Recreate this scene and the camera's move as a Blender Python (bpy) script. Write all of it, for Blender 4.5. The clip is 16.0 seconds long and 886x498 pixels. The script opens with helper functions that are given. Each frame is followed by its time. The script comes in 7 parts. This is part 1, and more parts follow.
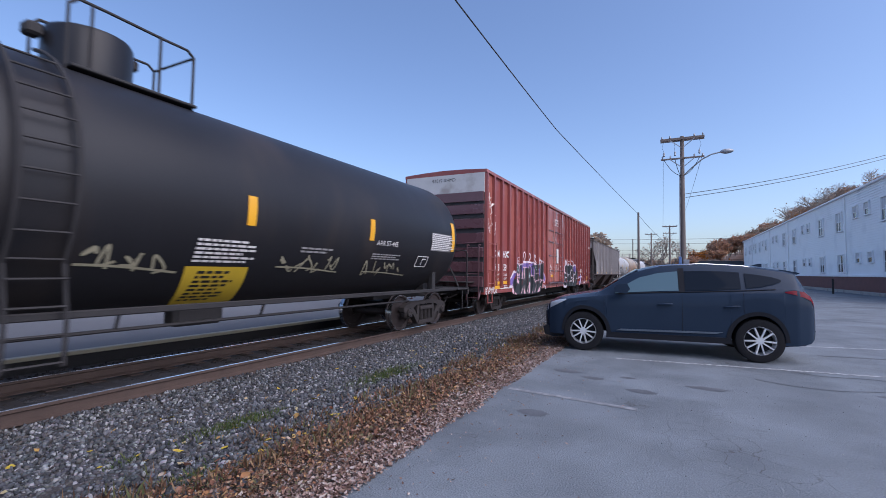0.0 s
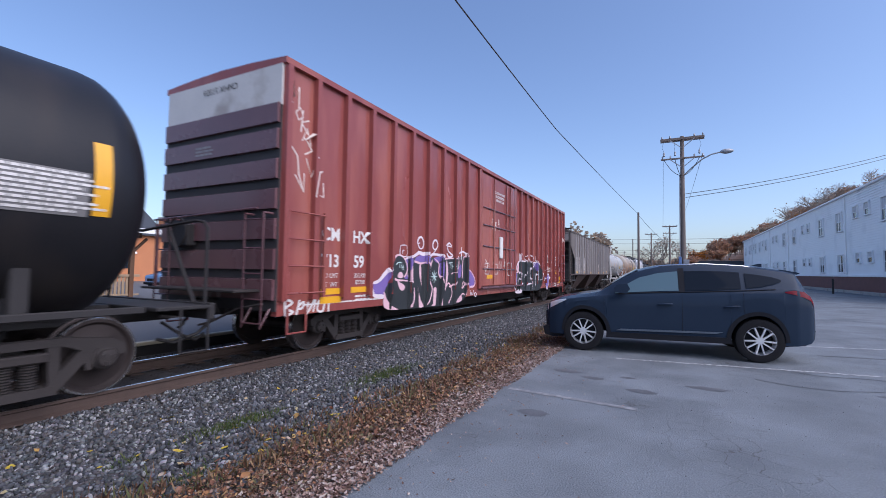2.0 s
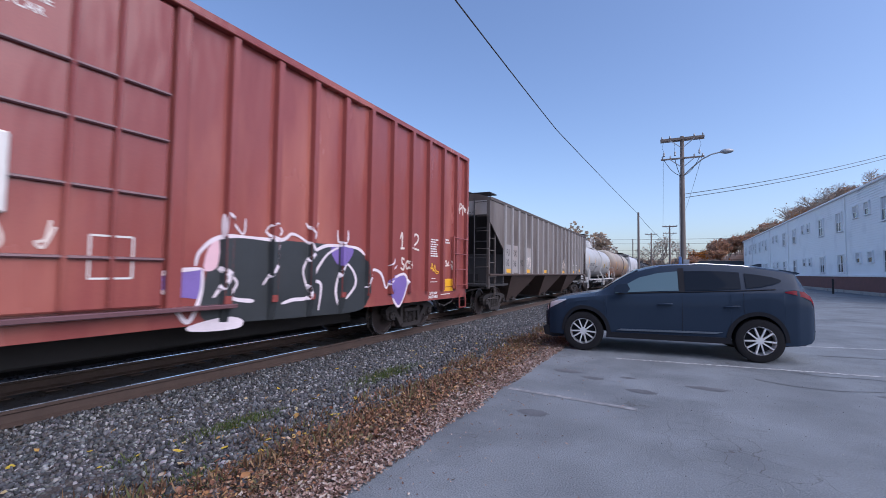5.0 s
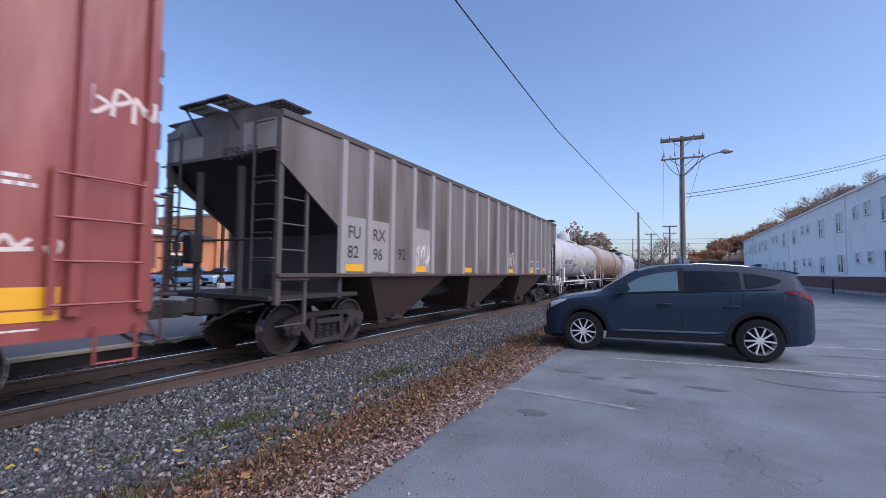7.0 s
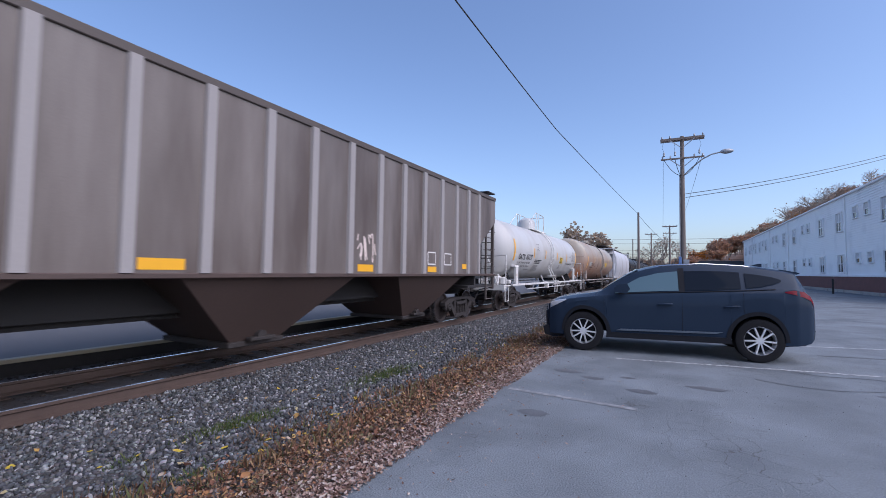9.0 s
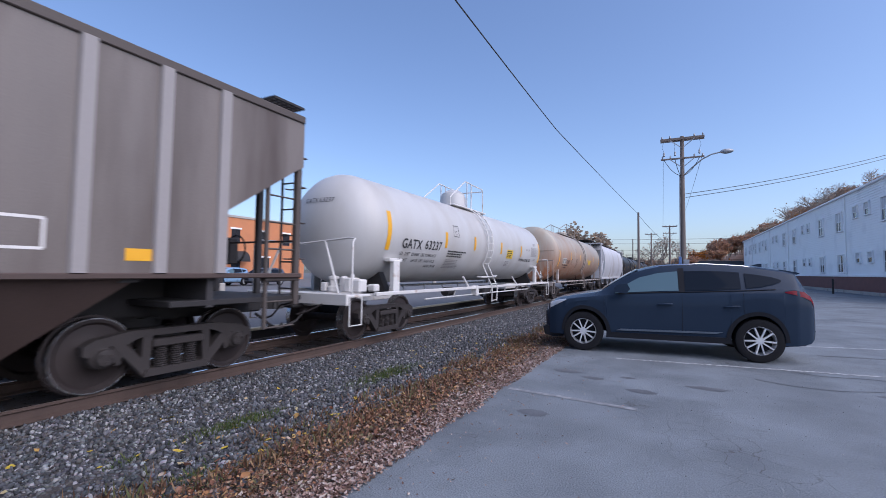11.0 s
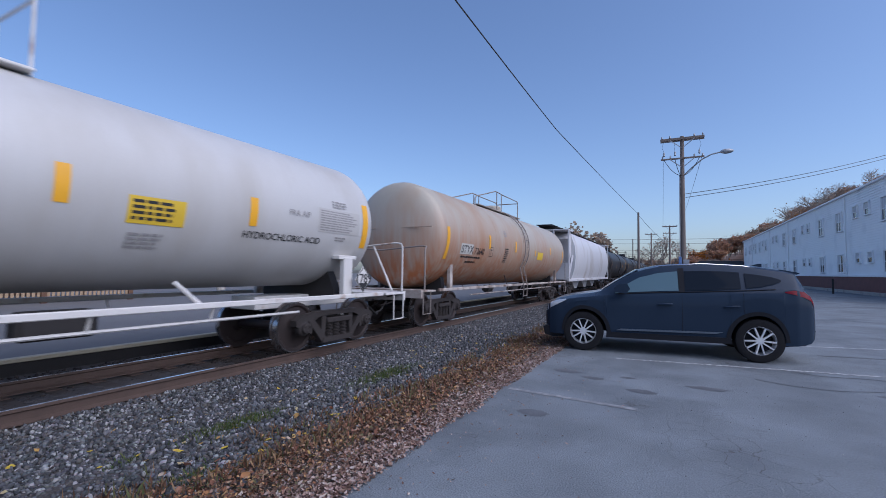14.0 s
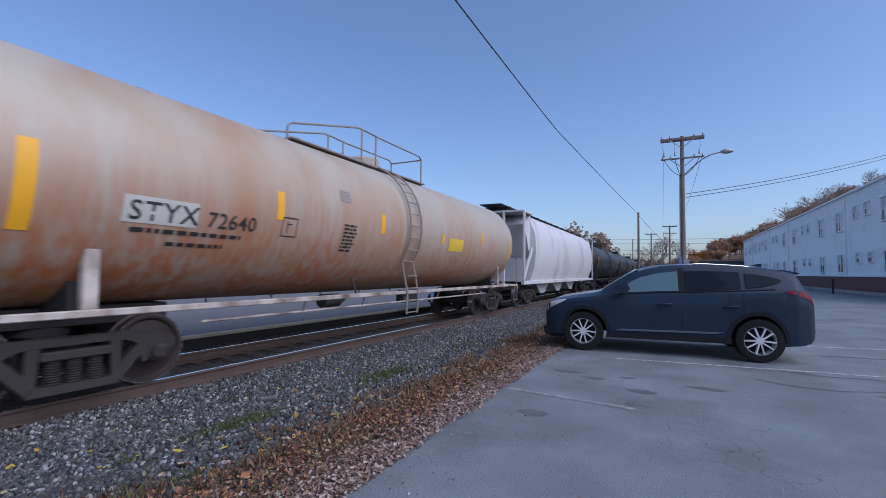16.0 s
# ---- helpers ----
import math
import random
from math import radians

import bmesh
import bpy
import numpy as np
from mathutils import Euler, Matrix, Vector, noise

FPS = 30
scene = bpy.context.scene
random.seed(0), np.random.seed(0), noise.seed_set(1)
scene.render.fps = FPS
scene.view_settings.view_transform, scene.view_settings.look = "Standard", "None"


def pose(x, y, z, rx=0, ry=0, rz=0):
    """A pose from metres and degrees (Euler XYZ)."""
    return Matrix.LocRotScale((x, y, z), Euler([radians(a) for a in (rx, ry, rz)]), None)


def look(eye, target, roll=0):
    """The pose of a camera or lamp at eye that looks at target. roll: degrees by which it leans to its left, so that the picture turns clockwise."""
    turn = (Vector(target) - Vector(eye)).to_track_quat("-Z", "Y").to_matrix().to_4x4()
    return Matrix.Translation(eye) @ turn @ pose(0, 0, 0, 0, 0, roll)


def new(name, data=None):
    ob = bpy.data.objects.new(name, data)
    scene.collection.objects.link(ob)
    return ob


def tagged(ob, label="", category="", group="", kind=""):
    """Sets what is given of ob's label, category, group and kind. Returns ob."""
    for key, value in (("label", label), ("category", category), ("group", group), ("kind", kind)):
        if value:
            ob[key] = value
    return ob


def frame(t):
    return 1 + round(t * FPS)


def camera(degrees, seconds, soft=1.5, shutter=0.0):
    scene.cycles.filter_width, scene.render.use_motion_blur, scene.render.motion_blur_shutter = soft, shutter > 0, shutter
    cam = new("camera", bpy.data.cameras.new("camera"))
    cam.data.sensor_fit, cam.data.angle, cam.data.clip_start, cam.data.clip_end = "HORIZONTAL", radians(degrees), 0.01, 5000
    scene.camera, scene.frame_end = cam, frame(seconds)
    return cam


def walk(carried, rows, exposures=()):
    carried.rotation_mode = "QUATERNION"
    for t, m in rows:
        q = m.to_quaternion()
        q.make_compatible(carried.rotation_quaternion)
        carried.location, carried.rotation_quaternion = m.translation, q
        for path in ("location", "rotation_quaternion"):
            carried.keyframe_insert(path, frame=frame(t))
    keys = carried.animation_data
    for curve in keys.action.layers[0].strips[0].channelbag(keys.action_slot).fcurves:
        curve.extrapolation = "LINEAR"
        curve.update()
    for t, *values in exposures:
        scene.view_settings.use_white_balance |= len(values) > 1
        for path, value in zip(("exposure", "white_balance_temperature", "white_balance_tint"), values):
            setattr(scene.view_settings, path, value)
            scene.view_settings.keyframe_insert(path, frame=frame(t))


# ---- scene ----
# The camera stands still on the parking lot, beside the track. z = 0 is the asphalt, y runs along the track.
cam = camera(90.125, 16.0, soft=0.8, shutter=0.35)
EYE = (0.0, 0.0, 1.382)
YAW, PITCH, ROLL = radians(27.563), radians(2.844), 0.8
AIM = (EYE[0] - math.sin(YAW) * math.cos(PITCH), EYE[1] + math.cos(YAW) * math.cos(PITCH), EYE[2] + math.sin(PITCH))
STAND = look(EYE, AIM, ROLL)
walk(cam, [(0.0, STAND), (16.0, STAND)], [(0.0, 1.2, 5900, 18), (9.2, 1.2, 5900, 18), (11.5, 1.15, 5850, 18), (12.3, 0.88, 5650, 16), (16.0, 0.88, 5650, 16)])

# ---- light: clear evening sky; the glow of the low sun comes from behind, soft and wide ----
SUN_AZ, SUN_EL = radians(99), radians(46.0)
world = bpy.data.worlds.new("world")
scene.world = world
world.use_nodes = True
wn = world.node_tree.nodes
sky = wn.new("ShaderNodeTexSky")
sky.sky_type = "NISHITA"
sky.sun_disc = False
sky.sun_elevation, sky.sun_rotation = SUN_EL, SUN_AZ
sky.air_density, sky.dust_density, sky.ozone_density = 1.0, 1.9, 2.6
wn["Background"].inputs["Strength"].default_value = 0.085
world.node_tree.links.new(sky.outputs[0], wn["Background"].inputs[0])
sun = new("sun", bpy.data.lights.new("sun", "SUN"))
sun.data.energy, sun.data.angle, sun.data.color = 1.25, radians(75), (1.0, 0.93, 0.86)
sun.matrix_world = look((60 * math.sin(SUN_AZ) * math.cos(SUN_EL), 60 * math.cos(SUN_AZ) * math.cos(SUN_EL), 60 * math.sin(SUN_EL)), (0, 0, 0))

# ---- materials ----


def surf(name, base, rough=0.7, metal=0.0, var=0.25, scale=3.0, fine=60.0, bump=0.15, depth=0.004, stain=None, stain_scale=0.8,
         stain_low=0.55, stain_high=0.72, streak=1.0, coat=0.0, per_object=0.0, spec=0.5, low=None, wave=0.0):
    """A surface: a base colour that varies at two scales, fine relief, and stains of a second colour; streak > 1 draws them out downwards."""
    m = bpy.data.materials.new(name)
    m.use_nodes = True
    n, l = m.node_tree.nodes, m.node_tree.links
    b = n["Principled BSDF"]
    tc = n.new("ShaderNodeTexCoord")
    mp = n.new("ShaderNodeMapping")
    mp.inputs["Scale"].default_value = (1, 1, 1 / streak)
    l.new(tc.outputs["Object"], mp.inputs[0])

    def noisy(s, detail, vec):
        t = n.new("ShaderNodeTexNoise")
        t.inputs["Scale"].default_value, t.inputs["Detail"].default_value = s, detail
        l.new(vec, t.inputs["Vector"])
        return t.outputs["Fac"]

    def blend(fac, a, c, mode="MIX"):
        x = n.new("ShaderNodeMix")
        x.data_type, x.blend_type = "RGBA", mode
        for sock, val in ((x.inputs[0], fac), (x.inputs[6], a), (x.inputs[7], c)):
            if hasattr(val, "is_linked"):
                l.new(val, sock)
            elif isinstance(val, (int, float)):
                sock.default_value = val
            else:
                sock.default_value = (*val[:3], 1)
        return x.outputs[2]

    big, small = noisy(scale, 4, mp.outputs[0]), noisy(fine, 3, tc.outputs["Object"])
    lo, hi = [c * (1 - var) for c in base], [min(1, c * (1 + var)) for c in base]
    col = blend(big, lo, hi)
    grain = n.new("ShaderNodeMapRange")
    grain.inputs[3].default_value, grain.inputs[4].default_value = 1 - var * 0.7, 1 + var * 0.7
    l.new(small, grain.inputs[0])
    gc = n.new("ShaderNodeCombineColor")
    for i in range(3):
        l.new(grain.outputs[0], gc.inputs[i])
    col = blend(1.0, col, gc.outputs[0], "MULTIPLY")
    rr = n.new("ShaderNodeMapRange")
    rr.inputs[3].default_value, rr.inputs[4].default_value = max(0.02, rough - 0.12), min(1, rough + 0.12)
    l.new(big, rr.inputs[0])
    if stain:
        sf = noisy(stain_scale, 6, mp.outputs[0])
        sr = n.new("ShaderNodeMapRange")
        sr.inputs[1].default_value, sr.inputs[2].default_value = stain_low, stain_high
        l.new(sf, sr.inputs[0])
        col = blend(sr.outputs[0], col, stain)
    if low:
        # run-down streaks that thicken towards the foot
        z0, z1, tone = low
        sx = n.new("ShaderNodeSeparateXYZ")
        l.new(tc.outputs["Object"], sx.inputs[0])
        zr = n.new("ShaderNodeMapRange")
        zr.inputs[1].default_value, zr.inputs[2].default_value = z1, z0
        l.new(sx.outputs[2], zr.inputs[0])
        mp2 = n.new("ShaderNodeMapping")
        mp2.inputs["Scale"].default_value = (1, 1, 0.07)
        l.new(tc.outputs["Object"], mp2.inputs[0])
        k = n.new("ShaderNodeMapRange")
        k.inputs[1].default_value, k.inputs[2].default_value, k.inputs[3].default_value, k.inputs[4].default_value = 0.30, 0.62, 0.25, 1.0
        l.new(noisy(7.0, 5, mp2.outputs[0]), k.inputs[0])
        k2 = n.new("ShaderNodeMapRange")
        k2.inputs[1].default_value, k2.inputs[2].default_value, k2.inputs[3].default_value, k2.inputs[4].default_value = 0.35, 0.6, 0.35, 1.0
        l.new(noisy(0.45, 3, tc.outputs["Object"]), k2.inputs[0])
        mu, mu2 = n.new("ShaderNodeMath"), n.new("ShaderNodeMath")
        mu.operation = mu2.operation = "MULTIPLY"
        l.new(zr.outputs[0], mu.inputs[0])
        l.new(k.outputs[0], mu.inputs[1])
        l.new(mu.outputs[0], mu2.inputs[0])
        l.new(k2.outputs[0], mu2.inputs[1])
        col = blend(mu2.outputs[0], col, tone)
    if per_object:
        oi = n.new("ShaderNodeObjectInfo")
        pr = n.new("ShaderNodeMapRange")
        pr.inputs[3].default_value, pr.inputs[4].default_value = 1 - per_object, 1 + per_object
        l.new(oi.outputs["Random"], pr.inputs[0])
        pc = n.new("ShaderNodeCombineColor")
        for i in range(3):
            l.new(pr.outputs[0], pc.inputs[i])
        col = blend(1.0, col, pc.outputs[0], "MULTIPLY")
    l.new(col, b.inputs["Base Color"])
    l.new(rr.outputs[0], b.inputs["Roughness"])
    b.inputs["Metallic"].default_value = metal
    b.inputs["Specular IOR Level"].default_value = spec
    b.inputs["Coat Weight"].default_value = coat
    b.inputs["Coat Roughness"].default_value = 0.06
    if bump:
        bp = n.new("ShaderNodeBump")
        bp.inputs["Strength"].default_value, bp.inputs["Distance"].default_value = bump, depth
        l.new(small, bp.inputs["Height"])
        l.new(bp.outputs[0], b.inputs["Normal"])
        if wave:
            # dents and ripples of thin sheet
            mw = n.new("ShaderNodeMapping")
            mw.inputs["Scale"].default_value = (1, 1, 0.35)
            l.new(tc.outputs["Object"], mw.inputs[0])
            bw = n.new("ShaderNodeBump")
            bw.inputs["Strength"].default_value, bw.inputs["Distance"].default_value = 1.0, wave
            l.new(noisy(2.2, 2, mw.outputs[0]), bw.inputs["Height"])
            l.new(bw.outputs[0], bp.inputs["Normal"])
    return m


def pieces(name, colours, rough=0.85, thin=0.0):
    """Loose small pieces, each of one of the colours, told apart island by island."""
    m = bpy.data.materials.new(name)
    m.use_nodes = True
    n, l = m.node_tree.nodes, m.node_tree.links
    b = n["Principled BSDF"]
    g = n.new("ShaderNodeNewGeometry")
    r = n.new("ShaderNodeValToRGB")
    r.color_ramp.interpolation = "CONSTANT"
    els = r.color_ramp.elements
    els[0].color = (*colours[0], 1)
    els[0].position = 0
    els[1].position = 1 / len(colours)
    els[1].color = (*colours[1], 1)
    for i, c in enumerate(colours[2:], 2):
        e = els.new(i / len(colours))
        e.color = (*c, 1)
    l.new(g.outputs["Random Per Island"], r.inputs[0])
    t = n.new("ShaderNodeTexNoise")
    t.inputs["Scale"].default_value = 90
    x = n.new("ShaderNodeMix")
    x.data_type, x.blend_type = "RGBA", "MULTIPLY"
    x.inputs[0].default_value = 0.5
    l.new(r.outputs[0], x.inputs[6])
    l.new(t.outputs["Color"], x.inputs[7])
    l.new(x.outputs[2], b.inputs["Base Color"])
    b.inputs["Roughness"].default_value = rough
    b.inputs["Specular IOR Level"].default_value = 0.3
    if thin:
        # thin leaves let light through
        tl, mx = n.new("ShaderNodeBsdfTranslucent"), n.new("ShaderNodeMixShader")
        l.new(x.outputs[2], tl.inputs[0])
        mx.inputs[0].default_value = thin
        l.new(b.outputs[0], mx.inputs[1])
        l.new(tl.outputs[0], mx.inputs[2])
        l.new(mx.outputs[0], n["Material Output"].inputs[0])
    return m


def plain(name, base, rough=0.5, metal=0.0, glow=0.0):
    m = bpy.data.materials.new(name)
    m.use_nodes = True
    b = m.node_tree.nodes["Principled BSDF"]
    b.inputs["Base Color"].default_value = (*base, 1)
    b.inputs["Roughness"].default_value, b.inputs["Metallic"].default_value = rough, metal
    if glow:
        b.inputs["Emission Color"].default_value = (*base, 1)
        b.inputs["Emission Strength"].default_value = glow
    return m


def glass(name, tint, rough=0.03, spec=0.8):
    m = plain(name, tint, rough)
    m.node_tree.nodes["Principled BSDF"].inputs["Specular IOR Level"].default_value = spec
    return m


ASPHALT = surf("asphalt", (0.145, 0.165, 0.184), 0.85, var=0.55, scale=1.1, fine=75, bump=1.0, depth=0.012, stain=(0.098, 0.112, 0.127), stain_scale=0.7, stain_low=0.50, stain_high=0.66)
PLATFORM = surf("platform_asphalt", (0.12, 0.12, 0.125), 0.85, var=0.2, scale=0.6, fine=90, bump=0.4)


def crack(m, scale, width, dark):
    """Adds a net of thin wandering cracks to a surface."""
    n, l = m.node_tree.nodes, m.node_tree.links
    b = n["Principled BSDF"]
    tc = n.new("ShaderNodeTexCoord")
    w = n.new("ShaderNodeTexNoise")
    w.inputs["Scale"].default_value, w.inputs["Detail"].default_value = 1.7, 5
    add = n.new("ShaderNodeMix")
    add.data_type, add.blend_type = "RGBA", "ADD"
    add.inputs[0].default_value = 0.55
    l.new(tc.outputs["Object"], w.inputs["Vector"])
    l.new(tc.outputs["Object"], add.inputs[6])
    l.new(w.outputs["Color"], add.inputs[7])
    v = n.new("ShaderNodeTexVoronoi")
    v.feature = "DISTANCE_TO_EDGE"
    v.inputs["Scale"].default_value = scale
    l.new(add.outputs[2], v.inputs["Vector"])
    area = n.new("ShaderNodeTexNoise")
    area.inputs["Scale"].default_value = 0.35
    l.new(tc.outputs["Object"], area.inputs["Vector"])
    near = n.new("ShaderNodeMapRange")
    near.inputs[1].default_value, near.inputs[2].default_value, near.inputs[3].default_value, near.inputs[4].default_value = 0.0, width, 1.0, 0.0
    l.new(v.outputs["Distance"], near.inputs[0])
    part_of = n.new("ShaderNodeMapRange")
    part_of.inputs[1].default_value, part_of.inputs[2].default_value = 0.47, 0.62
    l.new(area.outputs["Fac"], part_of.inputs[0])
    mul = n.new("ShaderNodeMath")
    mul.operation = "MULTIPLY"
    l.new(near.outputs[0], mul.inputs[0])
    l.new(part_of.outputs[0], mul.inputs[1])
    mix = n.new("ShaderNodeMix")
    mix.data_type = "RGBA"
    l.new(mul.outputs[0], mix.inputs[0])
    l.new(b.inputs["Base Color"].links[0].from_socket, mix.inputs[6])
    mix.inputs[7].default_value = (dark, dark, dark, 1)
    l.new(mix.outputs[2], b.inputs["Base Color"])


crack(ASPHALT, 3.4, 0.016, 0.05)
DIRT = surf("dirt", (0.075, 0.06, 0.048), 0.95, var=0.4, scale=2.0, fine=70, bump=0.8, depth=0.02, stain=(0.04, 0.055, 0.02), stain_scale=0.5)
BALLAST_BED = surf("ballast_bed", (0.055, 0.048, 0.046), 0.95, var=0.5, scale=8, fine=45, bump=1.0, depth=0.03)
GRASS_FAR = surf("far_ground", (0.09, 0.085, 0.06), 0.95, var=0.3, scale=0.2, fine=4, bump=0.3)
STONE = pieces("ballast_stone", [(0.080, 0.086, 0.097), (0.125, 0.134, 0.15), (0.092, 0.090, 0.096), (0.17, 0.172, 0.182), (0.042, 0.045, 0.051), (0.108, 0.100, 0.096), (0.068, 0.073, 0.082), (0.14, 0.142, 0.147), (0.052, 0.054, 0.057), (0.33, 0.33, 0.34)])
LEAF = pieces("fallen_leaf", [(0.21, 0.105, 0.06), (0.12, 0.065, 0.045), (0.30, 0.17, 0.10), (0.24, 0.11, 0.06), (0.38, 0.25, 0.17), (0.17, 0.075, 0.045), (0.10, 0.06, 0.045), (0.46, 0.28, 0.13), (0.27, 0.16, 0.11), (0.13, 0.115, 0.06)])
CHIP = pieces("pale_leaf_crumb", [(0.36, 0.25, 0.21), (0.28, 0.18, 0.14), (0.44, 0.33, 0.29), (0.22, 0.13, 0.10), (0.50, 0.42, 0.38), (0.17, 0.10, 0.08)])
STALK = pieces("dead_stalk", [(0.20, 0.12, 0.06), (0.15, 0.08, 0.05), (0.27, 0.17, 0.09), (0.12, 0.07, 0.045), (0.18, 0.085, 0.05), (0.11, 0.12, 0.05)])
GRASS = pieces("grass_blade", [(0.06, 0.10, 0.025), (0.09, 0.12, 0.03), (0.12, 0.12, 0.04), (0.05, 0.08, 0.02)])
PAINT_LINE = surf("worn_line_paint", (0.44, 0.45, 0.465), 0.8, var=0.3, scale=3, fine=120, bump=0.3, stain=(0.15, 0.155, 0.165), stain_scale=14, stain_low=0.40, stain_high=0.60)
FAINT_LINE = surf("nearly_gone_line_paint", (0.25, 0.255, 0.265), 0.8, var=0.3, scale=3, fine=120, bump=0.3, stain=(0.16, 0.165, 0.175), stain_scale=8, stain_low=0.38, stain_high=0.56)
RAIL_SIDE = surf("rusty_rail", (0.080, 0.053, 0.043), 0.8, metal=0.2, var=0.35, scale=4, fine=90, bump=0.4)
RAIL_TOP = surf("polished_rail", (0.75, 0.75, 0.76), 0.12, metal=1.0, var=0.08, scale=5, fine=90, bump=0.0)
TIE = surf("tie_wood", (0.045, 0.034, 0.028), 0.9, var=0.4, scale=3, fine=60, bump=0.8, depth=0.01)
CONCRETE = surf("concrete", (0.36, 0.34, 0.31), 0.85, var=0.2, scale=1.4, fine=70, bump=0.35, stain=(0.2, 0.18, 0.16), stain_scale=1.2)
# Darker copy of the ballast stone: shade under the train as colour.
SHADED_STONE = pieces("shade_toned_ballast_stone", [(0.038, 0.033, 0.032), (0.026, 0.023, 0.023), (0.052, 0.044, 0.040), (0.070, 0.056, 0.049)])
TACTILE = surf("tan_edge_strip", (0.38, 0.34, 0.26), 0.8, var=0.2, scale=2, fine=60, bump=0.3)
BLACK_TANK = surf("black_tank_paint", (0.016, 0.016, 0.019), 0.42, spec=0.28, var=0.3, scale=0.8, fine=50, bump=0.05, stain=(0.034, 0.028, 0.026), stain_scale=0.7, streak=3)
WHITE_TANK = surf("white_tank_paint", (0.455, 0.45, 0.445), 0.42, var=0.06, scale=0.8, fine=40, bump=0.03, stain=(0.37, 0.345, 0.315), stain_scale=0.9, stain_low=0.48, stain_high=0.8, streak=5)
WHITE_FRAME = surf("white_frame_paint", (0.56, 0.545, 0.53), 0.5, var=0.1, scale=3, fine=60, bump=0.1, stain=(0.3, 0.2, 0.14), stain_scale=3, stain_low=0.6, stain_high=0.75)
DIRTY_FRAME = surf("grimy_frame_paint", (0.42, 0.38, 0.35), 0.6, var=0.25, scale=3, fine=60, bump=0.15, stain=(0.12, 0.075, 0.055), stain_scale=2, stain_low=0.42, stain_high=0.65)
DUSTY_RAIL = surf("dusty_pale_rail", (0.21, 0.18, 0.165), 0.6, var=0.2, scale=4, fine=60, bump=0.1)
RUST_TANK = surf("rust_stained_tank", (0.36, 0.325, 0.27), 0.42, var=0.10, scale=0.7, fine=40, bump=0.06, stain=(0.33, 0.225, 0.145), stain_scale=0.6, stain_low=0.52, stain_high=0.72, streak=3, low=(1.4, 3.45, (0.34, 0.115, 0.040)))
BOX_RED = surf("oxide_red_paint", (0.235, 0.060, 0.053), 0.24, var=0.2, scale=0.9, fine=50, bump=0.06, wave=0.035, stain=(0.38, 0.13, 0.095), stain_scale=0.8, stain_low=0.5, stain_high=0.75, streak=4)
BOX_END = surf("dull_purple_red_end", (0.125, 0.062, 0.070), 0.26, var=0.2, scale=1.4, fine=50, bump=0.08)
BOX_WHITE = surf("dirty_white_band", (0.52, 0.51, 0.50), 0.55, var=0.12, scale=2, fine=40, bump=0.05, stain=(0.33, 0.3, 0.28), stain_scale=1.5)
HOP_GREY = surf("weathered_grey_paint", (0.150, 0.128, 0.117), 0.5, var=0.28, scale=0.9, fine=50, bump=0.06, wave=0.025, stain=(0.078, 0.058, 0.050), stain_scale=1.5, stain_low=0.40, stain_high=0.66, streak=5)
HOP_POST = surf("grimy_post_paint", (0.070, 0.056, 0.050), 0.65, var=0.2, scale=2, fine=50, bump=0.06)
HOP_RIB = surf("pale_rib_paint", (0.27, 0.25, 0.245), 0.6, var=0.16, scale=1.5, fine=50, bump=0.06, stain=(0.24, 0.18, 0.15), stain_scale=1.5, streak=4)
# Dark sheet colour; on the boxcar ends it stands in for groove shade.
HOP_DARK = surf("dark_sheet_steel", (0.035, 0.032, 0.034), 0.7, var=0.3, scale=1.5, fine=40, bump=0.1)
HOP_BAY = surf("brown_hopper_bay", (0.062, 0.040, 0.034), 0.65, var=0.3, scale=1.2, fine=40, bump=0.1)
HOP_LIGHT = surf("pale_grey_hopper_paint", (0.50, 0.50, 0.52), 0.5, var=0.08, scale=0.9, fine=40, bump=0.04, stain=(0.36, 0.33, 0.31), stain_scale=0.8, streak=4)
CAST = surf("dusty_cast_steel", (0.034, 0.028, 0.027), 0.75, metal=0.15, var=0.3, scale=4, fine=60, bump=0.4, depth=0.006)
WHEEL = surf("wheel_steel", (0.036, 0.027, 0.026), 0.6, metal=0.4, var=0.3, scale=5, fine=60, bump=0.2)
TREAD = surf("polished_tread", (0.55, 0.55, 0.56), 0.25, metal=1.0, var=0.1, scale=5, fine=60, bump=0.05)
UNDER = surf("black_underframe", (0.02, 0.018, 0.019), 0.75, var=0.3, scale=3, fine=60, bump=0.2)
YELLOW = surf("yellow_reflector", (0.72, 0.36, 0.015), 0.35, var=0.08, scale=4, fine=80, bump=0.03)
LABEL_Y = surf("yellow_label", (0.62, 0.42, 0.03), 0.5, var=0.1, scale=4, fine=60, bump=0.03)
INK = plain("black_lettering", (0.02, 0.02, 0.022), 0.6)
WHITE_INK = surf("white_lettering", (0.62, 0.60, 0.58), 0.6, var=0.1, scale=8, fine=60, bump=0)
GREY_INK = surf("faded_lettering", (0.26, 0.25, 0.25), 0.6, var=0.2, scale=8, fine=60, bump=0)
SPRAY_PINK = surf("pale_pink_spray", (0.66, 0.42, 0.47), 0.6, var=0.12, scale=4, fine=40, bump=0)
SPRAY_VIOLET = surf("violet_spray", (0.17, 0.11, 0.34), 0.6, var=0.2, scale=4, fine=40, bump=0)
SPRAY_OLIVE = surf("pale_olive_spray", (0.30, 0.275, 0.19), 0.6, var=0.2, scale=6, fine=40, bump=0)
SPRAY_PALE = surf("pale_lilac_spray", (0.66, 0.58, 0.62), 0.6, var=0.12, scale=4, fine=40, bump=0)
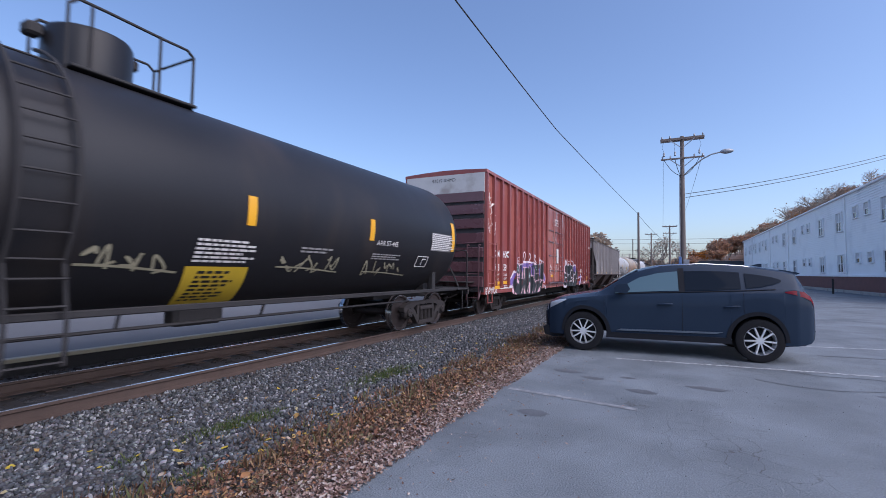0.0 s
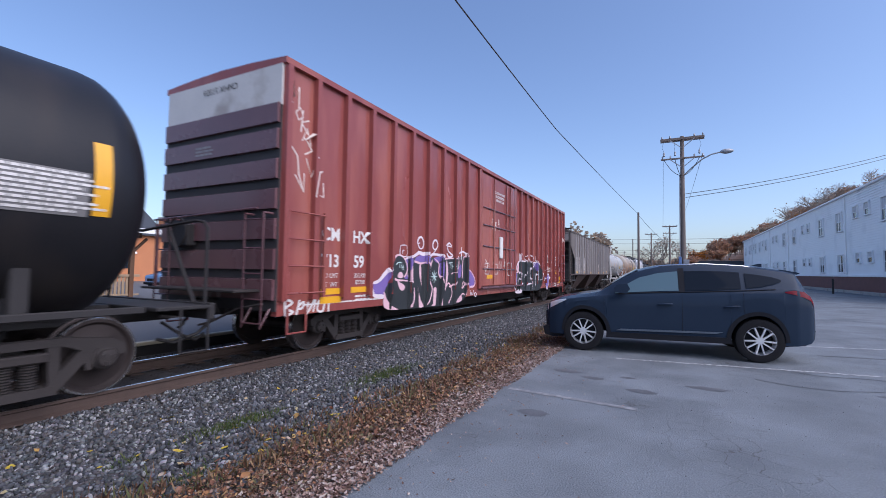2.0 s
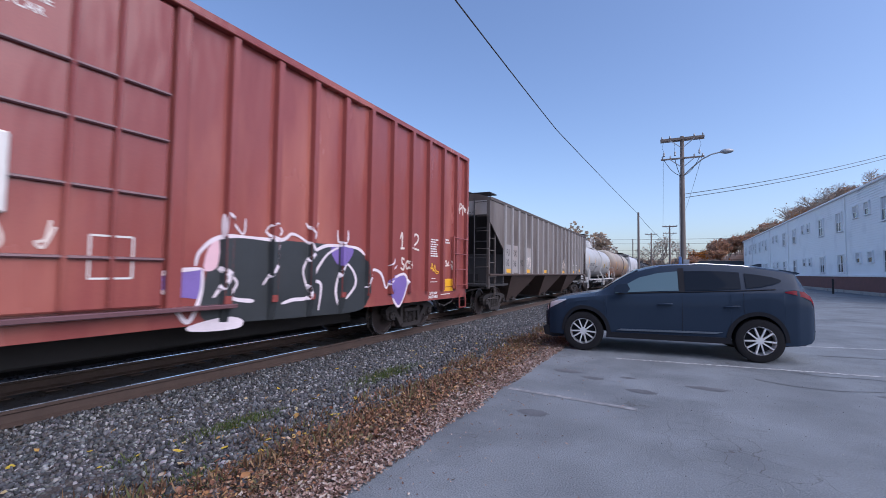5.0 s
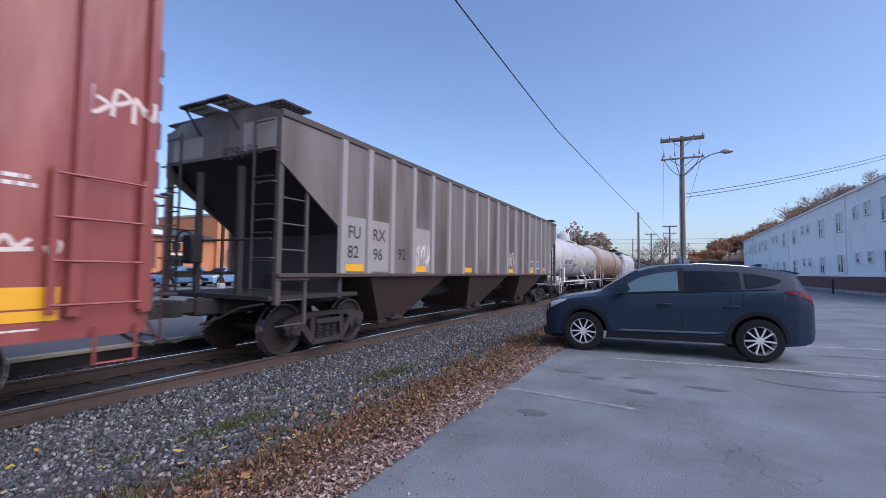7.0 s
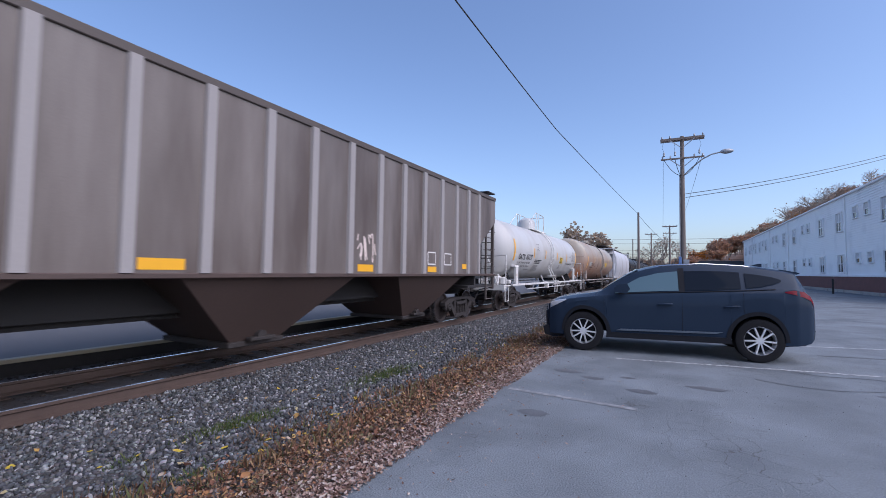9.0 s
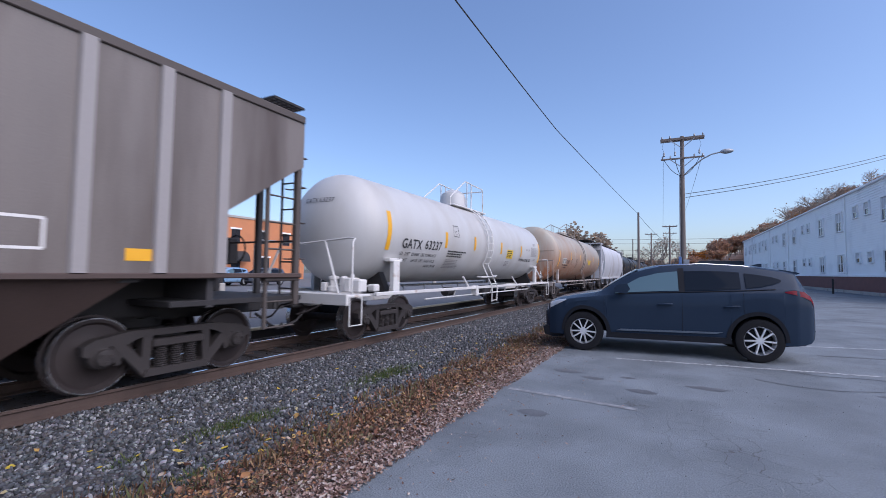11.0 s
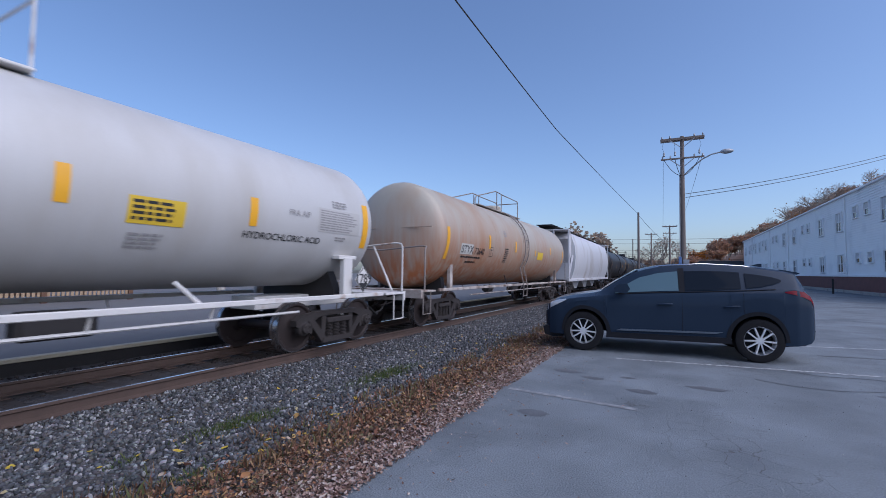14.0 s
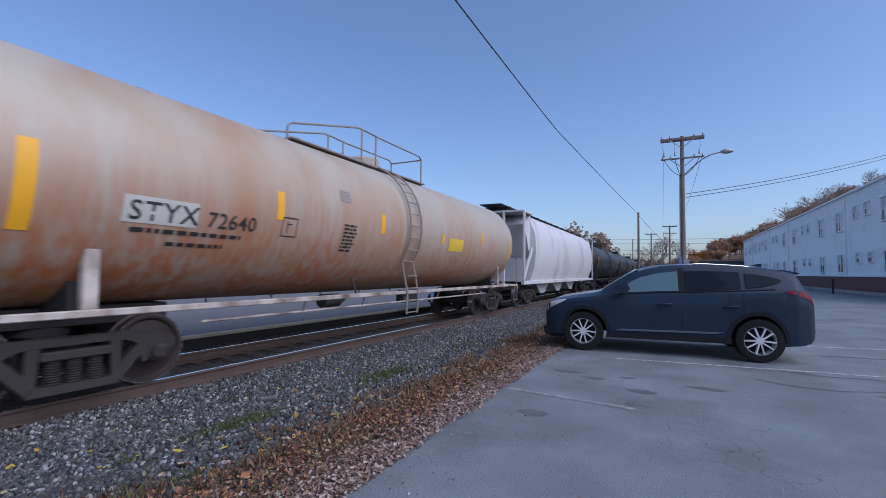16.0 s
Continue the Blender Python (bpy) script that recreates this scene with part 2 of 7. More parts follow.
SPRAY_MINT = surf("pale_mint_spray", (0.46, 0.58, 0.56), 0.6, var=0.15, scale=5, fine=40, bump=0)
SPRAY_BLACK = surf("black_spray", (0.030, 0.034, 0.037), 0.42, var=0.2, scale=4, fine=40, bump=0)
SPRAY_WHITE = surf("white_spray", (0.62, 0.52, 0.47), 0.6, var=0.15, scale=5, fine=40, bump=0)

# ---- geometry tools ----


class Shape:
    """Gathers vertices and faces of one mesh."""

    def __init__(self):
        self.v, self.f = [], []

    def add(self, vs, fs):
        k = len(self.v)
        self.v += [tuple(p) for p in vs]
        self.f += [tuple(i + k for i in f) for f in fs]
        return self

    def box(self, x0, x1, y0, y1, z0, z1, c=0.0):
        if c <= 0:
            return self.add([(x, y, z) for x in (x0, x1) for y in (y0, y1) for z in (z0, z1)],
                            [(0, 1, 3, 2), (4, 6, 7, 5), (0, 4, 5, 1), (2, 3, 7, 6), (0, 2, 6, 4), (1, 5, 7, 3)])
        bm = bmesh.new()
        bmesh.ops.create_cube(bm, size=1)
        for v in bm.verts:
            v.co = ((x0 + x1) / 2 + v.co.x * (x1 - x0), (y0 + y1) / 2 + v.co.y * (y1 - y0), (z0 + z1) / 2 + v.co.z * (z1 - z0))
        bmesh.ops.bevel(bm, geom=bm.edges[:], offset=c, segments=1, affect="EDGES")
        bm.verts.index_update()
        self.add([v.co[:] for v in bm.verts], [[v.index for v in f.verts] for f in bm.faces])
        bm.free()
        return self

    def prism(self, poly, axis, a, b):
        """A flat outline (two coordinates in the order of the other axes) drawn out along an axis from a to b."""
        put = {"x": lambda p, t: (t, p[0], p[1]), "y": lambda p, t: (p[0], t, p[1]), "z": lambda p, t: (p[0], p[1], t)}[axis]
        n = len(poly)
        return self.add([put(p, a) for p in poly] + [put(p, b) for p in poly],
                        [tuple(range(n)), tuple(range(2 * n - 1, n - 1, -1))] + [(i, (i + 1) % n, n + (i + 1) % n, n + i) for i in range(n)])

    def pipe(self, pts, r, n=6, closed=False, taper=1.0):
        """A round bar through points."""
        pts = [Vector(p) for p in pts]
        m = len(pts)
        vs, up = [], None
        for i, p in enumerate(pts):
            a = pts[(i - 1) % m] if (i or closed) else p
            b = pts[(i + 1) % m] if (i < m - 1 or closed) else p
            d1, d2 = (p - a), (b - p)
            d = (d1.normalized() if d1.length else d2.normalized()) + (d2.normalized() if d2.length else d1.normalized())
            d = d.normalized() if d.length > 1e-6 else (d1 if d1.length else d2).normalized()
            if up is None:
                up = d.orthogonal().normalized()
            u = (up - d * up.dot(d))
            u = u.normalized() if u.length > 1e-5 else d.orthogonal().normalized()
            up, w = u, d.cross(u)
            rr = r * (1 + (taper - 1) * i / max(1, m - 1))
            for k in range(n):
                g = 2 * math.pi * k / n
                vs.append(p + (u * math.cos(g) + w * math.sin(g)) * rr)
        fs = [(i * n + k, i * n + (k + 1) % n, ((i + 1) % m) * n + (k + 1) % n, ((i + 1) % m) * n + k) for i in range(m if closed else m - 1) for k in range(n)]
        if not closed:
            fs += [tuple(range(n - 1, -1, -1)), tuple(range((m - 1) * n, m * n))]
        return self.add(vs, fs)

    def bar(self, p, q, w, h):
        """A rectangular bar from p to q, w wide sideways and h deep."""
        p, q = Vector(p), Vector(q)
        d = (q - p).normalized()
        s = d.cross(Vector((0, 0, 1)))
        s = s.normalized() if s.length > 1e-4 else Vector((1, 0, 0))
        t = s.cross(d).normalized()
        vs = [e + s * a * w / 2 + t * b * h / 2 for e in (p, q) for a, b in ((-1, -1), (1, -1), (1, 1), (-1, 1))]
        return self.add(vs, [(3, 2, 1, 0), (4, 5, 6, 7)] + [(i, (i + 1) % 4, 4 + (i + 1) % 4, 4 + i) for i in range(4)])

    def lathe(self, prof, centre, axis="z", n=24, cap=True):
        """Turns a profile of (radius, height) about an axis through the centre."""
        cx, cy, cz = centre
        vs = []
        for r, h in prof:
            for k in range(n):
                a = 2 * math.pi * k / n
                u, w = r * math.cos(a), r * math.sin(a)
                vs.append({"z": (cx + u, cy + w, cz + h), "y": (cx + u, cy + h, cz + w), "x": (cx + h, cy + u, cz + w)}[axis])
        m = len(prof)
        fs = [(i * n + k, i * n + (k + 1) % n, (i + 1) * n + (k + 1) % n, (i + 1) * n + k) for i in range(m - 1) for k in range(n)]
        if cap:
            fs += [tuple(range(n)), tuple(range((m - 1) * n, m * n))]
        return self.add(vs, fs)

    def grid(self, fn, nu, nv):
        """A sheet fn(u, v) over the unit square."""
        return self.add([fn(i / nu, j / nv) for i in range(nu + 1) for j in range(nv + 1)],
                        [(i * (nv + 1) + j, (i + 1) * (nv + 1) + j, (i + 1) * (nv + 1) + j + 1, i * (nv + 1) + j + 1) for i in range(nu) for j in range(nv)])

    def mesh(self, name, material, smooth=32, fix=True):
        me = bpy.data.meshes.new(name)
        me.from_pydata(self.v, [], self.f)
        if fix:
            bm = bmesh.new()
            bm.from_mesh(me)
            bmesh.ops.recalc_face_normals(bm, faces=bm.faces[:])
            bm.to_mesh(me)
            bm.free()
        me.materials.append(material)
        me.polygons.foreach_set("use_smooth", [True] * len(me.polygons))
        me.set_sharp_from_angle(angle=radians(smooth))
        return me


def part(name, shape, material, parent=None, label="", smooth=32):
    ob = new(name, shape if isinstance(shape, bpy.types.Mesh) else shape.mesh(name, material, smooth))
    ob.parent = parent
    return tagged(ob, label)


def thing(name, m, label, category, group="", kind=""):
    ob = new(name)
    ob.matrix_basis = m
    ob.empty_display_size = 0.2
    return tagged(ob, label, category, group, kind)


def letters(body, size, material, name, parent, place, align="LEFT", bold=0.0, spread=1.0):
    """Writing as a flat mesh; place(u, w) gives the point for u along the writing and w up."""
    cu = bpy.data.curves.new(name, "FONT")
    cu.body, cu.size, cu.align_x, cu.offset, cu.space_character = body, size, align, bold, spread
    cu.resolution_u = 3
    tmp = bpy.data.objects.new(name, cu)
    scene.collection.objects.link(tmp)
    bpy.context.view_layer.update()
    me = bpy.data.meshes.new_from_object(tmp)
    bpy.data.objects.remove(tmp)
    bpy.data.curves.remove(cu)
    for v in me.vertices:
        v.co = place(v.co.x, v.co.y)
    me.materials.clear()
    me.materials.append(material)
    ob = new(name, me)
    ob.parent = parent
    return ob


def ribbon(shape, pts, width, place):
    """A painted stroke of even width along a line of (u, w) points."""
    k = len(pts)
    left, right = [], []
    for i in range(k):
        a, b = pts[max(0, i - 1)], pts[min(k - 1, i + 1)]
        dx, dy = b[0] - a[0], b[1] - a[1]
        n = math.hypot(dx, dy) or 1
        nx, ny = -dy / n * width / 2, dx / n * width / 2
        left.append(place(pts[i][0] + nx, pts[i][1] + ny))
        right.append(place(pts[i][0] - nx, pts[i][1] - ny))
    return shape.add(left + right, [(i, i + 1, k + i + 1, k + i) for i in range(k - 1)])


def curve(pts, steps=6, closed=False):
    """A smooth line through (u, w) points."""
    out, k = [], len(pts)
    for i in range(k if closed else k - 1):
        p0, p1, p2, p3 = [pts[(i + j) % k] if closed else pts[min(k - 1, max(0, i + j))] for j in (-1, 0, 1, 2)]
        for s in range(steps):
            t = s / steps
            out.append(tuple(0.5 * (2 * b + (c - a) * t + (2 * a - 5 * b + 4 * c - d) * t * t + (3 * b - a - 3 * c + d) * t ** 3) for a, b, c, d in zip(p0, p1, p2, p3)))
    out.append(pts[0] if closed else pts[-1])
    return out


# ---- ground, track and platform ----
RAIL_Z = -0.15
TRACK_X = -6.997
# the train gathers a little speed: metres gone by t seconds
SLOW, FAST, T_A, T_B = 4.25, 4.48, 2.4, 4.0


def gone(t):
    if t <= T_A:
        return SLOW * t
    u = min(t, T_B) - T_A
    return SLOW * T_A + SLOW * u + 0.5 * (FAST - SLOW) / (T_B - T_A) * u * u + FAST * max(0.0, t - T_B)



def ground_height(x, y):
    """The lie of the land: flat lot, leafy verge, ballast shoulder, track bed."""
    if x > -1.84:
        return 0.0
    if x > -3.0:
        return -0.11 * (-1.84 - x) / 1.16 - 0.006
    if x > -5.0:
        return -0.12 - 0.215 * (-3.0 - x) / 2.0
    return -0.37 + 0.045 * max(0.0, min(1.0, (x + 7.6) / 1.2)) if x < -6.4 else -0.335


def ground_strip(name, xs, y0, y1, ny, material, label, rough=0.0, kind="structure"):
    s = Shape()
    ys = [y0 + (y1 - y0) * (j / ny) ** 1.6 for j in range(ny + 1)]
    s.add([(x, y, ground_height(x, y) + (noise.noise((x * 1.7, y * 1.7, 3)) * rough if xs[0] < x < xs[-1] else 0)) for x in xs for y in ys],
          [(i * (ny + 1) + j, (i + 1) * (ny + 1) + j, (i + 1) * (ny + 1) + j + 1, i * (ny + 1) + j + 1) for i in range(len(xs) - 1) for j in range(ny)])
    ob = part(name, s, material)
    return tagged(ob, label, "ground", kind=kind)


def build_ground():
    far = Shape().box(-900, 900, -300, 1500, -1.2, -0.50)
    tagged(part("ground", far, GRASS_FAR), "brown autumn ground reaching to the horizon", "ground", kind="structure")
    # parking lot with a worn, ragged edge towards the verge
    lot = Shape()
    rng = random.Random(4)
    edge = [(-1.84 + 0.05 * noise.noise((0, y * 1.3, 0)) + rng.uniform(-0.015, 0.015), y) for y in [(-12 + 0.12 * i) for i in range(620)]]
    n = len(edge)
    lot.add([(x, y, 0.0) for x, y in edge] + [(60.0, y, 0.0) for _, y in edge] + [(x, y, -0.12) for x, y in edge],
            [(i, n + i, n + i + 1, i + 1) for i in range(n - 1)] + [(i, i + 1, 2 * n + i + 1, 2 * n + i) for i in range(n - 1)])
    lot.add([(-1.84, 62.3, -0.002), (60, 62.3, -0.002), (60, 330, -0.002), (-1.84, 330, -0.002)], [(0, 1, 2, 3)])
    tagged(part("parking_lot", lot, ASPHALT), "worn blue-grey asphalt parking lot with cracks and patches", "parking lot", kind="structure")
    ground_strip("verge", [-3.3, -3.1, -2.9, -2.7, -2.5, -2.3, -2.1, -1.95, -1.80], -12, 330, 120, DIRT, "leaf-strewn dirt verge between asphalt and ballast", 0.05)
    ground_strip("ballast_bed", [-9.25, -8.2, -7.0, -6.0, -5.4, -5.0, -4.6, -4.2, -3.8, -3.5, -3.15], -30, 330, 160, BALLAST_BED, "grey crushed-stone ballast bed under the track", 0.04)
    # platform beyond the track
    pf = Shape().box(-24.0, -9.36, -30, 120, -0.45, -0.095)
    tagged(part("platform", pf, PLATFORM), "grey asphalt station platform", "platform", kind="structure")
    pe = Shape().box(-9.36, -9.2, -30, 120, -0.16, -0.09, 0.01)
    tagged(part("platform_edge", pe, TACTILE), "worn tan edge strip of the platform", "platform", kind="structure")
    tagged(part("platform_wall", Shape().box(-9.36, -9.26, -30, 120, -0.45, -0.16), UNDER), "dark grimy side wall of the platform", "platform", kind="structure")
    fl = Shape().box(-120, -24.0, -40, 160, -0.45, -0.12)
    tagged(part("far_lot", fl, PLATFORM), "grey asphalt lot beyond the platform", "parking lot", kind="structure")
    # painted bay lines
    for x0, y0, x1, y1, w in ((-1.75, 5.1, -0.35, 4.97, 0.08), (-0.85, 7.76, 5.2, 8.76, 0.08), (1.9, 10.95, 6.2, 12.2, 0.08)):
        s = Shape()
        k = 24
        pts = [(x0 + (x1 - x0) * i / k, y0 + (y1 - y0) * i / k) for i in range(k + 1)]
        ribbon(s, [(p[0], p[1] + 0.008 * noise.noise((p[0] * 3, p[1], 1))) for p in pts], w, lambda u, v: (u, v, 0.004))
        tagged(part("bay_line", s, FAINT_LINE if y0 < 6 else PAINT_LINE), "worn white parking bay line on asphalt", "road marking", "bay lines", "structure")


def build_stains():
    rng = random.Random(6)
    oil = surf("oil_stained_asphalt", (0.085, 0.090, 0.10), 0.7, var=0.4, scale=6, fine=110, bump=1.0)
    for x, y, a, b in ((-0.35, 5.75, 0.16, 0.09), (-0.95, 6.15, 0.15, 0.08), (-0.55, 6.4, 0.10, 0.05), (-1.25, 4.35, 0.16, 0.10), (0.35, 6.3, 0.22, 0.10), (-1.35, 6.4, 0.2, 0.1), (2.4, 6.9, 0.3, 0.12)):
        k = 22
        ring = [(x + a * math.cos(6.283 * i / k) * rng.uniform(0.75, 1.15), y + b * math.sin(6.283 * i / k) * rng.uniform(0.75, 1.15), 0.003) for i in range(k)]
        tagged(part("oil_stain", Shape().add(ring, [tuple(range(k))]), oil), "dark oil stain on the asphalt", "stain", "oil stains", "structure")


def build_track():
    head = [(-0.036, 0.0), (0.036, 0.0), (0.036, -0.03), (0.010, -0.045), (0.010, -0.13), (0.07, -0.155), (0.07, -0.17), (-0.07, -0.17), (-0.07, -0.155), (-0.010, -0.13), (-0.010, -0.045), (-0.036, -0.03)]
    for side in (-1, 1):
        x = TRACK_X + side * 0.7525
        rail = tagged(part("rail", Shape().prism([(x + a, RAIL_Z - 0.002 + b) for a, b in head], "y", -30, 330), RAIL_SIDE), "rusty steel rail with a polished top", "rail", "rails of the track", "structure")
        part("running_surface", Shape().box(x - 0.020, x + 0.020, -30, 330, RAIL_Z - 0.003, RAIL_Z + 0.001), RAIL_TOP, rail, "polished steel running surface")
    bed = new("track_ties")
    tagged(bed, "dark weathered wooden railway ties", "railway tie", kind="structure")
    tie = Shape().box(-1.3, 1.3, -0.115, 0.115, -0.16, 0.0, 0.012).mesh("tie", TIE)
    plate = Shape().box(-0.19, 0.19, -0.09, 0.09, 0.0, 0.016, 0.004).mesh("tie_plate", RAIL_SIDE)
    for i in range(150):
        y = -6 + i * 0.53 + random.uniform(-0.02, 0.02)
        t = new("tie", tie)
        t.parent = bed
        t.matrix_basis = pose(TRACK_X + random.uniform(-0.03, 0.03), y, RAIL_Z - 0.19, 0, 0, random.uniform(-1, 1))
        if i < 40:
            for side in (-1, 1):
                q = new("tie_plate", plate)
                q.parent = bed
                q.matrix_basis = pose(TRACK_X + side * 0.7525, y, RAIL_Z - 0.19)


ICO = [(0, 0, -1), (0.72, -0.53, -0.45), (-0.28, -0.85, -0.45), (-0.89, 0, -0.45), (-0.28, 0.85, -0.45), (0.72, 0.53, -0.45),
       (0.28, -0.85, 0.45), (-0.72, -0.53, 0.45), (-0.72, 0.53, 0.45), (0.28, 0.85, 0.45), (0.89, 0, 0.45), (0, 0, 1)]
ICO_F = [(0, 1, 2), (1, 0, 5), (0, 2, 3), (0, 3, 4), (0, 4, 5), (1, 5, 10), (2, 1, 6), (3, 2, 7), (4, 3, 8), (5, 4, 9), (1, 10, 6), (2, 6, 7), (3, 7, 8), (4, 8, 9), (5, 9, 10), (6, 10, 11), (7, 6, 11), (8, 7, 11), (9, 8, 11), (10, 9, 11)]


def scatter(name, base_v, base_f, places, material, label, category, squash=(1, 1, 1), rough=0.25, seed=1, tilt=3.1):
    """Many small pieces in one mesh: places are rows of x, y, z, size."""
    rng = np.random.default_rng(seed)
    p = np.asarray(places, float)
    k, bv = len(p), np.asarray(base_v, float)
    v = bv[None] * np.asarray(squash) * (1 + rng.uniform(-rough, rough, (k, len(bv), 1)))
    v = v * rng.uniform(0.7, 1.3, (k, 1, 3))
    a, t, c = rng.uniform(0, 6.28, k), rng.uniform(-tilt, tilt, k) * 0.5, rng.uniform(-tilt, tilt, k) * 0.5
    x, y, z = v[..., 0], v[..., 1], v[..., 2]
    y, z = y * np.cos(t)[:, None] - z * np.sin(t)[:, None], y * np.sin(t)[:, None] + z * np.cos(t)[:, None]
    x, z = x * np.cos(c)[:, None] - z * np.sin(c)[:, None], x * np.sin(c)[:, None] + z * np.cos(c)[:, None]
    x, y = x * np.cos(a)[:, None] - y * np.sin(a)[:, None], x * np.sin(a)[:, None] + y * np.cos(a)[:, None]
    v = np.stack([x, y, z], -1) * p[:, None, 3:4] + p[:, None, :3]
    nf, fl = len(base_f), len(base_f[0])
    f = (np.asarray(base_f)[None] + (np.arange(k) * len(bv))[:, None, None]).reshape(-1, fl)
    me = bpy.data.meshes.new(name)
    me.vertices.add(k * len(bv))
    me.vertices.foreach_set("co", v.reshape(-1).astype(np.float32))
    me.loops.add(f.size)
    me.loops.foreach_set("vertex_index", f.reshape(-1).astype(np.int32))
    me.polygons.add(k * nf)
    me.polygons.foreach_set("loop_start", (np.arange(k * nf) * fl).astype(np.int32))
    me.update(calc_edges=True)
    me.validate()
    me.materials.append(material)
    return tagged(new(name, me), label, category, kind="stuff")


def build_litter():
    rng = random.Random(11)
    rows = []
    for i in range(52000):
        y = 0.6 + 24 * rng.random() ** 1.7
        x = rng.uniform(-6.16, -2.75) if rng.random() < 0.93 else rng.uniform(-2.9, -2.5)
        rows.append((x, y, ground_height(x, y) + rng.uniform(0.0, 0.02), rng.uniform(0.010, 0.027)))
    scatter("ballast_stones", ICO, ICO_F, rows, STONE, "grey crushed ballast stones beside the rails", "gravel", (1.15, 0.95, 0.75), 0.3, 2)
    # stones in the track, with the train's shade put into their colour
    rows = []
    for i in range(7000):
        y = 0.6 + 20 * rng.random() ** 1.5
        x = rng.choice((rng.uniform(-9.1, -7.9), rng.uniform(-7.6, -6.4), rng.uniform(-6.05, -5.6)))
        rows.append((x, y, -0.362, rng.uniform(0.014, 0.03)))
    scatter("track_stones", ICO, ICO_F, rows, SHADED_STONE, "ballast stones between the rails, coloured dark for the train's shade", "gravel", (1.15, 0.95, 0.75), 0.3, 6)
    leaf_v = [(0, -1.0, 0), (0.55, -0.35, 0.22), (0.42, 0.4, 0.10), (0, 1.0, 0.30), (-0.42, 0.4, 0.16), (-0.55, -0.35, 0.12), (0, 0, -0.08)]
    leaf_f = [(0, 1, 6), (1, 2, 6), (2, 3, 6), (3, 4, 6), (4, 5, 6), (5, 0, 6)]
    rows = []
    while len(rows) < 24000:
        y = 1.0 + 17 * rng.random() ** 1.8
        x = rng.gauss(-2.55, 0.24)
        if -3.35 < x < -1.98 and noise.noise((x * 1.5, y * 0.8, 7)) > -0.42:
            rows.append((x, y, ground_height(x, y) + rng.uniform(0.0, 0.06), rng.uniform(0.010, 0.026) * (0.75 if y < 3 else 1.0)))
    scatter("fallen_leaves", leaf_v, leaf_f, rows, LEAF, "brown and russet fallen leaves along the verge", "leaves", seed=3, tilt=1.9)
    rows = []
    for i in range(22000):
        y = 1.0 + 10 * rng.random() ** 1.6
        x = -1.84 + (rng.uniform(-0.03, 0.07) if rng.random() < 0.12 else -abs(rng.gauss(0, 0.26))) + 0.05 * noise.noise((0, y * 1.3, 0))
        rows.append((x, y, max(ground_height(x, y), -0.05) + rng.uniform(0.003, 0.03), rng.uniform(0.009, 0.02)))
    for i in range(420):
        y, x = 1.5 + 12 * rng.random() ** 1.5, -1.8 + abs(rng.gauss(0, 0.6))
        rows.append((x, y, 0.006, rng.uniform(0.006, 0.014)))
    scatter("leaf_crumbs", leaf_v, leaf_f, rows, CHIP, "pale crumbled dry leaves along the asphalt edge", "leaves", seed=5, tilt=1.4)
    rows = []
    for i in range(1100):
        y = 1.3 + 8.5 * rng.random() ** 1.3
        rows.append((-1.8 + 6.5 * rng.random() ** 1.6, y, 0.003, rng.uniform(0.002, 0.0055) * (0.6 + 0.08 * y)))
    scatter("loose_grit", ICO, ICO_F, rows, pieces("asphalt_grit", [(0.25, 0.26, 0.27), (0.16, 0.165, 0.17), (0.20, 0.205, 0.21), (0.30, 0.30, 0.31), (0.40, 0.39, 0.38)]), "loose grit strewn over the worn asphalt", "grit", (1.1, 1.0, 0.7), 0.3, 19)
    rows = [(rng.uniform(-5.2, -2.6), 1 + 10 * rng.random(), 0, rng.uniform(0.03, 0.05)) for i in range(150)]
    rows = [(x, y, ground_height(x, y) + 0.025, s) for x, y, _, s in rows]
    scatter("yellow_leaves", leaf_v, leaf_f, rows, pieces("yellow_leaf", [(0.5, 0.36, 0.05), (0.42, 0.25, 0.08), (0.45, 0.36, 0.2)]), "scattered yellow maple leaves on ballast and verge", "leaves", seed=9, tilt=0.9)
    rows = []
    while len(rows) < 320:
        y, x = 1.2 + 11 * rng.random() ** 1.4, rng.gauss(-2.75, 0.28)
        if -3.4 < x < -2.0:
            rows.append((x, y, ground_height(x, y) + rng.uniform(0.03, 0.06), rng.uniform(0.022, 0.038)))
    scatter("large_leaves", leaf_v, leaf_f, rows, pieces("curled_leaf", [(0.36, 0.18, 0.08), (0.26, 0.11, 0.06), (0.44, 0.31, 0.20), (0.42, 0.28, 0.10), (0.30, 0.15, 0.10), (0.20, 0.09, 0.06), (0.46, 0.37, 0.30)]), "large curled autumn leaves on the verge", "leaves", seed=15, tilt=2.2)
    blade_v, blade_f = [(-0.06, 0, 0), (0.06, 0, 0), (0.05, 0.1, 0.6), (0.0, 0.35, 1.0)], [(0, 1, 2), (0, 2, 3)]
    rows = []
    for cx, cy, sx, sy, k in ((-3.95, 3.12, 0.10, 0.26, 1100), (-3.88, 5.6, 0.15, 0.42, 1500), (-3.95, 2.03, 0.05, 0.06, 90), (-3.05, 2.0, 0.12, 0.14, 260), (-3.25, 9.2, 0.12, 0.7, 260)):
        for i in range(k):
            x, y = rng.gauss(cx, sx), rng.gauss(cy, sy)
            rows.append((x, y, ground_height(x, y) + 0.015, rng.uniform(0.025, 0.055)))
    stalks = []
    for i in range(12000):
        x, y = rng.gauss(-2.85, 0.24), 1.2 + 14 * rng.random() ** 1.5
